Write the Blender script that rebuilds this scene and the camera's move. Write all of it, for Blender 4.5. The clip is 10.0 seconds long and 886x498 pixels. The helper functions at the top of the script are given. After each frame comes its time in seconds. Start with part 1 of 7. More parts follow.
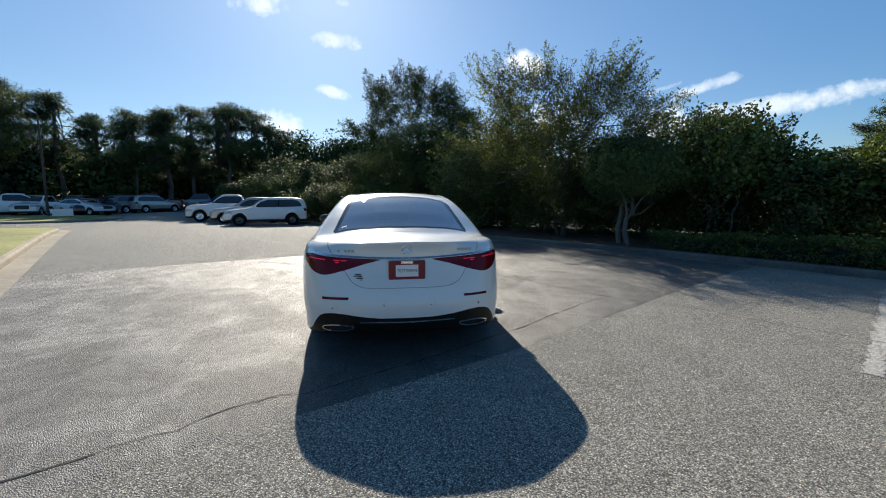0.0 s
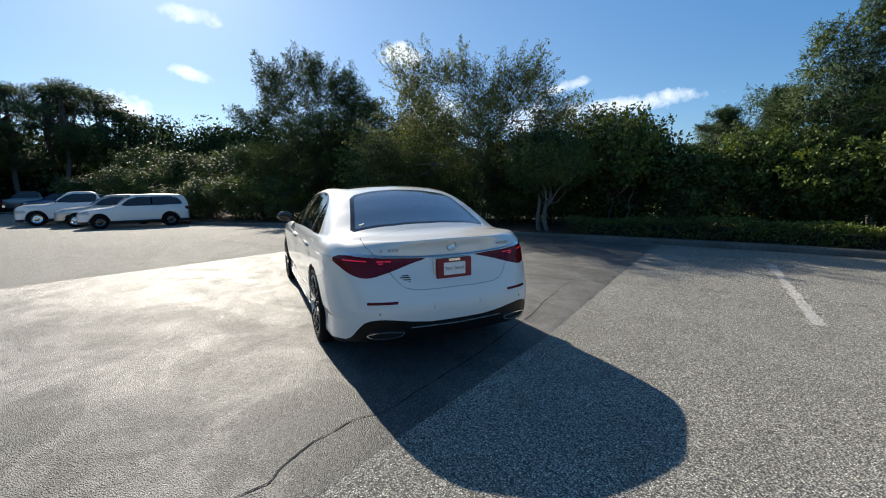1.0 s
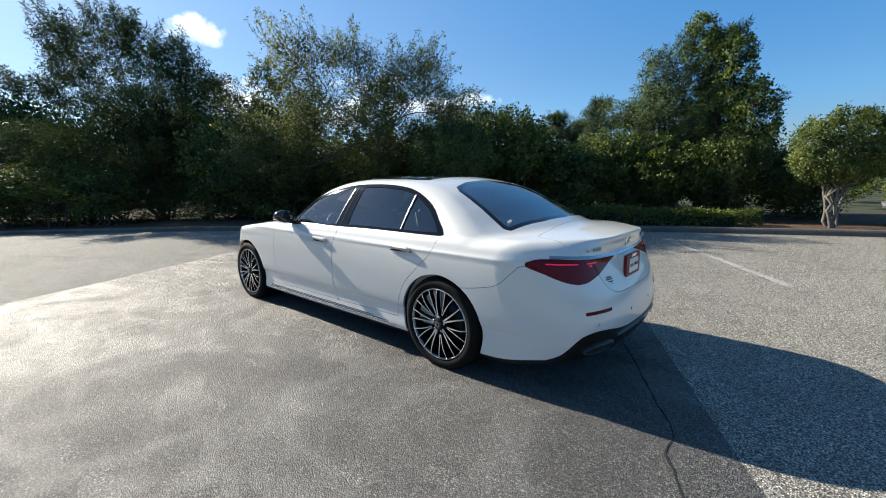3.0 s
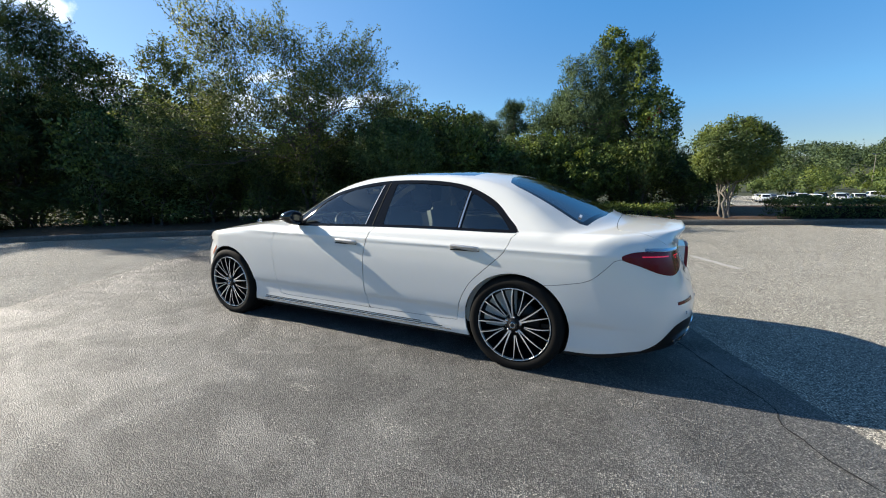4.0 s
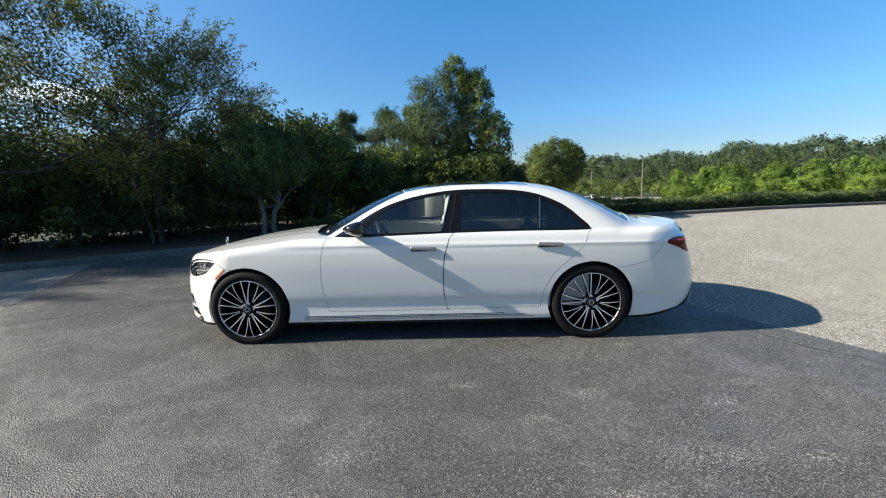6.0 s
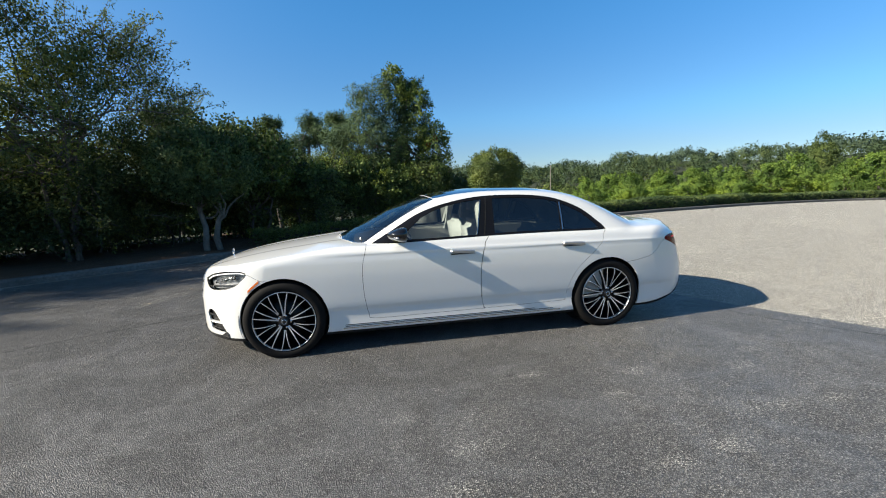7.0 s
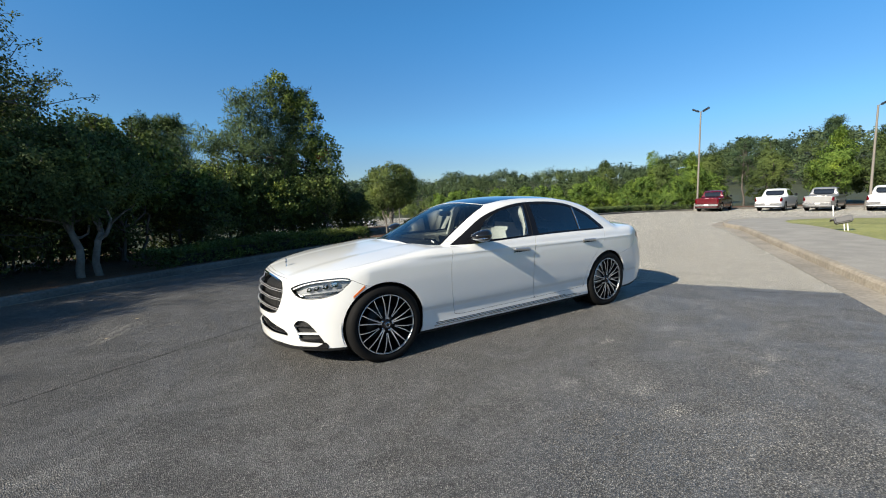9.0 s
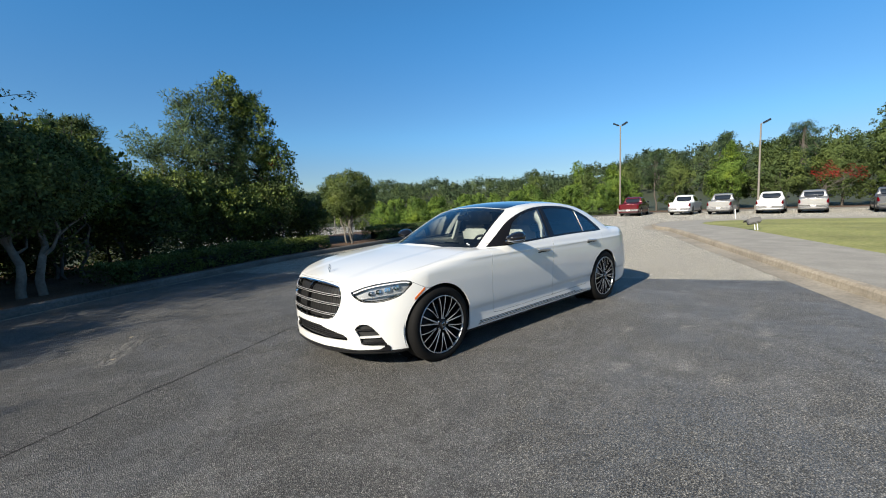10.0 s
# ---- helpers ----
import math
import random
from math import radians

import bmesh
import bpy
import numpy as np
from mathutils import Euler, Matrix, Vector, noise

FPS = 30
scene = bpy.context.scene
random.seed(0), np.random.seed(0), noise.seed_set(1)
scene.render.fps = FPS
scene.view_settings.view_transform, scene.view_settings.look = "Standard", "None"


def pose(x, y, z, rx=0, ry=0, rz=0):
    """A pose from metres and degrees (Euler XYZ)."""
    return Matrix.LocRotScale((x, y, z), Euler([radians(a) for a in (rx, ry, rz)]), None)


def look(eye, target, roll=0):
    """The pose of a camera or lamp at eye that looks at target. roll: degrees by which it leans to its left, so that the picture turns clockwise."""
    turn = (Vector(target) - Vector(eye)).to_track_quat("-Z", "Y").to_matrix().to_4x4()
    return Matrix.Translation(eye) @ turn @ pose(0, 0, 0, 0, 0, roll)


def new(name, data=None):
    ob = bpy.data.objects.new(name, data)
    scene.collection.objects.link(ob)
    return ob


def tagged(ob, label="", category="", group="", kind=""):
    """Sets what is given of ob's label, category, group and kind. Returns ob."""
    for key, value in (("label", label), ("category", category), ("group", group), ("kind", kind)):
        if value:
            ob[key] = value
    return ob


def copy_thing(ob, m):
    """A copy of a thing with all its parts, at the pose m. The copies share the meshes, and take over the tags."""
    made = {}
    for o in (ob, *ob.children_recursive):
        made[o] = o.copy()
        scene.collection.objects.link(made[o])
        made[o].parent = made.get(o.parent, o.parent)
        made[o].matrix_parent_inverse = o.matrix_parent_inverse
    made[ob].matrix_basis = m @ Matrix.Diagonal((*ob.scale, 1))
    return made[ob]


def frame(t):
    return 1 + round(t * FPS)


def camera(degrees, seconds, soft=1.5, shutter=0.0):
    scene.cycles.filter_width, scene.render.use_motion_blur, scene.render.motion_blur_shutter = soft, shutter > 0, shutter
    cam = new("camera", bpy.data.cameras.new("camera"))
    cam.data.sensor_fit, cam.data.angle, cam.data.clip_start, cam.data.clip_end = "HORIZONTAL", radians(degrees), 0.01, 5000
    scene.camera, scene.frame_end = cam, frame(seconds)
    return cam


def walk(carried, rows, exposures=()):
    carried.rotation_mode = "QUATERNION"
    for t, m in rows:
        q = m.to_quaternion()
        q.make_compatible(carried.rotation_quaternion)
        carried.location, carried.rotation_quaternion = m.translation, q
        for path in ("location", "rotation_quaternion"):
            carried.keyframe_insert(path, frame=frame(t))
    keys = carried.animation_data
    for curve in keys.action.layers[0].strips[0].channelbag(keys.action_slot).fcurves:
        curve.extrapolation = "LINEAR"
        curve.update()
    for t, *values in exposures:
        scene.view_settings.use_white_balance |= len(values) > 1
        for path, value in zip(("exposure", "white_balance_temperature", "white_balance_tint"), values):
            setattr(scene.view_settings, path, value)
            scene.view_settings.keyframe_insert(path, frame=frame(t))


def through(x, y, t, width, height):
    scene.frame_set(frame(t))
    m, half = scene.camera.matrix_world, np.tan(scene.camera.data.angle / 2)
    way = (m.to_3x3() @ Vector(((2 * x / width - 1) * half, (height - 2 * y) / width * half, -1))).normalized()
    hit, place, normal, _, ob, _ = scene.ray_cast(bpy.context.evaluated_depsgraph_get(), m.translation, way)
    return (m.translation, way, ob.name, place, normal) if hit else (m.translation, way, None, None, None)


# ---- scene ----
cam = camera(94.0, 10.0, soft=1.05)
PATH = [
    (0, (-0.241, -4.551, 1.404), (0.082, -2.592, 1.161), 0.1),
    (0.5, (-0.86, -4.323, 1.407), (-0.26, -2.433, 1.142), -0.4),
    (1, (-1.433, -4.019, 1.418), (-0.599, -2.224, 1.135), -0.9),
    (1.5, (-1.949, -3.584, 1.427), (-0.927, -1.892, 1.128), -1.4),
    (2, (-2.435, -3.122, 1.431), (-1.253, -1.539, 1.12), -1.7),
    (2.5, (-2.799, -2.574, 1.432), (-1.468, -1.116, 1.111), -1.8),
    (2.7, (-2.947, -2.357, 1.431), (-1.558, -0.955, 1.106), -1.5),
    (3.8, (-3.634, -1.139, 1.426), (-1.933, -0.14, 1.099), -0.9),
    (4, (-3.718, -0.919, 1.422), (-1.979, 0.009, 1.085), -1.1),
    (4.5, (-3.981, -0.405, 1.429), (-2.143, 0.31, 1.094), -1.0),
    (5, (-4.251, 0.148, 1.439), (-2.341, 0.643, 1.11), -0.9),
    (5.5, (-4.491, 0.69, 1.464), (-2.536, 0.964, 1.143), -1.3),
    (6.8, (-4.753, 2.225, 1.488), (-2.797, 1.932, 1.192), -1.9),
    (7, (-4.754, 2.438, 1.498), (-2.808, 2.078, 1.208), -2.0),
    (7.5, (-4.76, 3.049, 1.51), (-2.86, 2.491, 1.231), -1.7),
    (8, (-4.66, 3.645, 1.477), (-2.822, 2.902, 1.209), -1.6),
    (8.5, (-4.533, 4.226, 1.48), (-2.772, 3.312, 1.227), -1.7),
    (9, (-4.315, 4.749, 1.471), (-2.642, 3.679, 1.234), -1.9),
    (9.5, (-4.089, 5.291, 1.479), (-2.511, 4.082, 1.256), -2.2),
    (10, (-3.8, 5.759, 1.478), (-2.322, 4.428, 1.267), -2.4),
]
walk(cam, [(t, look(eye, target, roll)) for t, eye, target, roll in PATH], [(t, s, 6400, 9) for t, s in ((0.0, 0.69), (1.2, 0.83), (2.5, 0.98), (4.5, 1.15), (7.0, 1.06), (10.0, 0.81))])

# ---- light: a low sun ahead of the car, a clear sky ----
SUN = Vector((-0.172, 1.65, 1.0)).normalized()
SUN_UP = math.asin(SUN.z)
SUN_ROUND = math.atan2(SUN.x, SUN.y)

world = bpy.data.worlds.new("sky")
scene.world = world
world.use_nodes = True
wn, wl = world.node_tree.nodes, world.node_tree.links
wn.clear()
w_out = wn.new("ShaderNodeOutputWorld")
w_bg = wn.new("ShaderNodeBackground")
w_sky = wn.new("ShaderNodeTexSky")
w_sky.sky_type = "NISHITA"
w_sky.sun_disc = False
w_sky.sun_elevation = SUN_UP
w_sky.sun_rotation = SUN_ROUND
w_sky.altitude = 300
w_sky.air_density = 1.0
w_sky.dust_density = 0.3
w_sky.ozone_density = 3.0
w_bg.inputs["Strength"].default_value = 0.115
w_co = wn.new("ShaderNodeTexCoord")
w_part = wn.new("ShaderNodeSeparateXYZ")
wl.new(w_co.outputs["Generated"], w_part.inputs[0])


def w_ramp(stops):
    """A tint of the sky by height over the horizon (the sine of the angle)."""
    q = wn.new("ShaderNodeValToRGB")
    q.color_ramp.interpolation = "EASE"
    while len(q.color_ramp.elements) < len(stops):
        q.color_ramp.elements.new(0.5)
    for e, (p, c) in zip(q.color_ramp.elements, stops):
        e.position, e.color = p, (*c, 1)
    wl.new(w_part.outputs["Z"], q.inputs[0])
    return q.outputs[0]


def w_blend(how, fac, a, b):
    q = wn.new("ShaderNodeMix")
    q.data_type, q.blend_type = "RGBA", how
    q.clamp_factor = True
    for sock, v in ((q.inputs[0], fac), (q.inputs[6], a), (q.inputs[7], b)):
        if isinstance(v, bpy.types.NodeSocket):
            wl.new(v, sock)
        else:
            sock.default_value = v
    return q.outputs[2]


# pale and hazy round the sun, a deep clean blue away from it
w_near = w_ramp([(0.0, (0.45, 0.51, 0.54)), (0.17, (0.48, 0.535, 0.57)), (0.42, (0.55, 0.61, 0.63)), (0.66, (0.50, 0.60, 0.65)), (0.95, (0.46, 0.55, 0.57))])
w_away = w_ramp([(0.0, (0.40, 0.40, 0.45)), (0.07, (0.36, 0.44, 0.53)), (0.17, (0.335, 0.535, 0.66)), (0.42, (0.275, 0.635, 0.815)), (0.62, (0.36, 0.56, 0.64)), (0.95, (0.38, 0.49, 0.50))])
w_turn = wn.new("ShaderNodeVectorMath")
w_turn.operation = "DOT_PRODUCT"
wl.new(w_co.outputs["Generated"], w_turn.inputs[0])
w_turn.inputs[1].default_value = Vector((SUN.x, SUN.y, 0)).normalized()
w_side = wn.new("ShaderNodeMapRange")
w_side.interpolation_type = "SMOOTHSTEP"
wl.new(w_turn.outputs["Value"], w_side.inputs["Value"])
for key, v in (("From Min", 0.95), ("From Max", -0.15), ("To Min", 0.0), ("To Max", 1.0)):
    w_side.inputs[key].default_value = v
w_tinted = w_blend("MULTIPLY", 1.0, w_sky.outputs[0], w_blend("MIX", w_side.outputs[0], w_near, w_away))


# clouds: soft white flecks, each round its own direction in the sky (x, y, z, width, height, strength)
CLOUDS = [(-13, 22.3, 4.6, 1.7, 5, 0.75), (-4.2, 19.1, 4.2, 1.3, 0, 0.6), (-3.6, 23.2, 1.4, 0.6, 0, 0.4), (-4.6, 13.3, 3.0, 1.0, -8, 0.65), (-11.9, 9.4, 3.8, 2.3, 0, 0.8), (20.0, 17.0, 3.6, 2.0, -5, 0.85), (24.0, 10.0, 6.0, 3.2, 0, 0.9), (36.5, 9.0, 6.0, 2.6, 6, 0.75), (47.0, 9.8, 13.0, 1.5, 4, 0.7), (41.0, 12.6, 5.0, 0.9, 14, 0.6), (36.0, 12.6, 2.6, 0.5, 16, 0.5)]
w_nz = wn.new("ShaderNodeTexNoise")
w_nz.inputs["Scale"].default_value = 22.0
w_nz.inputs["Detail"].default_value = 7.0
w_nz.inputs["Roughness"].default_value = 0.6
wl.new(w_co.outputs["Generated"], w_nz.inputs["Vector"])


def w_math(op, a, b=None, c=None):
    q = wn.new("ShaderNodeMath")
    q.operation = op
    for s, v in zip(q.inputs, (a, b, c)):
        if isinstance(v, bpy.types.NodeSocket):
            wl.new(v, s)
        elif v is not None:
            s.default_value = v
    return q.outputs[0]


def w_dot(v):
    q = wn.new("ShaderNodeVectorMath")
    q.operation = "DOT_PRODUCT"
    wl.new(w_co.outputs["Generated"], q.inputs[0])
    q.inputs[1].default_value = v
    return q.outputs["Value"]


w_cloud = None
for way, up, wide, high, lean, strength in CLOUDS:
    d = Vector((math.sin(radians(way)) * math.cos(radians(up)), math.cos(radians(way)) * math.cos(radians(up)), math.sin(radians(up))))
    r = Vector((d.y, -d.x, 0)).normalized()
    u = r.cross(d)
    r, u = r * math.cos(radians(lean)) + u * math.sin(radians(lean)), u * math.cos(radians(lean)) - r * math.sin(radians(lean))
    a = w_math("DIVIDE", w_dot(r), math.sin(radians(wide)))
    b = w_math("DIVIDE", w_dot(u), math.sin(radians(high)))
    e = w_math("ADD", w_math("MULTIPLY", a, a), w_math("MULTIPLY", b, b))
    front = w_math("GREATER_THAN", w_dot(d), 0.0)
    f = w_math("SUBTRACT", w_math("MULTIPLY_ADD", w_nz.outputs["Fac"], 2.6, -0.75), e)
    f = w_math("MULTIPLY", w_math("MULTIPLY", w_math("MINIMUM", w_math("MAXIMUM", w_math("MULTIPLY", f, 1.6), 0.0), 1.0), front), strength)
    w_cloud = f if w_cloud is None else w_math("MAXIMUM", w_cloud, f)
wl.new(w_blend("MIX", w_cloud, w_tinted, (6.2, 6.5, 6.7, 1)), w_bg.inputs["Color"])
wl.new(w_bg.outputs[0], w_out.inputs["Surface"])

sun = new("sun", bpy.data.lights.new("sun", "SUN"))
sun.data.energy = 4.6
sun.data.angle = radians(0.6)
sun.data.color = (1.0, 0.90, 0.75)
sun.matrix_world = look(SUN * 100, (0, 0, 0))

# ---- materials ----
def material(name):
    m = bpy.data.materials.new(name)
    m.use_nodes = True
    n = m.node_tree.nodes
    return m, n, m.node_tree.links, n["Principled BSDF"]


def node(n, kind, **values):
    nd = n.new(kind)
    for k, v in values.items():
        nd.inputs[k.replace("_", " ")].default_value = v
    return nd


def ramp(n, l, fac, stops):
    r = n.new("ShaderNodeValToRGB")
    e = r.color_ramp.elements
    while len(e) < len(stops):
        e.new(0.5)
    for el, (p, c) in zip(e, stops):
        el.position = p
        el.color = (*c, 1) if len(c) == 3 else c
    l.new(fac, r.inputs[0])
    return r


def mix(n, l, fac, a, b, how="MIX"):
    mx = n.new("ShaderNodeMix")
    mx.data_type = "RGBA"
    mx.blend_type = how
    for sock, v in ((mx.inputs[0], fac), (mx.inputs[6], a), (mx.inputs[7], b)):
        if isinstance(v, bpy.types.NodeSocket):
            l.new(v, sock)
        else:
            sock.default_value = v if isinstance(v, (int, float)) else (*v[:3], 1)
    return mx.outputs[2]


def place(n, l):
    return n.new("ShaderNodeTexCoord").outputs["Object"]


def bump(n, l, bsdf, height, strength=0.3, distance=0.01):
    b = node(n, "ShaderNodeBump", Strength=strength, Distance=distance)
    l.new(height, b.inputs["Height"])
    l.new(b.outputs[0], bsdf.inputs["Normal"])
    return b


def plain(name, color, rough=0.5, metal=0.0, coat=0.0, grain=0.0, scale=40.0, emission=0.0):
    """A surface of one colour, with a faint unevenness where grain is given."""
    m, n, l, b = material(name)
    b.inputs["Base Color"].default_value = (*color, 1)
    b.inputs["Roughness"].default_value = rough
    b.inputs["Metallic"].default_value = metal
    b.inputs["Coat Weight"].default_value = coat
    b.inputs["Coat Roughness"].default_value = 0.03
    if emission:
        b.inputs["Emission Color"].default_value = (*color, 1)
        b.inputs["Emission Strength"].default_value = emission
    if grain:
        nz = node(n, "ShaderNodeTexNoise", Scale=scale, Detail=6.0)
        l.new(place(n, l), nz.inputs["Vector"])
        lo = tuple(c * (1 - grain) for c in color)
        hi = tuple(min(1, c * (1 + grain)) for c in color)
        r = ramp(n, l, nz.outputs["Fac"], [(0.3, lo), (0.7, hi)])
        l.new(r.outputs[0], b.inputs["Base Color"])
        bump(n, l, b, nz.outputs["Fac"], 0.2, 0.004)
    return m


def glass(name, tint, rough=0.0, ior=1.5):
    """A thin pane: it lets tinted light through and mirrors at a glancing angle."""
    m, n, l, b = material(name)
    n.remove(b)
    tr = node(n, "ShaderNodeBsdfTransparent", Color=(*tint, 1))
    gl = node(n, "ShaderNodeBsdfGlossy", Roughness=rough)
    fr = node(n, "ShaderNodeFresnel", IOR=ior)
    mx = n.new("ShaderNodeMixShader")
    l.new(fr.outputs[0], mx.inputs[0])
    l.new(tr.outputs[0], mx.inputs[1])
    l.new(gl.outputs[0], mx.inputs[2])
    l.new(mx.outputs[0], n["Material Output"].inputs[0])
    return m


def asphalt(name, dark, light, stone, gloss, dull, worn_at, chips, streaks=0.0, scuffs=()):
    """Asphalt: stones in a dark binder, pits between them, and at a larger scale worn, paler and rougher patches with feathered edges."""
    m, n, l, b = material(name)
    co = place(n, l)
    big = node(n, "ShaderNodeTexNoise", Scale=0.55, Detail=7.0, Roughness=0.62, Distortion=0.7)
    mid = node(n, "ShaderNodeTexNoise", Scale=2.6, Detail=7.0, Roughness=0.65)
    grit = node(n, "ShaderNodeTexNoise", Scale=48.0, Detail=5.0, Roughness=0.75)
    vor = node(n, "ShaderNodeTexVoronoi", Scale=120.0)
    vor2 = node(n, "ShaderNodeTexVoronoi", Scale=80.0)
    for t in (big, mid, grit, vor, vor2):
        l.new(co, t.inputs["Vector"])
    base = ramp(n, l, mid.outputs["Fac"], [(0.32, dark), (0.70, light)])
    worn = ramp(n, l, big.outputs["Fac"], [(worn_at, (0, 0, 0)), (worn_at + 0.10, (0.55, 0.55, 0.55)), (worn_at + 0.2, (1, 1, 1))])
    sp = ramp(n, l, vor.outputs["Color"], [(0.35, (0.15, 0.15, 0.15)), (0.75, (1, 1, 1))])
    wf = mix(n, l, 1.0, worn.outputs[0], sp.outputs[0], "MULTIPLY")
    c1 = mix(n, l, wf, base.outputs[0], stone)
    sheen = None
    if streaks:
        # long brushed streaks across the drive, where the seal has worn through to the stones
        mp = node(n, "ShaderNodeMapping", Rotation=(0, 0, radians(-30)), Scale=(1.25, 0.95, 1.0))
        l.new(co, mp.inputs["Vector"])
        lane = node(n, "ShaderNodeTexNoise", Scale=1.05, Detail=7.0, Roughness=0.62, Distortion=0.5)
        l.new(mp.outputs[0], lane.inputs["Vector"])
        lr = ramp(n, l, lane.outputs["Fac"], [(0.55, (0, 0, 0)), (0.63, (streaks,) * 3), (0.69, (streaks * 0.6,) * 3), (0.76, (streaks,) * 3)])
        gr = ramp(n, l, grit.outputs["Fac"], [(0.42, (0, 0, 0)), (0.60, (1, 1, 1))])
        sf = mix(n, l, 1.0, lr.outputs[0], gr.outputs[0], "MULTIPLY")
        c1 = mix(n, l, sf, c1, tuple(min(1, 1.5 * c) for c in stone))
        sheen = lr.outputs[0]
        swirl = node(n, "ShaderNodeTexNoise", Scale=0.8, Detail=8.0, Roughness=0.58, Distortion=0.55)
        l.new(mp.outputs[0], swirl.inputs["Vector"])
        film = ramp(n, l, swirl.outputs["Fac"], [(0.40, (0.44,) * 3), (0.475, (0.52,) * 3), (0.51, (0.92,) * 3), (0.555, (0.8,) * 3), (0.59, (0.50,) * 3), (0.66, (0.85,) * 3)])
        l.new(film.outputs[0], b.inputs["Specular IOR Level"])
        b.inputs["IOR"].default_value = 1.54
    if scuffs:
        # pale scuffed spots (x, y, radius) with ragged edges
        mn = node(n, "ShaderNodeTexNoise", Scale=4.5, Detail=5.0, Roughness=0.7)
        l.new(mp.outputs[0], mn.inputs["Vector"])
        mask = None
        for sx, sy, sr in scuffs:
            off = n.new("ShaderNodeVectorMath")
            off.operation = "SUBTRACT"
            l.new(co, off.inputs[0])
            off.inputs[1].default_value = (sx, sy, 0.004)
            turn = node(n, "ShaderNodeMapping", Rotation=(0, 0, 0), Scale=(1.9, 0.95, 1.0))
            l.new(off.outputs[0], turn.inputs["Vector"])
            dist = n.new("ShaderNodeVectorMath")
            dist.operation = "LENGTH"
            l.new(turn.outputs[0], dist.inputs[0])
            fall_ = n.new("ShaderNodeMath")
            fall_.operation = "MULTIPLY_ADD"
            l.new(dist.outputs["Value"], fall_.inputs[0])
            fall_.inputs[1].default_value = -1.0 / sr
            fall_.inputs[2].default_value = 1.0
            if mask is None:
                mask = fall_.outputs[0]
            else:
                mx_ = n.new("ShaderNodeMath")
                mx_.operation = "MAXIMUM"
                l.new(mask, mx_.inputs[0])
                l.new(fall_.outputs[0], mx_.inputs[1])
                mask = mx_.outputs[0]
        rag = n.new("ShaderNodeMath")
        rag.operation = "MULTIPLY_ADD"
        l.new(mn.outputs["Fac"], rag.inputs[0])
        rag.inputs[1].default_value = 1.5
        l.new(mask, rag.inputs[2])
        lift = n.new("ShaderNodeMath")
        lift.operation = "MULTIPLY_ADD"
        l.new(rag.outputs[0], lift.inputs[0])
        lift.inputs[1].default_value = 1.0
        lift.inputs[2].default_value = -0.85
        lift.use_clamp = True
        sm = mix(n, l, 1.0, lift.outputs[0], sp.outputs[0], "MULTIPLY")
        c1 = mix(n, l, sm, c1, tuple(min(1, 1.1 * c) for c in stone))
    tone = ramp(n, l, vor.outputs["Color"], [(0.1, (0.36, 0.36, 0.36)), (0.5, (0.86, 0.86, 0.86)), (0.78, (1.35, 1.34, 1.30)), (0.93, (2.3, 2.25, 2.15))])
    c1 = mix(n, l, 1.0, c1, tone.outputs[0], "MULTIPLY")
    spot = ramp(n, l, grit.outputs["Fac"], [(0.30, (0.8, 0.8, 0.8)), (0.5, (1, 1, 1)), (0.72, (1.16, 1.16, 1.15))])
    c1 = mix(n, l, 1.0, c1, spot.outputs[0], "MULTIPLY")
    chip = ramp(n, l, vor2.outputs["Color"], [(0.86, (0, 0, 0)), (0.97, (chips, chips, chips))])
    c2 = mix(n, l, chip.outputs[0], c1, tuple(min(1, 1.8 * c) for c in stone))
    pit = ramp(n, l, vor.outputs["Distance"], [(0.2, (1.2, 1.2, 1.2)), (0.7, (0.22, 0.22, 0.22))])
    c3 = mix(n, l, 1.0, c2, pit.outputs[0], "MULTIPLY")
    l.new(c3, b.inputs["Base Color"])
    b.inputs["Diffuse Roughness"].default_value = 0.45
    rr = ramp(n, l, big.outputs["Fac"], [(0.40, (dull,) * 3), (0.46, (gloss,) * 3), (0.54, (gloss + 0.04,) * 3), (0.60, (dull,) * 3)])
    rough_ = rr.outputs[0] if sheen is None else mix(n, l, sheen, rr.outputs[0], (0.5, 0.5, 0.5))
    l.new(rough_, b.inputs["Roughness"])
    h = n.new("ShaderNodeMath")
    h.operation = "SUBTRACT"
    l.new(grit.outputs["Fac"], h.inputs[0])
    l.new(vor.outputs["Distance"], h.inputs[1])
    bump(n, l, b, h.outputs[0], 0.9, 0.007)
    return m


def speckled(name, stops, scale, rough=0.9, relief=0.4, depth=0.01, coarse=0.0):
    """A rough natural surface: colours by a fine noise, broken by a coarse one."""
    m, n, l, b = material(name)
    co = place(n, l)
    a = node(n, "ShaderNodeTexNoise", Scale=scale, Detail=8.0, Roughness=0.7)
    c = node(n, "ShaderNodeTexNoise", Scale=scale * 0.06, Detail=4.0)
    l.new(co, a.inputs["Vector"])
    l.new(co, c.inputs["Vector"])
    r = ramp(n, l, a.outputs["Fac"], stops)
    s = ramp(n, l, c.outputs["Fac"], [(0.35, (1 - coarse,) * 3), (0.65, (1, 1, 1))])
    l.new(mix(n, l, 1.0, r.outputs[0], s.outputs[0], "MULTIPLY"), b.inputs["Base Color"])
    b.inputs["Roughness"].default_value = rough
    bump(n, l, b, a.outputs["Fac"], relief, depth)
    return m


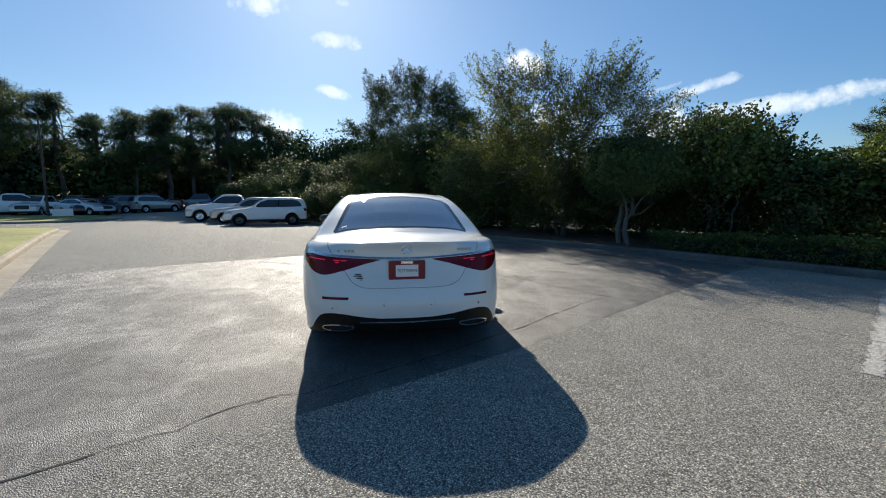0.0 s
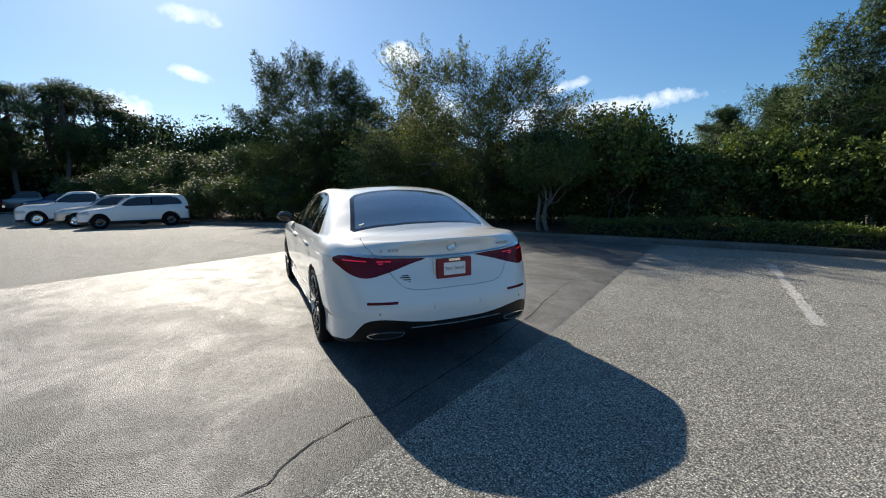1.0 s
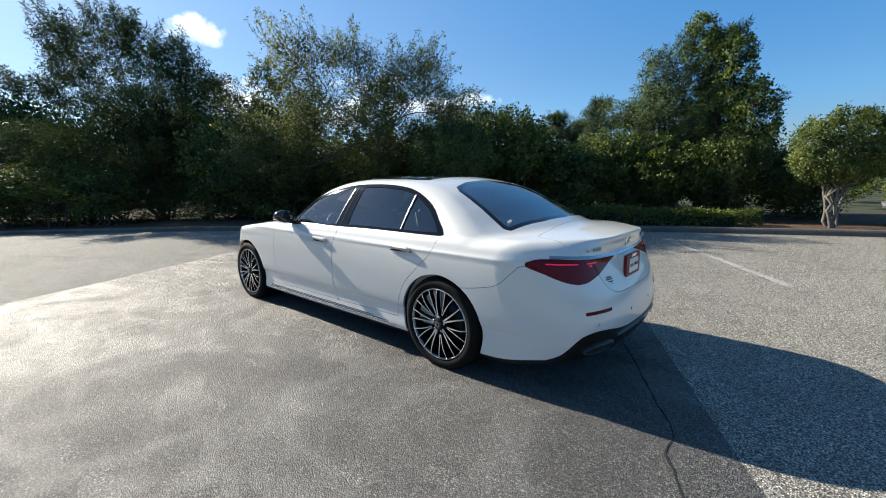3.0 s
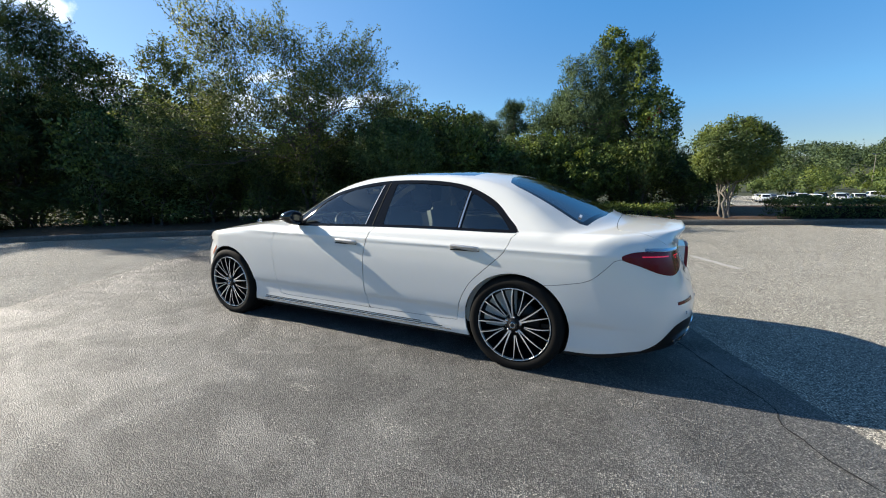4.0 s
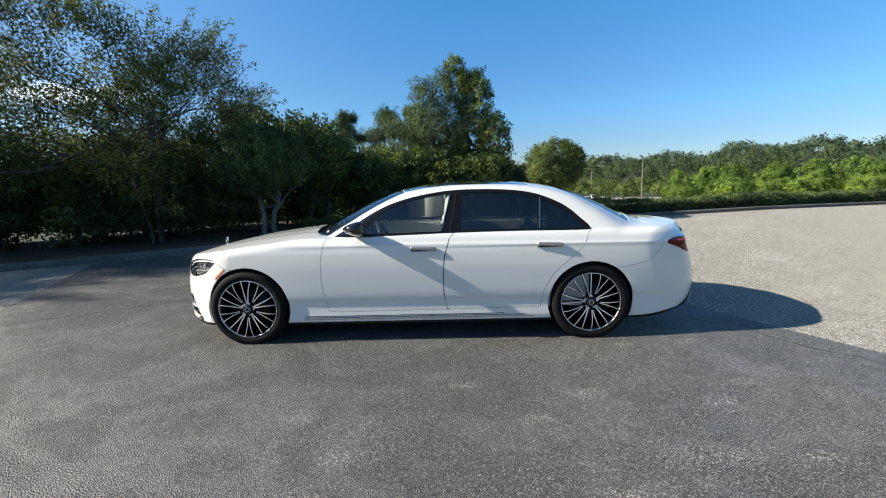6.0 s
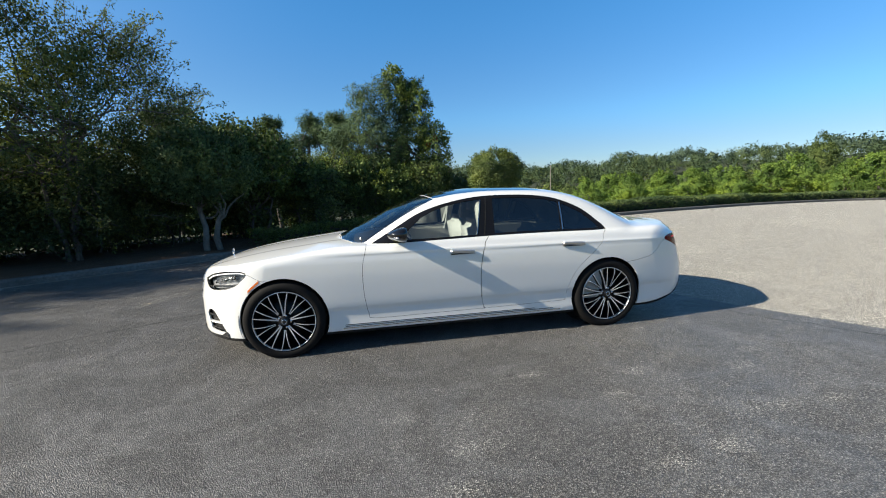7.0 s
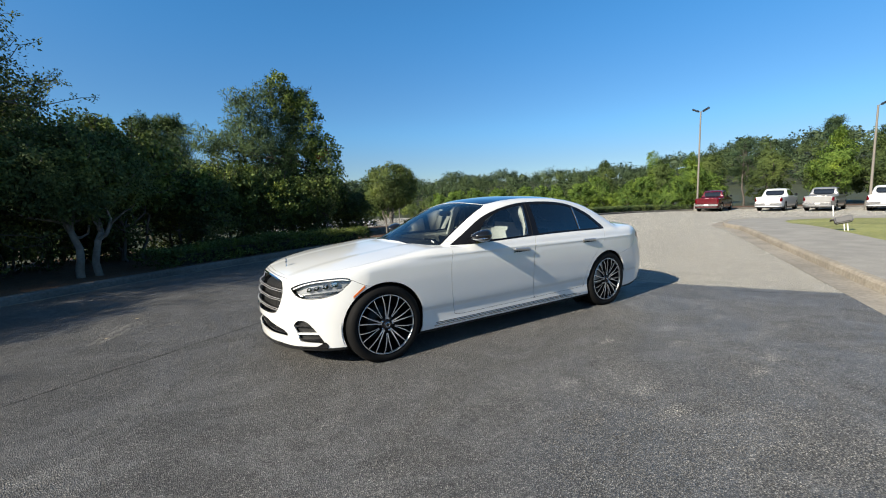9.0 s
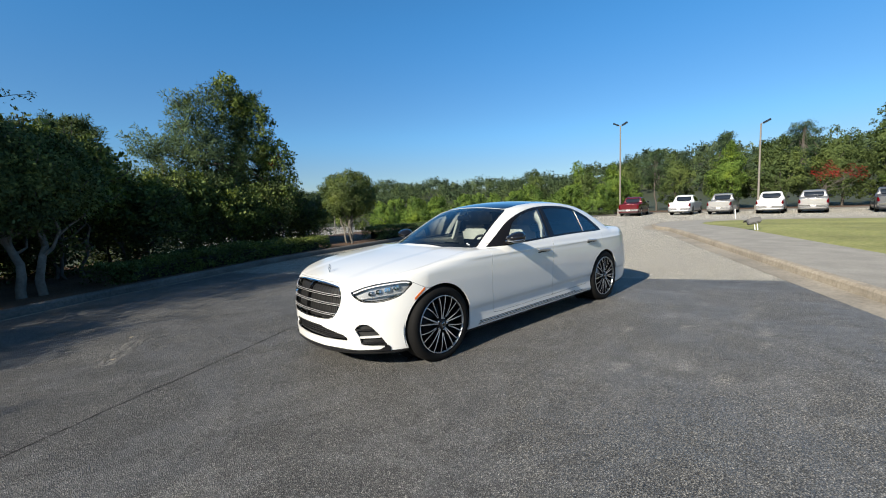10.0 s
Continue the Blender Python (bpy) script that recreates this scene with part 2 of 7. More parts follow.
def leaf(name, dark, light, through=0.45, rough=0.45, patch=0.35):
    """Leaves: each island its own green, broken by larger paler and darker patches; some light shines through."""
    m, n, l, b = material(name)
    g = n.new("ShaderNodeNewGeometry")
    r = ramp(n, l, g.outputs["Random Per Island"], [(0.0, dark), (0.6, tuple((p + q) / 2 for p, q in zip(dark, light))), (1.0, light)])
    nz = node(n, "ShaderNodeTexNoise", Scale=patch, Detail=3.0)
    l.new(place(n, l), nz.inputs["Vector"])
    pr = ramp(n, l, nz.outputs["Fac"], [(0.34, (0.55, 0.62, 0.72)), (0.5, (1.0, 1.0, 1.0)), (0.66, (1.5, 1.35, 1.0))])
    col = mix(n, l, 1.0, r.outputs[0], pr.outputs[0], "MULTIPLY")
    l.new(col, b.inputs["Base Color"])
    b.inputs["Roughness"].default_value = rough
    b.inputs["Specular IOR Level"].default_value = 0.12
    t = n.new("ShaderNodeBsdfTranslucent")
    l.new(mix(n, l, 1.0, col, (1.5, 1.45, 0.6), "MULTIPLY"), t.inputs["Color"])
    mx = node(n, "ShaderNodeMixShader", Fac=through)
    l.new(b.outputs[0], mx.inputs[1])
    l.new(t.outputs[0], mx.inputs[2])
    l.new(mx.outputs[0], n["Material Output"].inputs[0])
    return m


M_ROAD = asphalt("worn_asphalt", (0.42, 0.402, 0.352), (0.53, 0.508, 0.448), (0.60, 0.575, 0.505), 0.80, 0.8, 0.5, 0.6)
M_SEAL = asphalt("sealed_asphalt", (0.136, 0.134, 0.128), (0.184, 0.181, 0.173), (0.32, 0.312, 0.285), 0.52, 0.66, 0.60, 0.5, 0.2, [(-1.10, -0.20, 0.18), (-1.07, -0.81, 0.16), (-1.96, 0.39, 0.22), (-2.26, 0.77, 0.19), (-2.63, -0.02, 0.29), (-2.92, 0.45, 0.23), (-2.08, -0.46, 0.2), (-1.83, -0.81, 0.16), (-2.66, -0.61, 0.17), (-2.98, 0.9, 0.18), (-2.6, 1.89, 0.22), (-2.19, 2.28, 0.2), (-2.93, 2.05, 0.22), (-1.81, 1.21, 0.15)])
M_CONC = speckled("kerb_concrete", [(0.3, (0.19, 0.178, 0.155)), (0.7, (0.35, 0.33, 0.29))], 22, 0.85, 0.3, 0.006, 0.35)
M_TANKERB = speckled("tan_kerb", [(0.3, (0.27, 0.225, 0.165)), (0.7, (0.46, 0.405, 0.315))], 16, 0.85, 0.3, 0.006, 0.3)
# weathered concrete, its colour darkened to carry the shade on the kerb face
M_SHADEDKERB = speckled("shaded_kerb_concrete", [(0.3, (0.085, 0.081, 0.073)), (0.7, (0.19, 0.181, 0.163))], 22, 0.9, 0.3, 0.006, 0.35)
M_GUTTER = speckled("gutter_concrete", [(0.3, (0.24, 0.21, 0.165)), (0.7, (0.42, 0.375, 0.30))], 14, 0.85, 0.3, 0.005, 0.3)
M_WALKWAY = speckled("walkway", [(0.3, (0.27, 0.253, 0.22)), (0.7, (0.37, 0.35, 0.305))], 30, 0.9, 0.25, 0.004, 0.2)
M_PAINTLINE = speckled("line_paint", [(0.42, (0.2, 0.19, 0.18)), (0.55, (0.52, 0.51, 0.48))], 55, 0.75, 0.2, 0.002, 0.2)
M_SCRAPE = speckled("dusty_scrape", [(0.40, (0.22, 0.217, 0.205)), (0.62, (0.36, 0.352, 0.33))], 60, 0.9, 0.2, 0.002, 0.2)
M_DRYLEAF = speckled("dry_leaf", [(0.3, (0.28, 0.22, 0.13)), (0.7, (0.52, 0.46, 0.34))], 9, 0.8, 0.1, 0.002, 0.1)
M_CRACK = plain("crack_shadow", (0.02, 0.019, 0.018), 0.95)
M_GRASS = speckled("lawn", [(0.3, (0.17, 0.20, 0.045)), (0.5, (0.28, 0.29, 0.085)), (0.68, (0.42, 0.38, 0.16))], 7, 0.9, 0.6, 0.02, 0.35)
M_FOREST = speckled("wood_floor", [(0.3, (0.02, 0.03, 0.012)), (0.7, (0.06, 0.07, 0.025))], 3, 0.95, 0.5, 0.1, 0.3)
M_MULCH = speckled("pine_straw", [(0.25, (0.05, 0.028, 0.016)), (0.6, (0.13, 0.07, 0.035)), (0.85, (0.24, 0.14, 0.08))], 45, 0.95, 0.8, 0.02, 0.3)
M_BARK = speckled("bark", [(0.3, (0.05, 0.042, 0.034)), (0.7, (0.16, 0.14, 0.12))], 12, 0.95, 0.7, 0.02, 0.2)
M_PALEBARK = speckled("pale_bark", [(0.3, (0.13, 0.115, 0.095)), (0.7, (0.27, 0.25, 0.215))], 9, 0.9, 0.5, 0.01, 0.3)
M_SEAM = plain("seam_grey", (0.16, 0.16, 0.16), 0.7)
L_DARK = leaf("glossy_leaves", (0.04, 0.066, 0.027), (0.145, 0.195, 0.072), 0.12, 0.6, 0.9)
L_OAK = leaf("oak_leaves", (0.045, 0.068, 0.03), (0.15, 0.185, 0.08), 0.2, 0.6, 0.8)
# oak leaves again, with the sun on the outer sprays put into paler colour
L_OAKSUNLIT = leaf("sunlit_oak_leaves", (0.07, 0.10, 0.048), (0.22, 0.265, 0.13), 0.25, 0.55, 0.8)
L_OAK.node_tree.nodes["Principled BSDF"].inputs["Specular IOR Level"].default_value = 0.05
L_VINE = leaf("vine_leaves", (0.06, 0.095, 0.028), (0.20, 0.255, 0.075), 0.15, 0.6, 0.9)
L_PINE = leaf("pine_needles", (0.034, 0.062, 0.034), (0.105, 0.155, 0.075), 0.12, 0.65, 0.6)
L_ROUND = leaf("clipped_leaves", (0.045, 0.072, 0.022), (0.14, 0.18, 0.058), 0.18, 0.42, 1.2)
# haze put into the colour: a lighter green for the distant hillside
L_HAZYHILL = leaf("hazy_hillside_leaves", (0.055, 0.082, 0.039), (0.075, 0.11, 0.052), 0.1, 0.9, 0.09)
L_BRIGHT = leaf("sunlit_leaves", (0.10, 0.165, 0.035), (0.21, 0.30, 0.07), 0.3, 0.8, 0.5)
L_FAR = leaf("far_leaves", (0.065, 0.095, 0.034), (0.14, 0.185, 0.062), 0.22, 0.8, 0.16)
# pale cool green with the far ridge's haze mixed into the leaf colour
L_HAZYRIDGE = leaf("hazy_ridge_leaves", (0.07, 0.105, 0.07), (0.095, 0.135, 0.09), 0.15, 0.9, 0.04)
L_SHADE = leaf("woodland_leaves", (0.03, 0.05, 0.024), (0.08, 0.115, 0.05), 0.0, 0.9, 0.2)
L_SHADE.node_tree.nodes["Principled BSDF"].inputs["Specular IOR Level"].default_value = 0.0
# near-black core colour that stands for the shade inside the hedges
M_HEDGESHADE = plain("hedge_inner_shade", (0.012, 0.014, 0.008), 0.95)
L_RED = leaf("red_leaves", (0.14, 0.02, 0.015), (0.34, 0.05, 0.04), 0.3, 0.6)
M_PAINT = plain("white_paint", (0.74, 0.742, 0.715), 0.4, 0.0, 1.0)
M_BLACK = plain("gloss_black", (0.008, 0.008, 0.009), 0.12, 0.0, 0.6)
M_TRIM = plain("black_plastic", (0.018, 0.018, 0.018), 0.5)
M_VOID = plain("underbody_black", (0.006, 0.006, 0.006), 0.9)
M_CHROME = plain("chrome", (0.75, 0.75, 0.76), 0.08, 1.0)
M_SATIN = plain("satin_aluminium", (0.62, 0.62, 0.62), 0.25, 1.0)
M_SURROUND = plain("trim_black", (0.008, 0.008, 0.009), 0.06)
M_SURROUND.node_tree.nodes["Principled BSDF"].inputs["Specular IOR Level"].default_value = 0.25
M_BARREL = plain("wheel_black", (0.005, 0.005, 0.006), 0.45)
M_BARREL.node_tree.nodes["Principled BSDF"].inputs["Specular IOR Level"].default_value = 0.2
M_RUBBER = plain("tyre_rubber", (0.006, 0.006, 0.006), 0.8)
M_RUBBER.node_tree.nodes["Principled BSDF"].inputs["Specular IOR Level"].default_value = 0.2
M_DIFFUSER = plain("diffuser_black", (0.006, 0.006, 0.006), 0.4)
M_DIFFUSER.node_tree.nodes["Principled BSDF"].inputs["Specular IOR Level"].default_value = 0.25
M_HANDLE = plain("bright_handle", (0.50, 0.50, 0.50), 0.28, 0.75)
M_DRL = plain("lamp_white", (0.85, 0.86, 0.88), 0.25)
G_CLEAR = glass("clear_glass", (0.52, 0.61, 0.60), 0.0, 2.3)
G_TINT = glass("tinted_glass", (0.15, 0.185, 0.18), 0.0, 2.25)
G_REAR = glass("rear_glass", (0.10, 0.13, 0.15), 0.0, 10.0)
M_ROOFGLASS = plain("roof_glass", (0.006, 0.007, 0.009), 0.03, 0.0, 1.0)
M_BEIGE = plain("pale_leather", (0.55, 0.54, 0.51), 0.55, 0.0, 0.0, 0.06, 60)
M_DASH = plain("dark_dashboard", (0.02, 0.02, 0.022), 0.55)
M_TAIL = plain("tail_red", (0.12, 0.001, 0.005), 0.2)
M_TAIL.node_tree.nodes["Principled BSDF"].inputs["Specular IOR Level"].default_value = 0.25
M_ALLOY = plain("machined_alloy", (0.7, 0.7, 0.7), 0.35, 0.55)
M_IRON = plain("brake_iron", (0.03, 0.03, 0.03), 0.45, 0.6)
M_LAMPTRAY = plain("lamp_tray_grey", (0.42, 0.43, 0.44), 0.3, 0.5)
M_TAILBRIGHT = plain("tail_bright", (0.7, 0.01, 0.04), 0.25, emission=0.22)
M_AMBER = plain("amber", (0.6, 0.14, 0.02), 0.25, 0.0, 0.6)
M_LENS = glass("lamp_lens", (0.93, 0.95, 0.96))
M_PLATE = plain("plate_frame_red", (0.19, 0.004, 0.014), 0.45)
M_BADGE = plain("badge_grey", (0.42, 0.43, 0.44), 0.35, 0.3)
M_WHITE = plain("white_plate", (0.78, 0.78, 0.78), 0.4)
M_BLACKMATT = plain("black_print", (0.015, 0.015, 0.015), 0.6)
M_CARGLASS = plain("dark_car_glass", (0.01, 0.012, 0.014), 0.04, 0.0, 1.0)
M_POST = plain("tan_post", (0.2, 0.18, 0.15), 0.6, 0.0, 0.0, 0.1, 8)
M_DARKPOST = plain("dark_post", (0.03, 0.028, 0.026), 0.6)
M_GREYMETAL = plain("grey_metal", (0.07, 0.07, 0.072), 0.5, 0.2)


# ---- building helpers ----
def mesh_from(name, V, F, mats, normals=None, smooth=True, index=None):
    """A mesh from arrays of places and of triangles or quads."""
    me = bpy.data.meshes.new(name)
    F = np.asarray(F)
    V = np.asarray(V, dtype=np.float32)
    k = F.shape[1]
    me.vertices.add(len(V))
    me.vertices.foreach_set("co", V.ravel())
    me.loops.add(F.size)
    me.loops.foreach_set("vertex_index", F.ravel().astype(np.int32))
    me.polygons.add(len(F))
    me.polygons.foreach_set("loop_start", np.arange(0, F.size, k, dtype=np.int32))
    me.polygons.foreach_set("use_smooth", np.full(len(F), smooth))
    if index is not None:
        me.polygons.foreach_set("material_index", np.asarray(index, dtype=np.int32))
    for m in mats if isinstance(mats, (list, tuple)) else [mats]:
        me.materials.append(m)
    me.update(calc_edges=True)
    if normals is not None:
        me.normals_split_custom_set_from_vertices(np.asarray(normals, dtype=np.float32))
    return me


def hang(name, me, parent=None, label="", m=None):
    ob = new(name, me)
    if parent is not None:
        ob.parent = parent
    if m is not None:
        ob.matrix_basis = m
    if label:
        ob["label"] = label
    return ob


def part(name, bm, mat, parent=None, label="", smooth=False, m=None, bevel=0.0):
    """Links a bmesh as one mesh object, under a thing where one is given."""
    if bevel:
        bmesh.ops.bevel(bm, geom=list(bm.edges), offset=bevel, segments=2, affect="EDGES", clamp_overlap=True)
    me = bpy.data.meshes.new(name)
    bm.normal_update()
    bm.to_mesh(me)
    bm.free()
    if smooth:
        me.polygons.foreach_set("use_smooth", np.ones(len(me.polygons), dtype=bool))
    for x in mat if isinstance(mat, (list, tuple)) else [mat]:
        me.materials.append(x)
    return hang(name, me, parent, label, m)


def thing(name, label, category, group="", m=None, kind=""):
    ob = new(name)
    ob.empty_display_size = 0.2
    if m is not None:
        ob.matrix_basis = m
    return tagged(ob, label, category, group, kind)


def add_box(bm, x0, x1, y0, y1, z0, z1, m=None):
    g = bmesh.ops.create_cube(bm, size=1)["verts"]
    for v in g:
        v.co = Vector(((x0 + x1) / 2 + v.co.x * (x1 - x0), (y0 + y1) / 2 + v.co.y * (y1 - y0), (z0 + z1) / 2 + v.co.z * (z1 - z0)))
        if m is not None:
            v.co = m @ v.co
    return g


def box(x0, x1, y0, y1, z0, z1, m=None):
    bm = bmesh.new()
    add_box(bm, x0, x1, y0, y1, z0, z1, m)
    return bm


def tube_arrays(points, radii, sides=6):
    """A tapered tube along points: arrays of places and quads."""
    P = np.asarray(points, dtype=float)
    R = np.asarray(radii, dtype=float)
    d = np.gradient(P, axis=0)
    d /= np.linalg.norm(d, axis=1)[:, None] + 1e-9
    ref = np.where(np.abs(d[:, 2:3]) > 0.9, np.array([[1.0, 0, 0]]), np.array([[0, 0, 1.0]]))
    a = np.cross(d, ref)
    a /= np.linalg.norm(a, axis=1)[:, None] + 1e-9
    b = np.cross(d, a)
    th = np.linspace(0, 2 * math.pi, sides, endpoint=False)
    V = P[:, None] + R[:, None, None] * (np.cos(th)[None, :, None] * a[:, None] + np.sin(th)[None, :, None] * b[:, None])
    i = np.arange(len(P) - 1)[:, None] * sides
    j = np.arange(sides)[None]
    k = (j + 1) % sides
    F = np.stack([i + j, i + k, i + k + sides, i + j + sides], -1).reshape(-1, 4)
    return V.reshape(-1, 3), F


def join_arrays(pieces):
    V, F, o = [], [], 0
    for v, f in pieces:
        V.append(v)
        F.append(np.asarray(f) + o)
        o += len(v)
    return np.concatenate(V), np.concatenate(F)


def smooth_line(points, step=0.25):
    """Points along a smooth curve through the given ones (Catmull-Rom)."""
    P = np.asarray(points, dtype=float)
    P = np.vstack([2 * P[0] - P[1], P, 2 * P[-1] - P[-2]])
    out = []
    for i in range(1, len(P) - 2):
        a, b, c, d = P[i - 1:i + 3]
        k = max(2, int(np.linalg.norm(c - b) / step))
        t = np.linspace(0, 1, k, endpoint=False)[:, None]
        out.append(0.5 * (2 * b + (c - a) * t + (2 * a - 5 * b + 4 * c - d) * t * t + (3 * b - a - 3 * c + d) * t ** 3))
    out.append(P[-2:-1])
    return np.concatenate(out)


def sweep(line, profile, closed=True):
    """A profile of (across, up) swept along a line in plan; across is to the right of the way."""
    L = np.asarray(line, dtype=float)
    d = np.gradient(L[:, :2], axis=0)
    d /= np.linalg.norm(d, axis=1)[:, None]
    right = np.stack([d[:, 1], -d[:, 0]], 1)
    pr = np.asarray(profile, dtype=float)
    V = np.zeros((len(L), len(pr), 3))
    V[:, :, :2] = L[:, None, :2] + right[:, None] * pr[None, :, 0:1]
    V[:, :, 2] = pr[None, :, 1] + (L[:, 2:3] if L.shape[1] > 2 else 0)
    n = len(pr)
    i = np.arange(len(L) - 1)[:, None] * n
    j = np.arange(n if closed else n - 1)[None]
    k = (j + 1) % n
    F = np.stack([i + j, i + j + n, i + k + n, i + k], -1).reshape(-1, 4)
    return V.reshape(-1, 3), F


def pchip(xs, ys):
    """A smooth curve through points that never overshoots them."""
    xs, ys = np.asarray(xs, dtype=float), np.asarray(ys, dtype=float)
    o = np.argsort(xs)
    xs, ys = xs[o], ys[o]
    h, d = np.diff(xs), np.diff(ys) / np.diff(xs)
    m = np.zeros(len(xs))
    for q in range(1, len(xs) - 1):
        if d[q - 1] * d[q] > 0:
            w1, w2 = 2 * h[q] + h[q - 1], h[q] + 2 * h[q - 1]
            m[q] = (w1 + w2) / (w1 / d[q - 1] + w2 / d[q])
    m[0], m[-1] = d[0], d[-1]

    def at(x):
        x = np.asarray(x, dtype=float)
        q = np.clip(np.searchsorted(xs, x) - 1, 0, len(h) - 1)
        t = (np.clip(x, xs[0], xs[-1]) - xs[q]) / h[q]
        v = (ys[q] * (1 + 2 * t) * (1 - t) ** 2 + h[q] * m[q] * t * (1 - t) ** 2 + ys[q + 1] * t * t * (3 - 2 * t) + h[q] * m[q + 1] * t * t * (t - 1))
        return v + np.where(x < xs[0], (x - xs[0]) * m[0], 0) + np.where(x > xs[-1], (x - xs[-1]) * m[-1], 0)
    return at


def step(x, a, b):
    t = np.clip((x - a) / (b - a), 0, 1)
    return t * t * (3 - 2 * t)


# ---- ground, road, kerbs ----
ALONG = np.array([0.5, -0.866])     # the way of the drive, towards the parked pickups
ACROSS = np.array([0.866, 0.5])     # towards the hedge


def road_xy(a, b):
    return ALONG * a + ACROSS * b


RIGHT_KERB = smooth_line([(-36, 62), (-24, 47), (-11.5, 33), (-2.8, 20.4), (1.6, 12.6), (4.0, 8.6), (6.0, 5.7), (7.45, 3.1), (8.6, 1.0), (10.1, -2.9), (11.9, -8.2), (13.5, -13.0), (15.9, -19.5), (17.5, -25.5), (18.2, -31.5), (17.4, -38.0), (14.0, -44.0), (6.0, -48.5), (-6.0, -51.0), (-20.0, -53.0), (-36.0, -54.0)], 0.6)
_lk = [np.array(p) for p in ((-40.0, 23.2), (-24.0, 20.8), (-17.0, 19.0), (-15.0, 17.6))] + [road_xy(a, -4.12) for a in (-18.5, -13, -7, 0, 7, 12.6)] + [np.array(p) for p in ((3.8, -14.4), (4.9, -17.0), (5.2, -19.9), (4.2, -23.0), (0.5, -26.0), (-8.0, -28.6), (-24.0, -31.0))]
LEFT_KERB = smooth_line(_lk, 0.4)


def rise(x, y):
    """How high the lot lies: it sinks a little towards the pickups and dips before the far cars."""
    x, y = np.asarray(x, dtype=float), np.asarray(y, dtype=float)
    up = -0.45 * np.clip((-y - 12) / 26, 0, 1) - 0.26 * step(y, 10, 23) * (1 - step(y, 27, 44))
    return up


def fall(x, y):
    """The open land behind the kerbs: the valley behind the hedge, flat elsewhere."""
    b = x * 0.9 + y * 0.25
    low = rise(x, y) - 4.6 * np.clip((b - 15) / 40, 0, 1) ** 1.2
    far = np.hypot(x, y)
    way = np.degrees(np.arctan2(x, y))
    crest = pchip([-180, 60, 92, 98, 107, 116, 121, 124, 135, 148, 160, 180], [14, 8, 13, 15.5, 15, 15.5, 15.5, 20, 20, 22, 32, 30])(way)
    return low + (crest + 4.0 * np.sin(way * 0.9) * np.sin(far * 0.01)) * step(far, 150, 420) * step(way, 60, 95)


def sheet(name, outline, z, mat, label, kind="structure", category="", lift=True):
    """A flat sheet filling an outline in plan, laid on the lot's rise."""
    bm = bmesh.new()
    vs = [bm.verts.new((p[0], p[1], 0)) for p in outline]
    es = [bm.edges.new((vs[i], vs[(i + 1) % len(vs)])) for i in range(len(vs))]
    bmesh.ops.triangle_fill(bm, edges=es, use_beauty=True)
    bmesh.ops.recalc_face_normals(bm, faces=bm.faces)
    if bm.faces and sum(f.normal.z for f in bm.faces) < 0:
        bmesh.ops.reverse_faces(bm, faces=list(bm.faces))
    if lift:
        for _ in range(3):
            long = [e for e in bm.edges if e.calc_length() > 4]
            if long:
                bmesh.ops.subdivide_edges(bm, edges=long, cuts=2)
        bmesh.ops.triangulate(bm, faces=list(bm.faces))
    for v in bm.verts:
        v.co.z = z + (float(rise(v.co.x, v.co.y)) if lift else 0)
    ob = part(name, bm, mat)
    return tagged(ob, label, category or name, kind=kind)


# the land, to the horizon
gx = np.concatenate([-np.geomspace(3000, 70, 18), np.linspace(-60, 80, 71), np.geomspace(90, 3000, 18)])
GX, GY = np.meshgrid(gx, gx, indexing="ij")
GZ = fall(GX, GY) - 0.06
i, j = np.meshgrid(np.arange(len(gx) - 1), np.arange(len(gx) - 1), indexing="ij")
k = len(gx)
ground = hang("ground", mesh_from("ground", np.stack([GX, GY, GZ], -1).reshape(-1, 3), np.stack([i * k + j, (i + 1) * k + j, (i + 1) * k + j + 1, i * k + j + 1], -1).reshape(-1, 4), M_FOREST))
tagged(ground, "dark wooded land falling away to a valley", "ground", kind="structure")

road = sheet("road", np.vstack([RIGHT_KERB, [(-70, -55), (-75, 64)]])[::1], 0.0, M_ROAD, "worn pale grey asphalt car park drive", category="road")

# the sealed strip across the drive
seal = [(-2.62, -2.86), (-0.8, -1.84), (1.0, -0.93), (3.34, 0.47), (6.4, 2.3), (7.62, 2.9), (6.02, 5.75), (3.9, 8.83), (1.6, 7.65), (0.08, 6.93), (-1.9, 5.9), (-4.5, 4.75), (-6.5, 3.7), (-6.1, 2.95)]
strip = sheet("sealed_strip", seal, 0.004, M_SEAL, "darker sealed asphalt strip laid across the drive", category="asphalt patch")
# its edge thins out onto the drive
rim = []
for a, b in zip(seal, seal[1:] + seal[:1]):
    side = Vector((b[1] - a[1], a[0] - b[0])).normalized() * 0.07
    for q in np.linspace(0, 1, 12, endpoint=False):
        x, y = a[0] + (b[0] - a[0]) * q, a[1] + (b[1] - a[1]) * q
        rim.append(((x, y, 0.004 + float(rise(x, y))), (x + side.x, y + side.y, 0.0006 + float(rise(x + side.x, y + side.y)))))
n_ = len(rim)
hang("feathered_edge", mesh_from("feathered_edge", np.array([p for pair in rim for p in pair]), np.array([(2 * q, 2 * q + 1, (2 * q + 3) % (2 * n_), (2 * q + 2) % (2 * n_)) for q in range(n_)]), M_SEAL), strip)


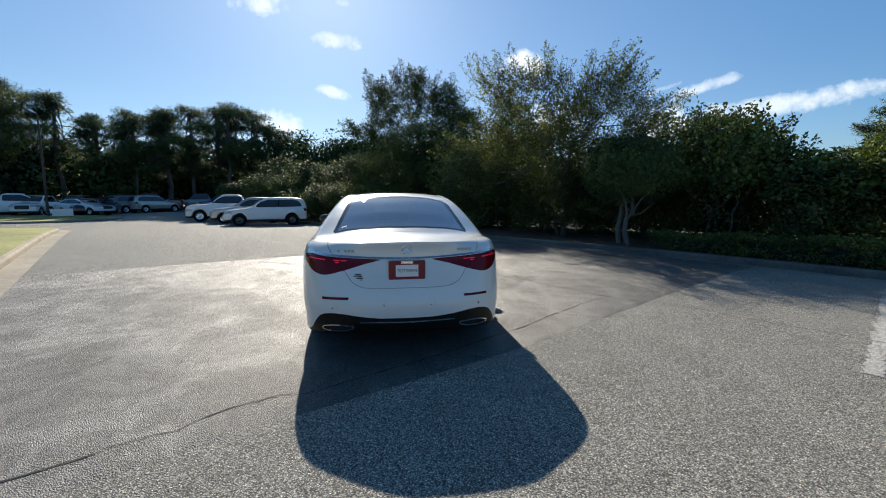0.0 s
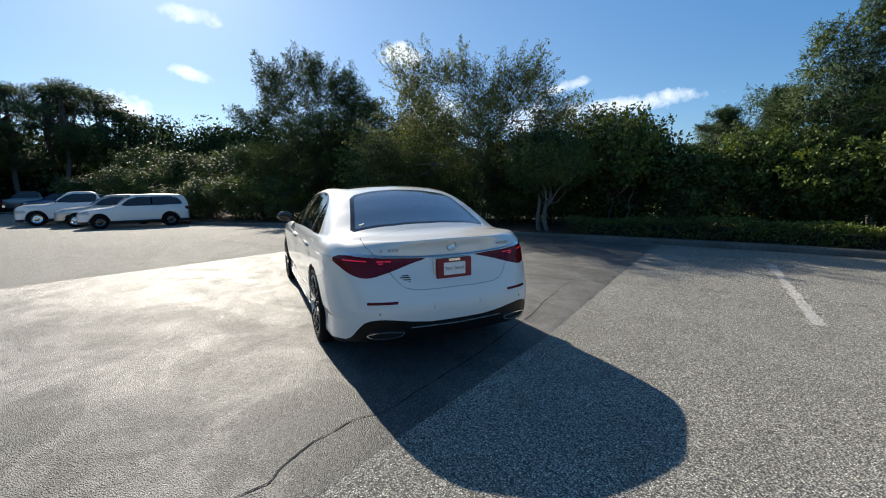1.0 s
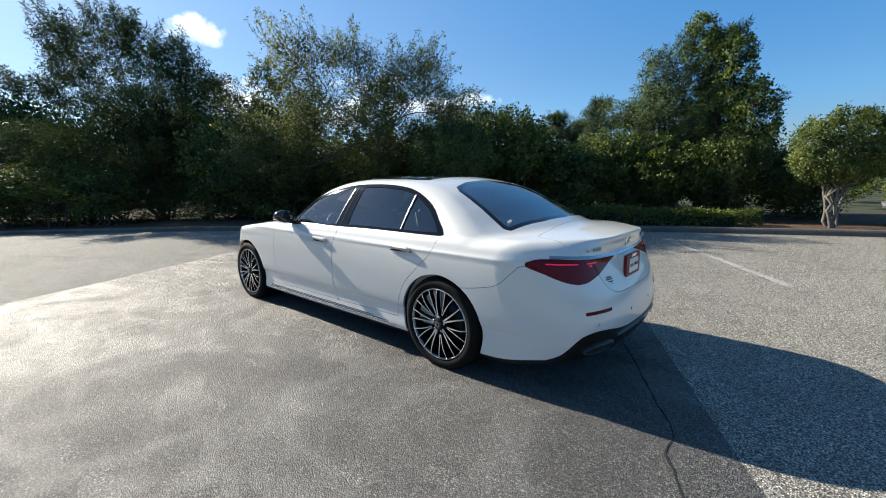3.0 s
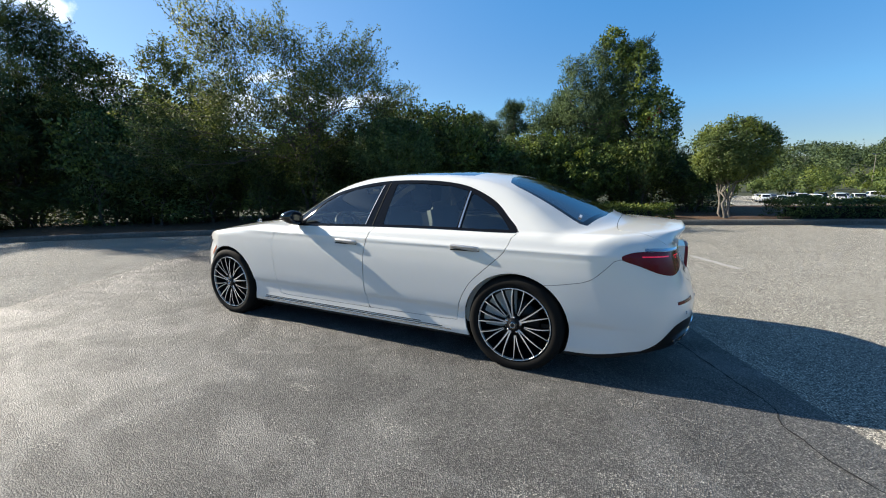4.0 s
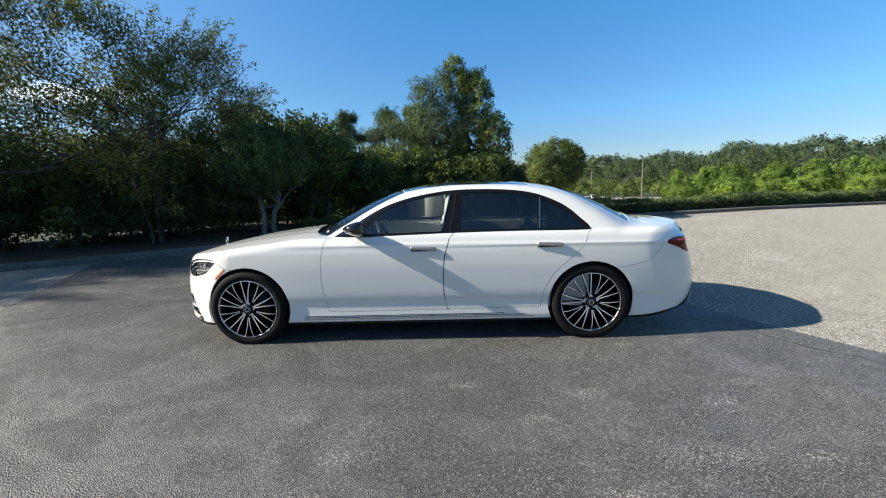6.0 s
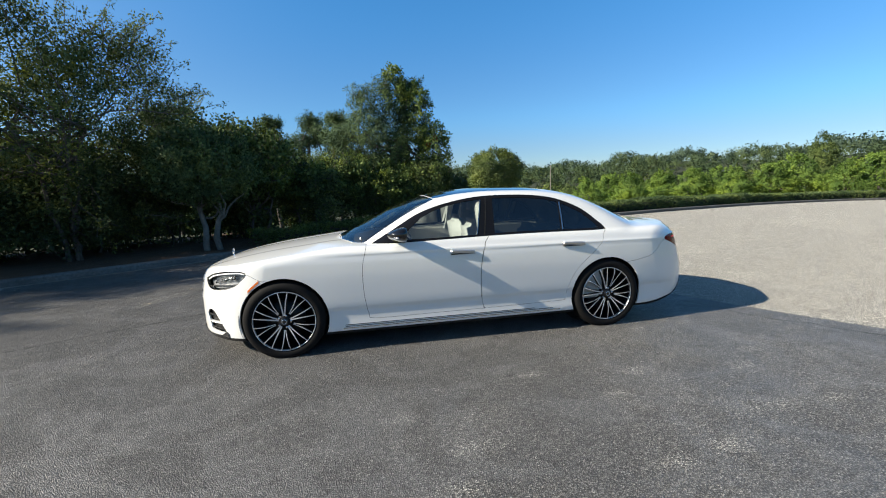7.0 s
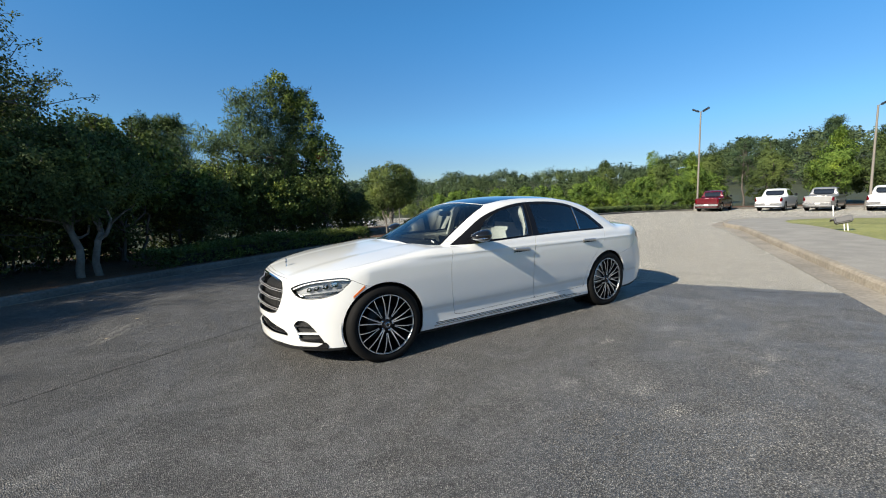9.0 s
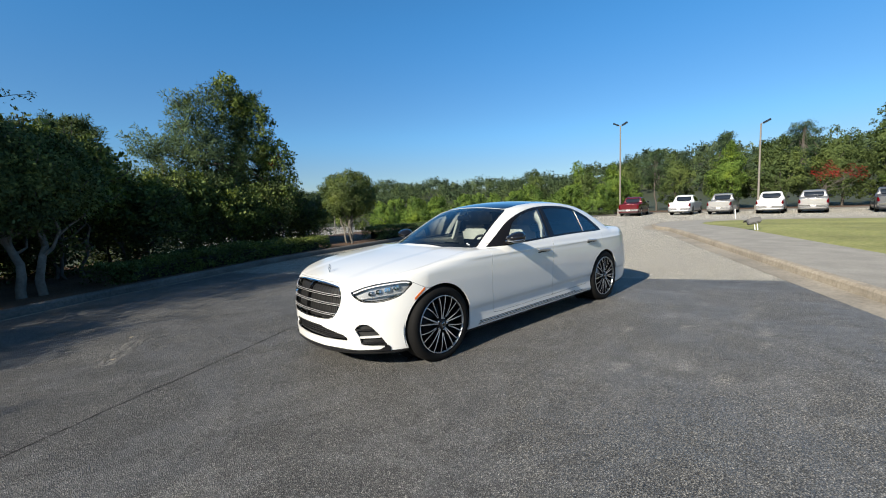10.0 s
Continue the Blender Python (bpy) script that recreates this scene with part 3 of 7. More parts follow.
def kerb(name, line, side, label, mat=None):
    """A cast kerb with rounded top edges; side +1 has the land on the right of the way."""
    z = rise(line[:, 0], line[:, 1])
    L = np.column_stack([line, z])
    pr = [(0, -0.05), (0.012, 0.10), (0.035, 0.135), (0.06, 0.145), (0.15, 0.145), (0.16, 0.13), (0.16, -0.05)]
    pr = [(side * a, b) for a, b in pr]
    V, F = sweep(L, pr if side < 0 else pr[::-1])
    return tagged(hang(name, mesh_from(name, V, F, mat or M_CONC, smooth=False)), label, "kerb", kind="structure")


kerb("kerb_1", RIGHT_KERB, -1, "weathered concrete kerb along the hedge bed, coloured darker for its shaded face", M_SHADEDKERB)
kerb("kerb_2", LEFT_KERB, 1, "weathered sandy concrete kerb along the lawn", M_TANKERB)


def strip(name, line, a0, a1, z, mat, label, category):
    zz = rise(line[:, 0], line[:, 1]) + z
    V, F = sweep(np.column_stack([line, zz]), [(a0, 0), (a1, 0)], closed=False)
    V = np.asarray(V)
    F = F if a1 < a0 else F[:, ::-1]
    return tagged(hang(name, mesh_from(name, V, F, mat, smooth=False)), label, category, kind="structure")


strip("gutter", LEFT_KERB, 0.0, -0.42, 0.005, M_GUTTER, "sandy concrete gutter beside the kerb", "gutter")
strip("gutter", RIGHT_KERB, 0.0, 0.07, 0.006, M_GUTTER, "narrow pale gutter lip at the foot of the kerb", "gutter")
WALK = LEFT_KERB[LEFT_KERB[:, 1] < 1.5]
strip("walkway", WALK, 0.16, 2.2, 0.14, M_WALKWAY, "grey footpath behind the kerb", "footpath")


# lawns and hedge beds
def offset(line, d):
    t = np.gradient(line, axis=0)
    t /= np.linalg.norm(t, axis=1)[:, None]
    return line + np.stack([t[:, 1], -t[:, 0]], 1) * d


sheet("lawn", np.vstack([offset(LEFT_KERB[LEFT_KERB[:, 1] >= 1.5], 0.16), offset(WALK, 2.2)[2:-2], [(-60, -33), (-60, 25)]]), 0.135, M_GRASS, "sunlit mown lawn with straw-coloured patches", category="lawn")
bed = np.vstack([offset(RIGHT_KERB, -0.16)[8:-6], offset(RIGHT_KERB, -6.0)[8:-6][::-1]])
sheet("hedge_bed", bed, 0.115, M_MULCH, "bed of brown pine straw behind the kerb", category="planting bed")
isle = smooth_line([(-50, 25.5), (-30, 25.0), (-22.5, 26.0), (-19.6, 29.0), (-20.6, 32.5), (-27, 34.5), (-50, 36.0)], 1.0)
kerb("kerb_3", isle, -1, "concrete kerb round the far grass island")
sheet("lawn_island", offset(isle, -0.16), 0.13, M_GRASS, "grass island in the car park", category="lawn")


# cracks, joints and the stall line
def ribbon(name, pts, width, z, mat, label, category, wobble=0.0, seed=0):
    """A thin uneven strip on the road."""
    rng = np.random.default_rng(seed)
    L = smooth_line(pts, 0.06)
    n = len(L)
    w = np.convolve(rng.normal(size=n + 8), np.ones(5) / 5, "same")[:n] * wobble
    w += np.cumsum(rng.normal(size=n)) * wobble * 0.15
    w -= np.linspace(w[0], w[-1], n)
    L = offset(L, 0.0) + np.stack([np.gradient(L[:, 1]), -np.gradient(L[:, 0])], 1) / 0.06 * w[:, None]
    half = width / 2 * (0.5 + rng.random(n))
    a, b = offset(L, 0) , L
    t = np.gradient(L, axis=0)
    t /= np.linalg.norm(t, axis=1)[:, None]
    s = np.stack([t[:, 1], -t[:, 0]], 1) * half[:, None]
    V = np.zeros((2 * n, 3))
    V[:n, :2], V[n:, :2], V[:, 2] = L - s, L + s, z
    F = np.array([(i, n + i, n + i + 1, i + 1) for i in range(n - 1)])
    return tagged(hang(name, mesh_from(name, V, F, mat, smooth=False)), label, category, kind="structure")


ribbon("crack", [(-2.6, -2.62), (-2.09, -2.33), (-1.81, -2.18), (-1.72, -2.10), (-1.57, -2.02), (-1.45, -1.98), (-1.39, -1.90), (-1.24, -1.79), (-0.94, -1.60), (-0.80, -1.60), (-0.64, -1.55), (0.1, -1.15), (1.1, -0.51), (1.55, -0.2), (2.0, 0.15), (2.5, 0.5), (3.06, 0.83)], 0.010, 0.008, M_CRACK, "ragged dark crack in the asphalt", "crack", 0.016, 1)
ribbon("joint", [(-2.6, 10.6), (-1.2, 8.2), (-0.03, 6.2), (1.2, 4.05), (2.2, 2.35), (3.06, 0.83), (3.7, 0.18), (4.3, -0.8), (4.7, -1.4), (6.2, -4.0)], 0.012, 0.008, M_CRACK, "straight dark joint along the drive", "joint", 0.012, 2)
ribbon("crack", [(1.9, 0.1), (2.3, -0.1), (2.9, -0.15)], 0.008, 0.008, M_CRACK, "thin branch crack in the asphalt", "crack", 0.03, 3)
ribbon("stall_line", [(3.68, -1.99), (5.29, -0.96), (7.1, 0.2)], 0.11, 0.006, M_PAINTLINE, "worn white parking stall line", "road marking", 0.0, 4)
ribbon("stall_line", [(8.2, -9.1), (9.6, -8.2)], 0.1, 0.006, M_PAINTLINE, "worn white parking stall line", "road marking", 0.0, 5)


# a dusty scrape: many fine broken scratches side by side
rs = np.random.default_rng(6)
n_ = 330
along, across = rs.uniform(0, 1, n_), rs.choice([-0.055, 0.045], n_) + rs.normal(size=n_) * 0.022
wide, long_ = rs.uniform(0.0015, 0.0045, n_), rs.uniform(0.015, 0.07, n_) * np.sin(np.pi * (0.1 + 0.85 * along))
way_ = np.array([0.91, -0.415])
mid_ = np.array([1.50, 5.66]) + along[:, None] * 0.98 * way_ + across[:, None] * np.array([0.415, 0.91])
V = np.zeros((n_ * 4, 3))
for q, (fa, fb) in enumerate(((-1, -1), (1, -0.5), (1, 0.6), (-1, 1))):
    V[q::4, :2] = mid_ + fa * long_[:, None] * way_ + fb * wide[:, None] * np.array([0.415, 0.91])
V[:, 2] = 0.0065 + np.array([float(rise(x, y)) for x, y in V[:, :2]])
tagged(hang("scratches", mesh_from("scratches", V, np.arange(n_ * 4).reshape(-1, 4), M_SCRAPE)), "pale dusty scratches on the sealed asphalt", "scrape", kind="stuff")
# dry leaves blown along the kerb and a few out on the drive
rl_ = np.random.default_rng(23)
k_ = RIGHT_KERB[(RIGHT_KERB[:, 1] < 26) & (RIGHT_KERB[:, 1] > -14)]
n_ = 420
p_ = k_[rl_.integers(0, len(k_), n_)] + rl_.normal(size=(n_, 2)) * 0.25
p_ -= np.array([0.85, 0.5]) * (0.15 + rl_.exponential(0.9, n_))[:, None]
an_ = rl_.uniform(0, 2 * math.pi, n_)
d_ = np.stack([np.cos(an_), np.sin(an_)], 1) * rl_.uniform(0.012, 0.032, n_)[:, None]
w_ = np.stack([-d_[:, 1], d_[:, 0]], 1) * 0.45
z_ = np.zeros((n_, 1))
h_ = 0.008 + rl_.random((n_, 1)) * 0.012 + rise(p_[:, 0], p_[:, 1])[:, None]
V = np.stack([np.hstack([p_ - d_, h_]), np.hstack([p_ + w_, h_ - 0.003]), np.hstack([p_ + d_, h_ + 0.006]), np.hstack([p_ - w_, h_ - 0.003])], 1).reshape(-1, 3)
litter = hang("leaf_litter", mesh_from("leaf_litter", V, np.arange(4 * n_).reshape(-1, 4), M_DRYLEAF, smooth=False))
tagged(litter, "dry pale leaves scattered along the kerb", "leaf litter", kind="stuff")


# ---- the white saloon ----
def smax(a, b, k):
    h = np.clip(0.5 + 0.5 * (a - b) / k, 0, 1)
    return b + (a - b) * h + k * h * (1 - h)


HOOD = pchip([1.2, 2.0, 2.7, 3.1, 3.5, 3.8, 3.95, 4.05, 4.2], [0.6, 0.98, 1.022, 0.985, 0.935, 0.878, 0.838, 0.795, 0.70])
CABIN = pchip([-1.1, -0.7, -0.45, -0.2, 0.1, 0.4, 0.75, 1.15, 1.5, 1.8, 2.1, 2.45, 2.75, 3.0], [0.86, 1.055, 1.165, 1.285, 1.395, 1.455, 1.487, 1.494, 1.475, 1.425, 1.325, 1.165, 1.018, 0.89])
DECK = pchip([-1.3, -1.13, -1.0, -0.8, -0.6, -0.3, 0.6], [1.033, 1.038, 1.04, 1.052, 1.062, 1.06, 0.6])
SIDE = pchip([0.10, 0.18, 0.25, 0.31, 0.40, 0.44, 0.55, 0.72, 0.84, 0.90, 0.97, 1.005, 1.03], [0.87, 0.915, 0.932, 0.93, 0.934, 0.948, 0.957, 0.962, 0.957, 0.948, 0.925, 0.905, 0.88])
PLAN = pchip([-1.3, -1.0, -0.7, -0.3, 0.3, 1.5, 2.6, 3.2, 3.6, 3.9, 4.3], [0.90, 0.935, 0.965, 0.988, 1.0, 1.0, 0.997, 0.985, 0.962, 0.925, 0.86])
NOSE = pchip([-0.25, 0, 0.25, 0.45, 0.6, 0.72, 0.82, 0.92, 1.0], [4.11, 4.13, 4.11, 4.05, 3.965, 3.86, 3.73, 3.52, 3.25])
NOSE_LEAN = pchip([0.1, 0.2, 0.35, 0.5, 0.65, 0.8, 0.95], [-0.05, -0.01, 0.0, 0.0, -0.02, -0.06, -0.13])
TAIL = pchip([-0.3, 0, 0.3, 0.5, 0.65, 0.77, 0.86, 0.93, 1.0], [-1.165, -1.175, -1.165, -1.138, -1.09, -1.005, -0.875, -0.70, -0.45])
TAIL_CORNER = pchip([0.15, 0.25, 0.38, 0.5, 0.62, 0.8, 0.9, 0.97, 1.03, 1.1], [0.14, 0.06, 0.012, 0.0, 0.02, 0.07, 0.105, 0.15, 0.21, 0.28])
TAIL_LEAN = pchip([0.15, 0.25, 0.38, 0.5, 0.62, 0.8, 0.9, 0.97, 1.03, 1.1], [0.14, 0.06, 0.012, 0.0, 0.025, 0.105, 0.135, 0.125, 0.095, 0.085])


def half_width(y, z):
    low = SIDE(np.minimum(z, 1.03)) * PLAN(y)
    lean = np.clip(z - 1.03, 0, 1)
    rear = step(-y, -0.9, 0.3)
    ridge = 0.008 * np.exp(-((z - 0.925 - 0.012 * (y - 1.5)) / 0.018) ** 2)
    return low + ridge - lean * (0.47 + 0.10 * rear) - 0.30 * lean ** 2


def top(x, y):
    ax = np.abs(x)
    bow = 0.30 * step(y, 1.2, 2.2) - 0.22 * step(-y, -0.6, 0.2)
    cab = CABIN(y + bow * ax ** 2) - 0.10 * ax ** 2 - 0.10 * ax ** 4
    hood = HOOD(y + 0.12 * ax ** 2) - 0.035 * ax ** 2 + 0.006 * step(ax, 0.36, 0.50) - 0.006
    deck = DECK(y) - 0.05 * ax ** 2 + 0.010 * step(-y, 1.06, 1.15) * (1 - step(ax, 0.6, 0.75))
    return smax(smax(cab, hood, 0.012), deck, 0.03)


def car_field(p):
    x, y, z = np.abs(p[..., 0]), p[..., 1], p[..., 2]
    f = x - half_width(y, z)
    f = smax(f, (z - top(x, y)) * 0.85, 0.06)
    f = smax(f, y - NOSE(x) - NOSE_LEAN(z), 0.05)
    edge = step(x, 0.25, 0.78)
    f = smax(f, TAIL(x) + TAIL_LEAN(z) * (1 - edge) + TAIL_CORNER(z) * edge - y, 0.016 + 0.085 * edge)
    f = smax(f, 0.165 - z + 0.10 * step(-y, 0.5, 1.1), 0.03)
    return f


def car_grid(field=None, y0=-0.15, y1=3.0, reach=0.42, zc=0.56, ends=150, middle=150, round_=170):
    """The skin of a car's left half, found along rays from a spine inside it: places, normals, triangles."""
    field = field or car_field
    s1 = np.linspace(0, 1, ends)
    mid = np.linspace(y0, y1, middle)
    yo = np.concatenate([mid[0] - reach * (1 - s1[:-1]) ** 1.0, mid, mid[-1] + reach * s1[1:]])
    tilt = np.concatenate([-(1 - s1[:-1]) * math.pi / 2, 0 * mid, s1[1:] * math.pi / 2])
    th = np.linspace(-math.pi / 2, math.pi / 2, round_)
    A, T = np.meshgrid(tilt, th, indexing="ij")
    Y0 = np.meshgrid(yo, th, indexing="ij")[0]
    O = np.stack([0 * A, Y0, 0 * A + zc], -1)
    D = np.stack([-np.cos(A) * np.cos(T), np.sin(A), np.cos(A) * np.sin(T)], -1)
    lo, hi = np.zeros(A.shape), np.full(A.shape, 2.2)
    for _ in range(34):
        m = (lo + hi) / 2
        out = field(O + D * m[..., None]) > 0
        hi, lo = np.where(out, m, hi), np.where(out, lo, m)
    P = O + D * hi[..., None]
    e = 2e-3
    N = np.stack([field(P + np.eye(3)[q] * e) - field(P - np.eye(3)[q] * e) for q in range(3)], -1)
    N[..., 0] = np.where(np.abs(P[..., 0]) < 3e-3, 0, N[..., 0])
    N /= np.linalg.norm(N, axis=-1)[..., None] + 1e-9
    r, c = A.shape
    q, w = np.meshgrid(np.arange(r - 1), np.arange(c - 1), indexing="ij")
    a, b, d, g = q * c + w, (q + 1) * c + w, (q + 1) * c + w + 1, q * c + w + 1
    F = np.concatenate([np.stack([a, g, d], -1).reshape(-1, 3), np.stack([a, d, b], -1).reshape(-1, 3)])
    P, N = P.reshape(-1, 3), N.reshape(-1, 3)
    area = np.linalg.norm(np.cross(P[F[:, 1]] - P[F[:, 0]], P[F[:, 2]] - P[F[:, 0]]), axis=1)
    F = F[area > 1e-9]
    fn = np.cross(P[F[:, 1]] - P[F[:, 0]], P[F[:, 2]] - P[F[:, 0]])
    flip = (fn * N[F[:, 0]]).sum(1) < 0
    F[flip] = F[flip][:, ::-1]
    return P, N, F


def cut(skin, field):
    """Parts a skin along the zero line of a field over its places: the pieces below and above zero."""
    V, N, F = skin
    s = np.asarray(field(V), dtype=float)
    s = np.where(np.abs(s) < 1e-6, 1e-6, s)
    sg = s > 0
    c = sg[F].sum(1)
    M = F[(c == 1) | (c == 2)]
    if not len(M):
        return (V, N, F[c == 0]), (V, N, F[c == 3])
    one = (c[(c == 1) | (c == 2)] == 1)
    lone = np.argmax(sg[M] == one[:, None], axis=1)
    r = np.arange(len(M))
    a, b, d = M[r, lone], M[r, (lone + 1) % 3], M[r, (lone + 2) % 3]
    E = np.sort(np.concatenate([np.stack([a, b], 1), np.stack([a, d], 1)]), axis=1)
    U, inv = np.unique(E, axis=0, return_inverse=True)
    inv = inv.reshape(-1)
    t = (s[U[:, 0]] / (s[U[:, 0]] - s[U[:, 1]]))[:, None]
    V2 = np.vstack([V, V[U[:, 0]] * (1 - t) + V[U[:, 1]] * t])
    N2 = N[U[:, 0]] * (1 - t) + N[U[:, 1]] * t
    N2 = np.vstack([N, N2 / (np.linalg.norm(N2, axis=1)[:, None] + 1e-9)])
    ab, ad = len(V) + inv[:len(M)], len(V) + inv[len(M):]
    tri = np.stack([a, ab, ad], 1)
    quad = np.concatenate([np.stack([ab, b, d], 1), np.stack([ab, d, ad], 1)])
    two = np.concatenate([one, one])
    neg = np.concatenate([F[c == 0], tri[~one], quad[two]])
    pos = np.concatenate([F[c == 3], tri[one], quad[~two]])
    return (V2, N2, neg), (V2, N2, pos)


def compact(skin):
    V, N, F = skin
    u, inv = np.unique(F, return_inverse=True)
    return V[u], N[u], inv.reshape(-1, 3)


def panel(name, skin, mat, parent, mirror="left", depth=0.012, push=0.0, label="", floor_mat=None):
    """A piece of the skin as a sheet with turned-in edges. mirror: left, right or both halves."""
    V, N, F = compact(skin)
    V = V + N * push
    if depth:
        E = np.sort(np.concatenate([F[:, [0, 1]], F[:, [1, 2]], F[:, [2, 0]]]), axis=1)
        D = np.concatenate([F[:, [0, 1]], F[:, [1, 2]], F[:, [2, 0]]])
        U, first, cnt = np.unique(E, axis=0, return_index=True, return_counts=True)
        rim = D[first[cnt == 1]]
        rim = rim[~((np.abs(V[rim[:, 0], 0]) < 2e-3) & (np.abs(V[rim[:, 1], 0]) < 2e-3))]
        p, q = rim[:, 0], rim[:, 1]
        out = np.cross(V[q] - V[p], (N[p] + N[q]) / 2)
        out /= np.linalg.norm(out, axis=1)[:, None] + 1e-9
        quad = np.stack([V[q], V[p], V[p] - N[p] * depth, V[q] - N[q] * depth], 1)
        n0 = len(V)
        V = np.vstack([V, quad.reshape(-1, 3)])
        N = np.vstack([N, np.repeat(out, 4, axis=0)])
        base = n0 + np.arange(len(rim))[:, None] * 4
        F = np.vstack([F, np.hstack([base, base + 1, base + 2]), np.hstack([base, base + 2, base + 3])])
    flip = np.array([-1, 1, 1])
    if mirror == "right":
        V, N, F = V * flip, N * flip, F[:, ::-1]
    elif mirror == "both":
        n0 = len(V)
        V, N, F = np.vstack([V, V * flip]), np.vstack([N, N * flip]), np.vstack([F, F[:, ::-1] + n0])
    return hang(name, mesh_from(name, V, F, mat, normals=N), parent, label)


def in_polygon(points, plane, corner=0.0):
    """A field: below zero inside an outline given in a plane (two of the axes, or a function of the places)."""
    Q = np.asarray(points, dtype=float)
    A, B = Q, np.roll(Q, -1, axis=0)

    def field(V):
        W = plane(V) if callable(plane) else V[:, plane]
        d = np.full(len(W), 1e9)
        inside = np.zeros(len(W), dtype=bool)
        for a, b in zip(A, B):
            e, w = b - a, W - a
            t = np.clip((w @ e) / (e @ e), 0, 1)
            d = np.minimum(d, np.linalg.norm(w - t[:, None] * e, axis=1))
            cross = ((a[1] > W[:, 1]) != (b[1] > W[:, 1])) & (W[:, 0] < (b[0] - a[0]) * (W[:, 1] - a[1]) / (b[1] - a[1] + 1e-12) + a[0])
            inside ^= cross
        return np.where(inside, -d, d) - corner
    return field


def rounded(points, step_len=0.03):
    """An outline smoothed through its corners."""
    P = [np.asarray(p, dtype=float) for p in points]
    return smooth_line(P + [P[0]], step_len)[:-1]



def q_front(V):
    return np.column_stack([np.abs(V[:, 0]) + 4.0 - V[:, 1], V[:, 2]])


def q_rear(V):
    return np.column_stack([np.abs(V[:, 0]) + V[:, 1] + 1.05, V[:, 2]])


def q_lid(V):
    return np.column_stack([np.abs(V[:, 0]), (1.05 - V[:, 2]) - (V[:, 1] + 1.12)])


def q_face(V):
    return np.column_stack([np.abs(V[:, 0]), V[:, 2]])


def q_plan(V):
    return np.column_stack([np.abs(V[:, 0]), V[:, 1]])


def q_side(V):
    return V[:, 1:]


def only(field, where):
    """A field that holds only where a condition is met."""
    return lambda V: np.where(where(V), field(V), 9.0)


def shift(field, d):
    return lambda V: field(V) - d


def lathe(profile, segments=48):
    """A profile of (radius, x) turned round the x axis: places and quads."""
    pr = np.asarray(profile, dtype=float)
    th = np.linspace(0, 2 * math.pi, segments, endpoint=False)
    V = np.stack([np.broadcast_to(pr[None, :, 1], (segments, len(pr))), pr[None, :, 0] * np.cos(th)[:, None], pr[None, :, 0] * np.sin(th)[:, None]], -1)
    n = len(pr)
    i, j = np.meshgrid(np.arange(segments), np.arange(n - 1), indexing="ij")
    k = (i + 1) % segments
    F = np.stack([i * n + j, i * n + j + 1, k * n + j + 1, k * n + j], -1).reshape(-1, 4)
    return V.reshape(-1, 3), F


def band(skin, f, half):
    """The strip of a skin along the zero line of a field, half as wide on each side."""
    a, _ = cut(skin, lambda V: f(V) - half)
    _, b = cut(a, lambda V: f(V) + half)
    return b


def keep(skin, *fields):
    """What lies below zero of all fields."""
    for f in fields:
        skin, _ = cut(skin, f)
    return skin


CAR = thing("white_saloon", "gleaming white luxury saloon car with black multi-spoke wheels", "car", m=pose(0.02, 0, 0))
ARCH = 0.395
wheels_y = (0.0, 3.216)
skin = car_grid()
for wy in wheels_y:
    hole, skin = cut(skin, lambda V: np.where(V[:, 0] < -0.55, np.hypot(V[:, 1] - wy, (V[:, 2] - 0.352) * (1.0 if wy else 1.02)) - ARCH, 9.0))

low, skin = cut(skin, lambda V: V[:, 2] - 0.205 - 0.06 * step(-V[:, 1], 0.45, 0.9))
panel("underbody", low, M_VOID, CAR, "both", 0, -0.006)

# glass and its black surrounds
DLO = rounded([(2.40, 1.0), (2.22, 1.10), (1.93, 1.262), (1.65, 1.35), (1.3, 1.405), (0.9, 1.41), (0.6, 1.385), (0.40, 1.335), (0.2, 1.238), (0.07, 1.12), (-0.01, 1.035), (0.10, 1.022), (0.7, 1.026), (1.28, 1.022), (1.9, 1.008)], 0.05)
dlo = only(in_polygon(DLO, q_side), lambda V: (V[:, 0] < -0.45))
side_black, skin = cut(skin, dlo)
panes = [[(2.12, 1.03), (2.02, 1.135), (1.90, 1.232), (1.78, 1.286), (1.64, 1.328), (1.46, 1.360), (1.285, 1.380), (1.33, 1.21), (1.375, 1.040), (1.75, 1.032)],
         [(1.155, 1.384), (0.9, 1.384), (0.62, 1.362), (0.452, 1.322), (0.465, 1.2), (0.488, 1.045), (0.9, 1.048), (1.19, 1.045), (1.175, 1.2)],
         [(0.415, 1.302), (0.38, 1.292), (0.22, 1.205), (0.12, 1.115), (0.06, 1.045), (0.30, 1.042), (0.448, 1.044), (0.43, 1.2)]]
belt_trim = band(keep(side_black, lambda V: V[:, 1] - 2.3, lambda V: 0.02 - V[:, 1], lambda V: V[:, 2] - 1.12), lambda V: V[:, 2] - 1.0225 + 0.010 * np.clip(V[:, 1] - 1.4, 0, 2), 0.006)
pane_skins = []
for q in panes:
    got, side_black = cut(side_black, in_polygon(q, q_side))
    pane_skins.append(got)
WIND = [(-0.1, 2.735), (0.4, 2.685), (0.66, 2.565), (0.72, 2.47), (0.665, 2.25), (0.61, 2.0), (0.565, 1.80), (0.53, 1.735), (0.3, 1.775), (-0.1, 1.79)]
REAR = [(-0.1, 0.255), (0.3, 0.23), (0.49, 0.18), (0.55, 0.10), (0.605, -0.15), (0.665, -0.40), (0.645, -0.45), (0.3, -0.53), (-0.1, -0.56)]
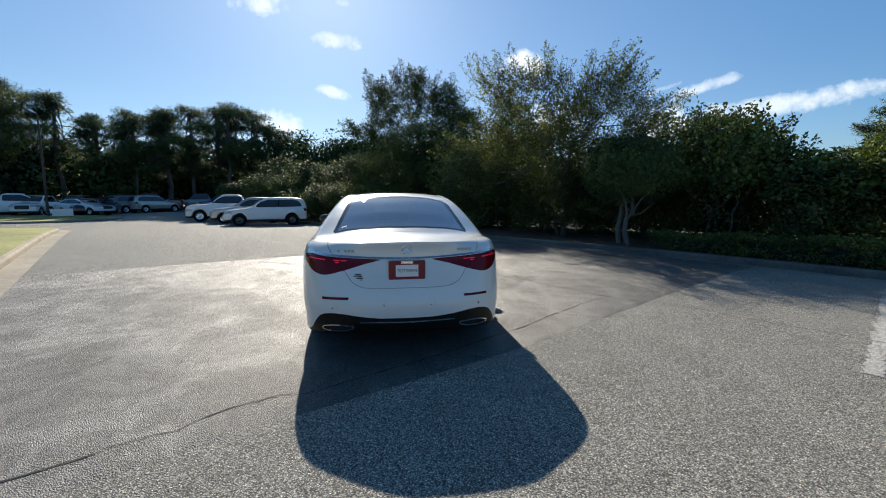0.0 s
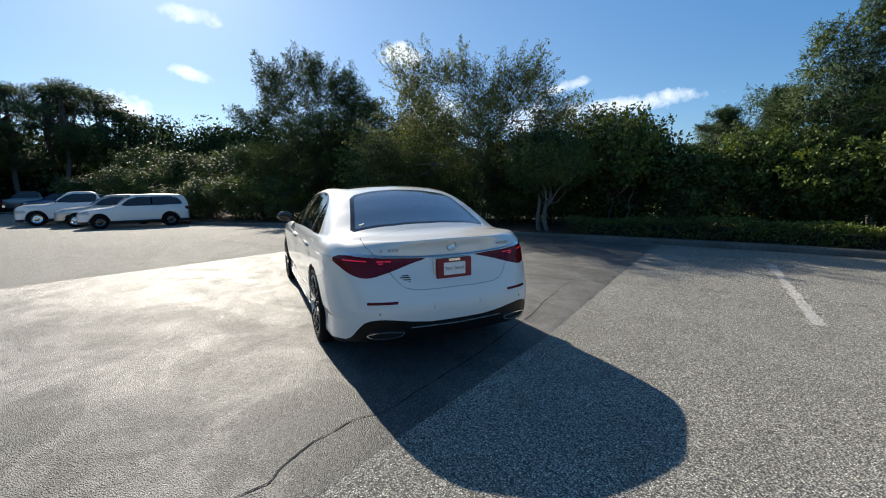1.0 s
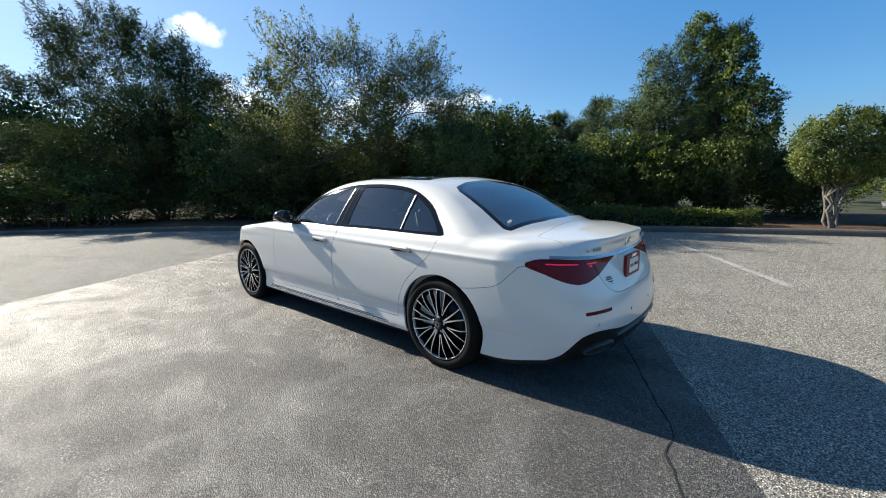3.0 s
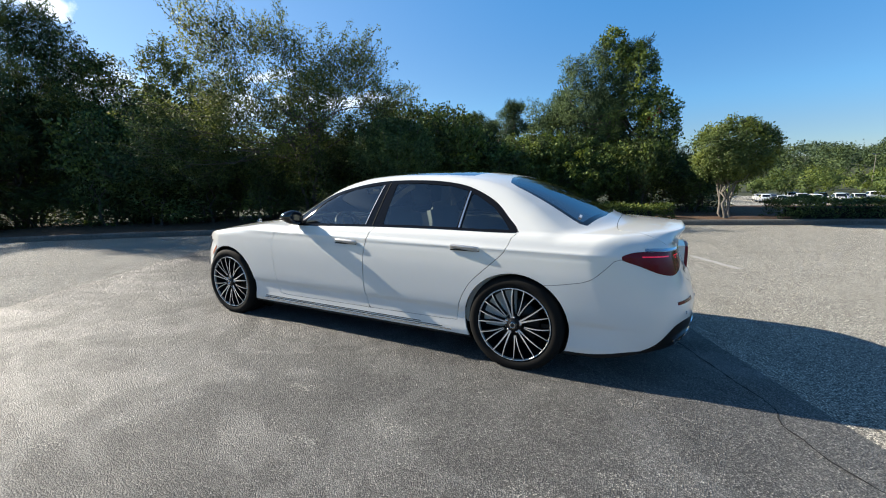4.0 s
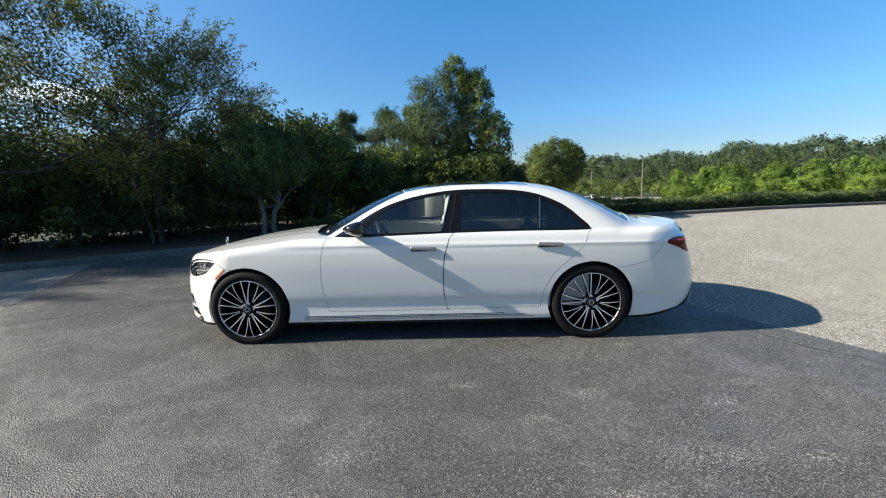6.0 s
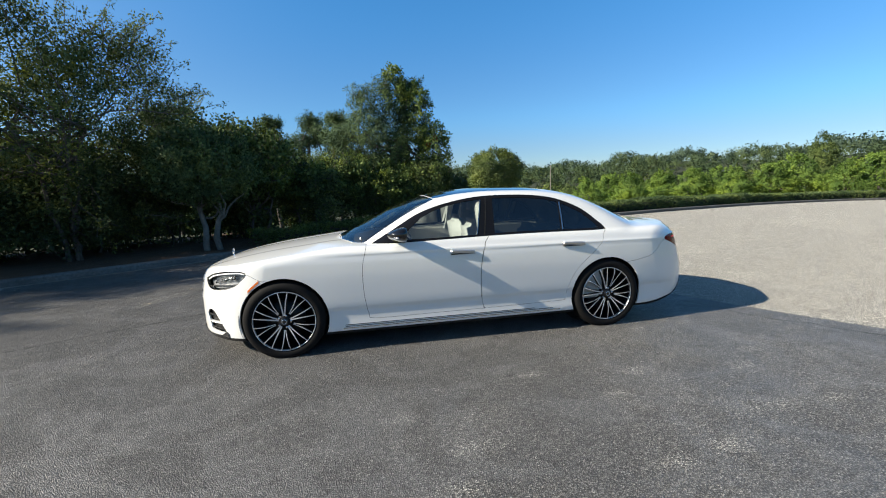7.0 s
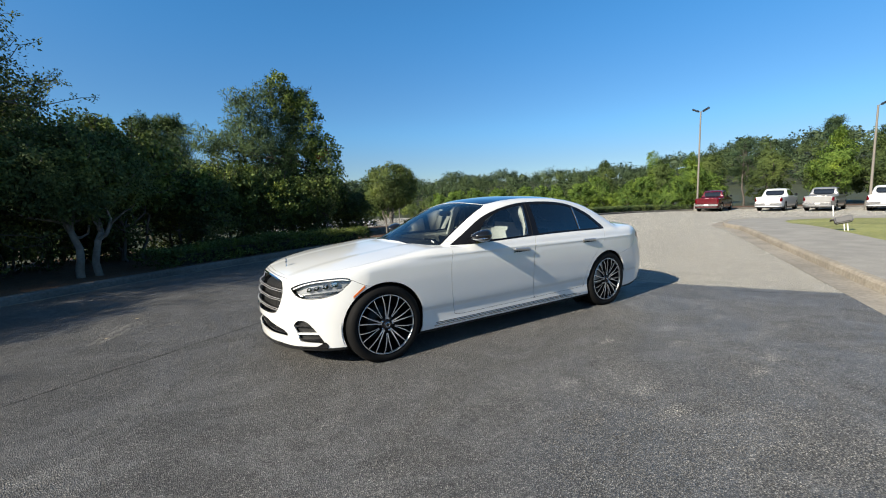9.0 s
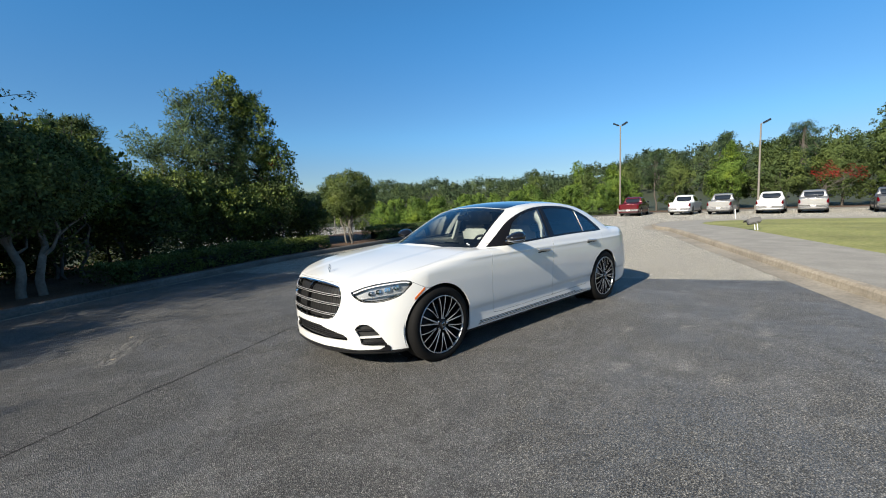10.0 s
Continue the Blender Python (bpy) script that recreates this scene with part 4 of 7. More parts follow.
ROOF = [(-0.1, 1.782), (0.3, 1.767), (0.50, 1.735), (0.535, 1.66), (0.54, 1.2), (0.525, 0.60), (0.48, 0.50), (-0.1, 0.47)]
wind, skin = cut(skin, only(in_polygon(WIND, q_plan), lambda V: V[:, 2] > 0.97))
rear, skin = cut(skin, only(in_polygon(REAR, q_plan), lambda V: V[:, 2] > 1.0))
roofglass, skin = cut(skin, only(in_polygon(ROOF, q_plan), lambda V: V[:, 2] > 1.3))
wind_in, wind_edge = cut(wind, shift(in_polygon(WIND, q_plan), -0.022))
rear_in, rear_edge = cut(rear, shift(in_polygon(REAR, q_plan), -0.04))
panel("windscreen", wind_in, G_CLEAR, CAR, "both", 0, -0.004, "clear raked windscreen").visible_shadow = False
panel("windscreen_edge", wind_edge, M_BLACK, CAR, "both", 0.006, -0.003)
panel("rear_window", rear_in, G_REAR, CAR, "both", 0, -0.004, "tinted rear window")
panel("rear_window_edge", rear_edge, M_BLACK, CAR, "both", 0.006, -0.003)
panel("sunroof", roofglass, M_ROOFGLASS, CAR, "both", 0.006, -0.001, "black glass panoramic roof")

# lamps, grille, vents, badges
TAIL_LAMP = rounded([(0.215, 0.886), (0.5, 0.903), (0.8, 0.918), (1.0, 0.928), (1.15, 0.922), (1.245, 0.886), (1.08, 0.835), (0.93, 0.79), (0.78, 0.765), (0.66, 0.772), (0.50, 0.81), (0.36, 0.852)], 0.04)
HEAD_LAMP = rounded([(0.60, 0.735), (0.76, 0.778), (0.945, 0.806), (1.15, 0.820), (1.30, 0.822), (1.39, 0.797), (1.32, 0.74), (1.23, 0.688), (1.03, 0.650), (0.79, 0.646), (0.66, 0.685)], 0.04)
behind = lambda V: V[:, 1] < -0.4
ahead = lambda V: V[:, 1] > 3.3
tail, skin = cut(skin, only(in_polygon(TAIL_LAMP, q_rear), behind))
head, skin = cut(skin, only(in_polygon(HEAD_LAMP, q_front), ahead))
CHROME_LINE = pchip([0.0, 0.2, 0.5, 0.8, 1.0, 1.3], [0.894, 0.897, 0.9135, 0.9285, 0.937, 0.94])
on_strip = only(lambda V: V[:, 2] - CHROME_LINE(np.maximum(q_rear(V)[:, 0], 0.1)), lambda V: V[:, 1] < -0.3)
strip_c = keep(band(keep(skin, lambda V: V[:, 1] + 0.5), on_strip, 0.0075), lambda V: q_rear(V)[:, 0] - 1.02)
strip_c = (strip_c[0], (strip_c[1] + [0, 0, 0.75]) / np.linalg.norm(strip_c[1] + [0, 0, 0.75], axis=1)[:, None], strip_c[2])     # its face tips up to the sky
GRILLE = rounded([(-0.45, 0.79), (-0.2, 0.803), (0.2, 0.803), (0.40, 0.787), (0.455, 0.765), (0.483, 0.69), (0.47, 0.60), (0.43, 0.525), (0.36, 0.49), (0.1, 0.479), (-0.1, 0.479), (-0.4, 0.5)], 0.04)
grille, skin = cut(skin, only(in_polygon(GRILLE, q_face), lambda V: V[:, 1] > 3.8))
INTAKE = [(-0.1, 0.425), (0.24, 0.418), (0.50, 0.355), (0.54, 0.325), (0.535, 0.30), (0.3, 0.30), (-0.1, 0.30)]
intake, skin = cut(skin, only(in_polygon(INTAKE, q_face), lambda V: V[:, 1] > 3.7))
VENT = rounded([(0.64, 0.405), (0.70, 0.448), (0.82, 0.446), (0.92, 0.385), (1.00, 0.31), (1.055, 0.245), (0.98, 0.25), (0.80, 0.255), (0.72, 0.27), (0.70, 0.33)], 0.03)
vent, skin = cut(skin, only(in_polygon(VENT, q_front), ahead))
SPLIT = [(-0.4, 0.232), (0.4, 0.230), (0.62, 0.218), (0.95, 0.222), (1.06, 0.262), (1.10, 0.225), (1.06, 0.18), (0.9, 0.0), (-0.4, 0.0)]
splitter, skin = cut(skin, only(in_polygon(SPLIT, q_front), ahead))
mark = keep(band(keep(skin, lambda V: 3.3 - V[:, 1], lambda V: V[:, 0] + 0.8), lambda V: V[:, 2] - 0.69 - 0.70 * (q_front(V)[:, 0] - 1.47), 0.011), lambda V: q_front(V)[:, 0] - 1.53, lambda V: 1.405 - q_front(V)[:, 0])
refl = keep(band(keep(skin, lambda V: V[:, 1] + 0.5), lambda V: V[:, 2] - 0.579, 0.0105), lambda V: q_rear(V)[:, 0] - 0.71, lambda V: 0.41 - q_rear(V)[:, 0])
DIFF = rounded([(0.12, 0.408), (0.30, 0.428), (0.44, 0.448), (0.60, 0.455), (0.74, 0.43), (0.85, 0.36), (0.93, 0.305), (1.02, 0.272), (1.12, 0.24), (1.20, 0.19), (1.22, 0.1), (-0.1, 0.1), (-0.6, 0.1), (-0.6, 0.405), (-0.1, 0.4055)], 0.05)
diff, skin = cut(skin, only(in_polygon(DIFF, q_rear), lambda V: V[:, 1] < -0.5))
divider = band(keep(side_black, lambda V: 1.045 - V[:, 2], lambda V: V[:, 2] - 1.318), lambda V: V[:, 1] - 0.433 - 0.12 * (1.33 - V[:, 2]), 0.007)
pillar_edge = band(keep(side_black, lambda V: 1.042 - V[:, 2], lambda V: V[:, 2] - 1.372), lambda V: V[:, 1] - 1.2805 - 0.265 * (1.38 - V[:, 2]), 0.0035)
pillar_seam = band(keep(side_black, lambda V: 1.03 - V[:, 2], lambda V: V[:, 2] - 1.39), lambda V: V[:, 1] - 1.225 - 0.20 * (1.38 - V[:, 2]), 0.004)
for sd in ("left", "right"):
    panel("window_divider", divider, M_SATIN, CAR, sd, 0.004, 0.002, "bright upright between the rear panes")
    panel("pillar_edge", pillar_edge, M_SATIN, CAR, sd, 0.003, 0.002, "bright edge behind the front pane")
    panel("pillar_seam", pillar_seam, M_VOID, CAR, sd, 0.002, 0.001)
    panel("belt_trim", belt_trim, M_SURROUND, CAR, sd, 0.005, 0.003, "black strip below the side windows")
    panel("window_surround", side_black, M_SURROUND, CAR, sd, 0.01, -0.002)
    for nm, sk, g in zip(("front_window", "rear_door_window", "quarter_window"), pane_skins, (G_CLEAR, G_TINT, G_TINT)):
        panel(nm, sk, g, CAR, sd, 0, -0.006).visible_shadow = False
    panel("tail_lamp", tail, M_TAIL, CAR, sd, 0.02, 0.002, "dark red tail lamp")
    panel("chrome_strip", strip_c, M_CHROME, CAR, sd, 0.01, 0.004)
    panel("air_vent", vent, M_TRIM, CAR, sd, 0.0, -0.03)
    panel("side_marker", mark, M_AMBER, CAR, sd, 0.004, 0.004, "amber side marker")
    panel("reflector", refl, M_TAIL, CAR, sd, 0.006, 0.004, "red bumper reflector")
panel("grille_backing", grille, M_TRIM, CAR, "both", 0, -0.05)
panel("lower_intake", intake, M_TRIM, CAR, "both", 0, -0.045)
panel("splitter", splitter, M_BLACK, CAR, "both", 0.01, 0.006)
panel("diffuser", diff, M_DIFFUSER, CAR, "both", 0.01, 0.002, "black rear diffuser")

# shut lines: the panels on either side, with a dark groove between
GAP = 0.0021


def split_off(name, skin, field, sides, groove=None):
    piece, rest = cut(skin, shift(field, -GAP))
    line, rest = cut(rest, shift(field, GAP))
    foot, line = cut(line, lambda V: V[:, 2] - 0.33)
    for sd in sides:
        panel(name, piece, M_PAINT, CAR, sd, 0.014)
        if len(foot[2]):
            for half in ("left", "right") if sd == "both" else (sd,):
                panel("shut_line", foot, M_SEAM, CAR, half, 0, -0.003)
        for half in ("left", "right") if sd == "both" else (sd,):
            panel("shut_line", line, groove or M_VOID, CAR, half, 0, -0.012 if groove is None else -0.004)
    return rest


HOODLINE = [(-0.1, 3.975), (0.33, 3.952), (0.49, 3.925), (0.575, 3.872), (0.72, 3.745), (0.808, 3.61), (0.85, 3.47), (0.862, 3.3), (0.83, 3.0), (0.79, 2.60), (0.74, 2.555), (0.66, 2.58), (0.4, 2.695), (-0.1, 2.745)]
skin = split_off("bonnet", skin, only(in_polygon(HOODLINE, q_plan), lambda V: V[:, 2] > 0.74), ("both",))
LID = rounded([(0.0, -0.542), (0.3, -0.52), (0.60, -0.46), (0.655, -0.40), (0.67, -0.2), (0.64, -0.08), (0.60, 0.05), (0.545, 0.13), (0.50, 0.22), (0.45, 0.32), (0.36, 0.385), (0.2, 0.407), (0.1, 0.410), (-0.1, 0.411), (-0.6, 0.411), (-0.65, -0.545), (-0.2, -0.545)], 0.05)
skin = split_off("boot_lid", skin, only(in_polygon(LID, q_lid), lambda V: V[:, 1] < -0.3), ("both",))
side_on = lambda V: (V[:, 0] < -0.5) & (V[:, 2] < 1.2)
DOOR_F = rounded([(2.44, 1.03), (2.455, 0.96), (2.492, 0.80), (2.49, 0.55), (2.455, 0.345), (2.40, 0.305), (1.9, 0.305), (1.38, 0.308), (1.335, 0.315), (1.362, 0.45), (1.365, 0.62), (1.352, 0.80), (1.305, 0.97), (1.285, 1.06), (1.9, 1.06)], 0.05)
DOOR_R = rounded([(1.28, 1.06), (1.30, 0.97), (1.347, 0.80), (1.36, 0.62), (1.357, 0.45), (1.33, 0.315), (1.28, 0.308), (0.9, 0.312), (0.51, 0.318), (0.465, 0.335), (0.44, 0.46), (0.354, 0.623), (0.2, 0.772), (0.075, 0.89), (0.032, 0.99), (0.02, 1.06), (0.6, 1.06)], 0.05)
skin = split_off("front_door", skin, only(in_polygon(DOOR_F, q_side), side_on), ("left", "right"))
skin = split_off("rear_door", skin, only(in_polygon(DOOR_R, q_side), side_on), ("left", "right"))
BUMP = rounded([(1.95, 0.655), (1.74, 0.678), (1.62, 0.697), (1.47, 0.735), (1.33, 0.835), (1.24, 0.88), (1.0, 0.83), (0.8, 0.80), (0.56, 0.80), (0.3, 0.80), (-0.3, 0.80), (-0.3, 0.0), (2.1, 0.0)], 0.05)
skin = split_off("rear_bumper", skin, only(in_polygon(BUMP, q_rear), lambda V: (V[:, 1] < -0.1)), ("both",), M_SEAM)
FBUMP = [(-0.2, 0.0), (-0.2, 0.815), (0.50, 0.81), (0.60, 0.74), (0.8, 0.72), (1.2, 0.74), (1.39, 0.798), (1.55, 0.735), (1.8, 0.70), (1.8, 0.0)]
skin = split_off("front_bumper", skin, only(in_polygon(FBUMP, q_front), lambda V: V[:, 1] > 3.2), ("both",), M_SEAM)
panel("body", skin, M_PAINT, CAR, "both", 0.014)


# wheels: tyre, black barrel, machined spokes in pairs
def spoke(a0, a1, r0, r1, w0, w1):
    """One spoke from the hub to the rim, its face proud of black flanks."""
    t = np.linspace(0, 1, 7)
    an = a0 + (a1 - a0) * t ** 1.3
    r = r0 + (r1 - r0) * t
    w = w0 + (w1 - w0) * t
    xf = -0.012 + 0.020 * np.sin(t * math.pi * 0.5) - 0.010 * t ** 4
    c = np.stack([0 * r, r * np.cos(an), r * np.sin(an)], 1)
    s = np.stack([0 * r, -np.sin(an), np.cos(an)], 1)
    rows = []
    for side, back in ((-0.5, 0), (0.5, 0), (0.9, 0.035), (-0.9, 0.035)):
        p = c + s * (w * side)[:, None]
        p[:, 0] = -xf + back
        rows.append(p)
    V = np.stack(rows, 1).reshape(-1, 3)
    i = np.arange(6)[:, None] * 4
    j = np.arange(4)[None]
    k = (j + 1) % 4
    F = np.stack([i + j, i + k, i + k + 4, i + j + 4], -1).reshape(-1, 4)
    return V, F, np.tile([0, 1, 1, 1], 6)


tyre_me = mesh_from("tyre", *lathe([(0.270, 0.03), (0.277, 0.012), (0.290, 0.002), (0.315, -0.002), (0.340, 0.004), (0.357, 0.022), (0.366, 0.05), (0.3675, 0.08), (0.364, 0.085), (0.3675, 0.09), (0.3675, 0.135), (0.364, 0.14), (0.3675, 0.145), (0.3675, 0.19), (0.364, 0.195), (0.366, 0.21), (0.35, 0.245), (0.30, 0.265), (0.26, 0.25)], 96), M_RUBBER)
barrel_me = mesh_from("wheel", *lathe([(0.271, 0.02), (0.263, 0.03), (0.25, 0.06), (0.235, 0.16), (0.05, 0.165)], 64), M_BARREL)
ring_me = mesh_from("rim", *lathe([(0.268, 0.026), (0.2695, 0.010), (0.2705, 0.004), (0.2745, 0.003), (0.277, 0.012)], 80), M_ALLOY)
disc_me = mesh_from("brake_disc", *lathe([(0.06, 0.10), (0.175, 0.10), (0.175, 0.125), (0.06, 0.125)], 48), M_IRON)
cap_me = mesh_from("hub_cap", *lathe([(0.0, -0.006), (0.024, -0.005), (0.026, -0.002), (0.031, -0.004), (0.034, 0.0), (0.034, 0.03)], 32), [M_BLACK])
badge_me = mesh_from("badge_ring", *lathe([(0.017, -0.006), (0.0195, -0.0085), (0.022, -0.006)], 28), M_CHROME)
hub_me = mesh_from("hub", *lathe([(0.03, 0.004), (0.050, 0.010), (0.066, 0.024), (0.075, 0.05), (0.03, 0.06)], 40), M_BARREL)
# five bright forked spokes from the hub, and between them five slimmer forks that start further out
fork_me, slim_me = [], []
for da in (-1, 1):
    V, F, ix = spoke(da * 0.10, da * 0.155, 0.050, 0.2700, 0.0125, 0.0070)
    fork_me.append(mesh_from("spoke", V, F, [M_ALLOY, M_BARREL], smooth=False, index=ix))
    V, F, ix = spoke(da * 0.055, da * 0.155, 0.082, 0.2700, 0.0075, 0.0066)
    slim_me.append(mesh_from("spoke", V, F, [M_ALLOY, M_BARREL], smooth=False, index=ix))
bolt_me = mesh_from("wheel_bolt", *lathe([(0.0, 0.0), (0.009, 0.0), (0.010, 0.01)], 10), M_CHROME)


def wheel(parent, y, side, turn):
    m = pose(side * 0.955, y, 0.352) @ (Matrix.Identity(4) if side < 0 else pose(0, 0, 0, 0, 0, 180)) @ pose(0, 0, 0, turn, 0, 0)
    w = hang("wheel", barrel_me, parent, "black alloy wheel with bright machined spokes", m)
    hang("tyre", tyre_me, w, "low-profile black tyre")
    hang("rim", ring_me, w)
    hang("brake_disc", disc_me, w)
    hang("hub", hub_me, w)
    hang("hub_cap", cap_me, w)
    hang("badge_ring", badge_me, w)
    for q in range(10):
        for sp in fork_me if q % 2 == 0 else slim_me:
            hang("spoke", sp, w, m=pose(0, 0, 0, q * 36, 0, 0))
    for q in range(5):
        a = q * 2 * math.pi / 5 + 0.3
        hang("wheel_bolt", bolt_me, w, m=pose(0.006, 0.056 * math.cos(a), 0.056 * math.sin(a)))


for sd, tn in ((-1, 8), (1, 20)):
    wheel(CAR, 0.0, sd, tn)
    wheel(CAR, 3.216, sd, tn + 11)

# wheel-arch liners
for wy in wheels_y:
    for sd in (-1, 1):
        th = np.linspace(-0.35, math.pi + 0.35, 40)
        V = np.array([(sd * (x * float(PLAN(wy + ARCH * math.cos(a))) - 0.014 if x > 0.8 else x), wy + (ARCH + 0.012) * math.cos(a), 0.352 + (ARCH + 0.012) * math.sin(a)) for x in (0.93, 0.6) for a in th])
        k = len(th)
        F = np.array([(i, i + 1, k + i + 1, k + i) for i in range(k - 1)])
        hang("arch_liner", mesh_from("arch_liner", V, F, M_VOID), CAR)
        bm = bmesh.new()
        bmesh.ops.create_circle(bm, cap_ends=True, segments=40, radius=ARCH + 0.012, matrix=pose(sd * 0.62, wy, 0.352, 0, 90, 0))
        part("arch_liner", bm, M_VOID, CAR)

# grille: bars and a chrome surround
for z in (0.545, 0.635, 0.715):
    curve = lambda V: V[:, 2] - z + 0.012 * (V[:, 0] / 0.45) ** 2
    bar = band(grille, curve, 0.009)
    panel("grille_bar", bar, M_DIFFUSER, CAR, "both", 0.03, 0.0)
    for off in (-0.0075, 0.0075):
        edge = band(grille, lambda V: curve(V) - off, 0.0018)
        panel("grille_bar_trim", edge, M_ALLOY, CAR, "both", 0.01, 0.005)
mid, _ = cut(grille, lambda V: -V[:, 0] - 0.008)
panel("grille_post", mid, M_BLACK, CAR, "both", 0.03, -0.004)
gs = in_polygon(GRILLE, q_face)
_, gframe = cut(grille, shift(gs, -0.007))
panel("grille_frame", gframe, M_CHROME, CAR, "both", 0.02, 0.004)
for q in range(9):
    sl = band(grille, lambda V: V[:, 0] + 0.05 + 0.045 * q, 0.004)
    for sd in ("left", "right"):
        panel("grille_slat", sl, M_DIFFUSER, CAR, sd, 0.0, -0.03)
for z in (0.315, 0.335, 0.355, 0.375, 0.395):
    sl = band(intake, lambda V: V[:, 2] - z, 0.0035)
    panel("intake_slat", sl, M_BLACK, CAR, "both", 0.01, -0.03)
for z, o in ((0.405, 0.0), (0.335, 0.0), (0.285, 0.0)):
    sl = band(vent, lambda V: V[:, 2] - z - 0.02 * (q_front(V)[:, 0] - 0.85), 0.008)
    for sd in ("left", "right"):
        panel("vent_blade", sl, M_PAINT if z == 0.335 else M_BLACK, CAR, sd, 0.02, -0.004)

# head lamps: a dark tray, bright modules and a clear lens
for sd, sg in (("left", -1), ("right", 1)):
    lens = panel("head_lamp", head, M_LENS, CAR, sd, 0, 0.001, "clear-lensed head lamp with a bright brow")
    lens.visible_shadow = False
    panel("lamp_tray", head, M_LAMPTRAY, lens, sd, 0, -0.05)
    hl = in_polygon(HEAD_LAMP, q_front)
    _, rimm = cut(head, shift(hl, -0.005))
    panel("lamp_rim", rimm, M_BLACK, lens, sd, 0.01, -0.003)
    brow = keep(band(head, lambda V: hl(V) + 0.017, 0.0055), lambda V: 0.735 + 0.10 * (q_front(V)[:, 0] - 0.75) - V[:, 2])
    panel("light_strip", brow, M_DRL, lens, sd, 0.01, -0.012)
    under = keep(band(head, lambda V: hl(V) + 0.014, 0.004), lambda V: V[:, 2] - 0.70)
    panel("lamp_trim", under, M_CHROME, lens, sd, 0.01, -0.012)
    for qq, zz, hw_ in ((0.86, 0.725, 0.035), (0.96, 0.738, 0.035), (1.075, 0.752, 0.042), (1.185, 0.765, 0.042)):
        mod, _ = cut(head, in_polygon([(qq - hw_, zz - 0.024), (qq + hw_ - 0.008, zz - 0.018), (qq + hw_, zz + 0.02), (qq - hw_ + 0.008, zz + 0.014)], q_front))
        panel("lamp_module", mod, M_CHROME, lens, sd, 0.03, -0.024)
        eye, _ = cut(head, lambda V: np.hypot(q_front(V)[:, 0] - qq, V[:, 2] - zz) - 0.012)
        panel("projector", eye, M_LAMPTRAY, lens, sd, 0.01, -0.018)
    fin = band(keep(head, lambda V: V[:, 2] - 0.72), lambda V: V[:, 2] - 0.685 - 0.06 * (q_front(V)[:, 0] - 0.9), 0.004)
    panel("lamp_fin", fin, M_SATIN, lens, sd, 0.02, -0.03)
    # tail lamp inner glow strips
    for k, (z0, q0, q1) in enumerate(((0.888, 0.53, 0.66), (0.889, 0.76, 1.06), (0.872, 0.60, 0.64))):
        g = keep(band(tail, lambda V: V[:, 2] - z0 - 0.03 * (q_rear(V)[:, 0] - 0.8), 0.004), lambda V: q_rear(V)[:, 0] - q1, lambda V: q0 - q_rear(V)[:, 0])
        panel("light_strip", g, M_TAILBRIGHT, CAR, sd, 0, 0.0032)
    # a shut line through the tail lamp, where the boot lid parts it
    g = band(tail, lambda V: np.abs(V[:, 0]) - 0.535 - 0.45 * (V[:, 2] - 0.84), 0.003)
    panel("shut_line", g, M_VOID, CAR, sd, 0, 0.004)
    # exhaust trims
    pts = rounded([(0.36, 0.352), (0.55, 0.362), (0.70, 0.345), (0.735, 0.322), (0.66, 0.300), (0.46, 0.302), (0.38, 0.325)], 0.03)
    ex = only(in_polygon(pts, q_rear), lambda V: V[:, 1] < -0.7)
    a, _ = cut(diff, ex)
    inn, ringx = cut(a, shift(ex, -0.010))
    panel("exhaust_trim", ringx, M_CHROME, CAR, sd, 0.03, 0.012)
    panel("exhaust", inn, M_VOID, CAR, sd, 0, 0.004)
a = keep(band(keep(diff, lambda V: V[:, 1] + 0.95), lambda V: V[:, 2] - 0.372 - 0.02 * np.abs(V[:, 0]), 0.005), lambda V: -V[:, 0] - 0.40)
panel("diffuser_trim", a, M_CHROME, CAR, "both", 0.008, 0.01)
sill = band(keep(skin, lambda V: V[:, 0] + 0.6, lambda V: 0.52 - V[:, 1], lambda V: V[:, 1] - 2.70), lambda V: V[:, 2] - 0.232, 0.005)
for sd in ("left", "right"):
    panel("sill_trim", sill, M_SATIN, CAR, sd, 0.006, 0.004)
    for z0, y0 in ((0.2475, 0.60), (0.262, 0.80)):
        ridge = band(keep(skin, lambda V: V[:, 0] + 0.6, lambda V: y0 - V[:, 1], lambda V: V[:, 1] - 2.68), lambda V: V[:, 2] - z0, 0.003)
        panel("sill_groove", ridge, M_TRIM, CAR, sd, 0.003, 0.002, "dark ridge along the sill")

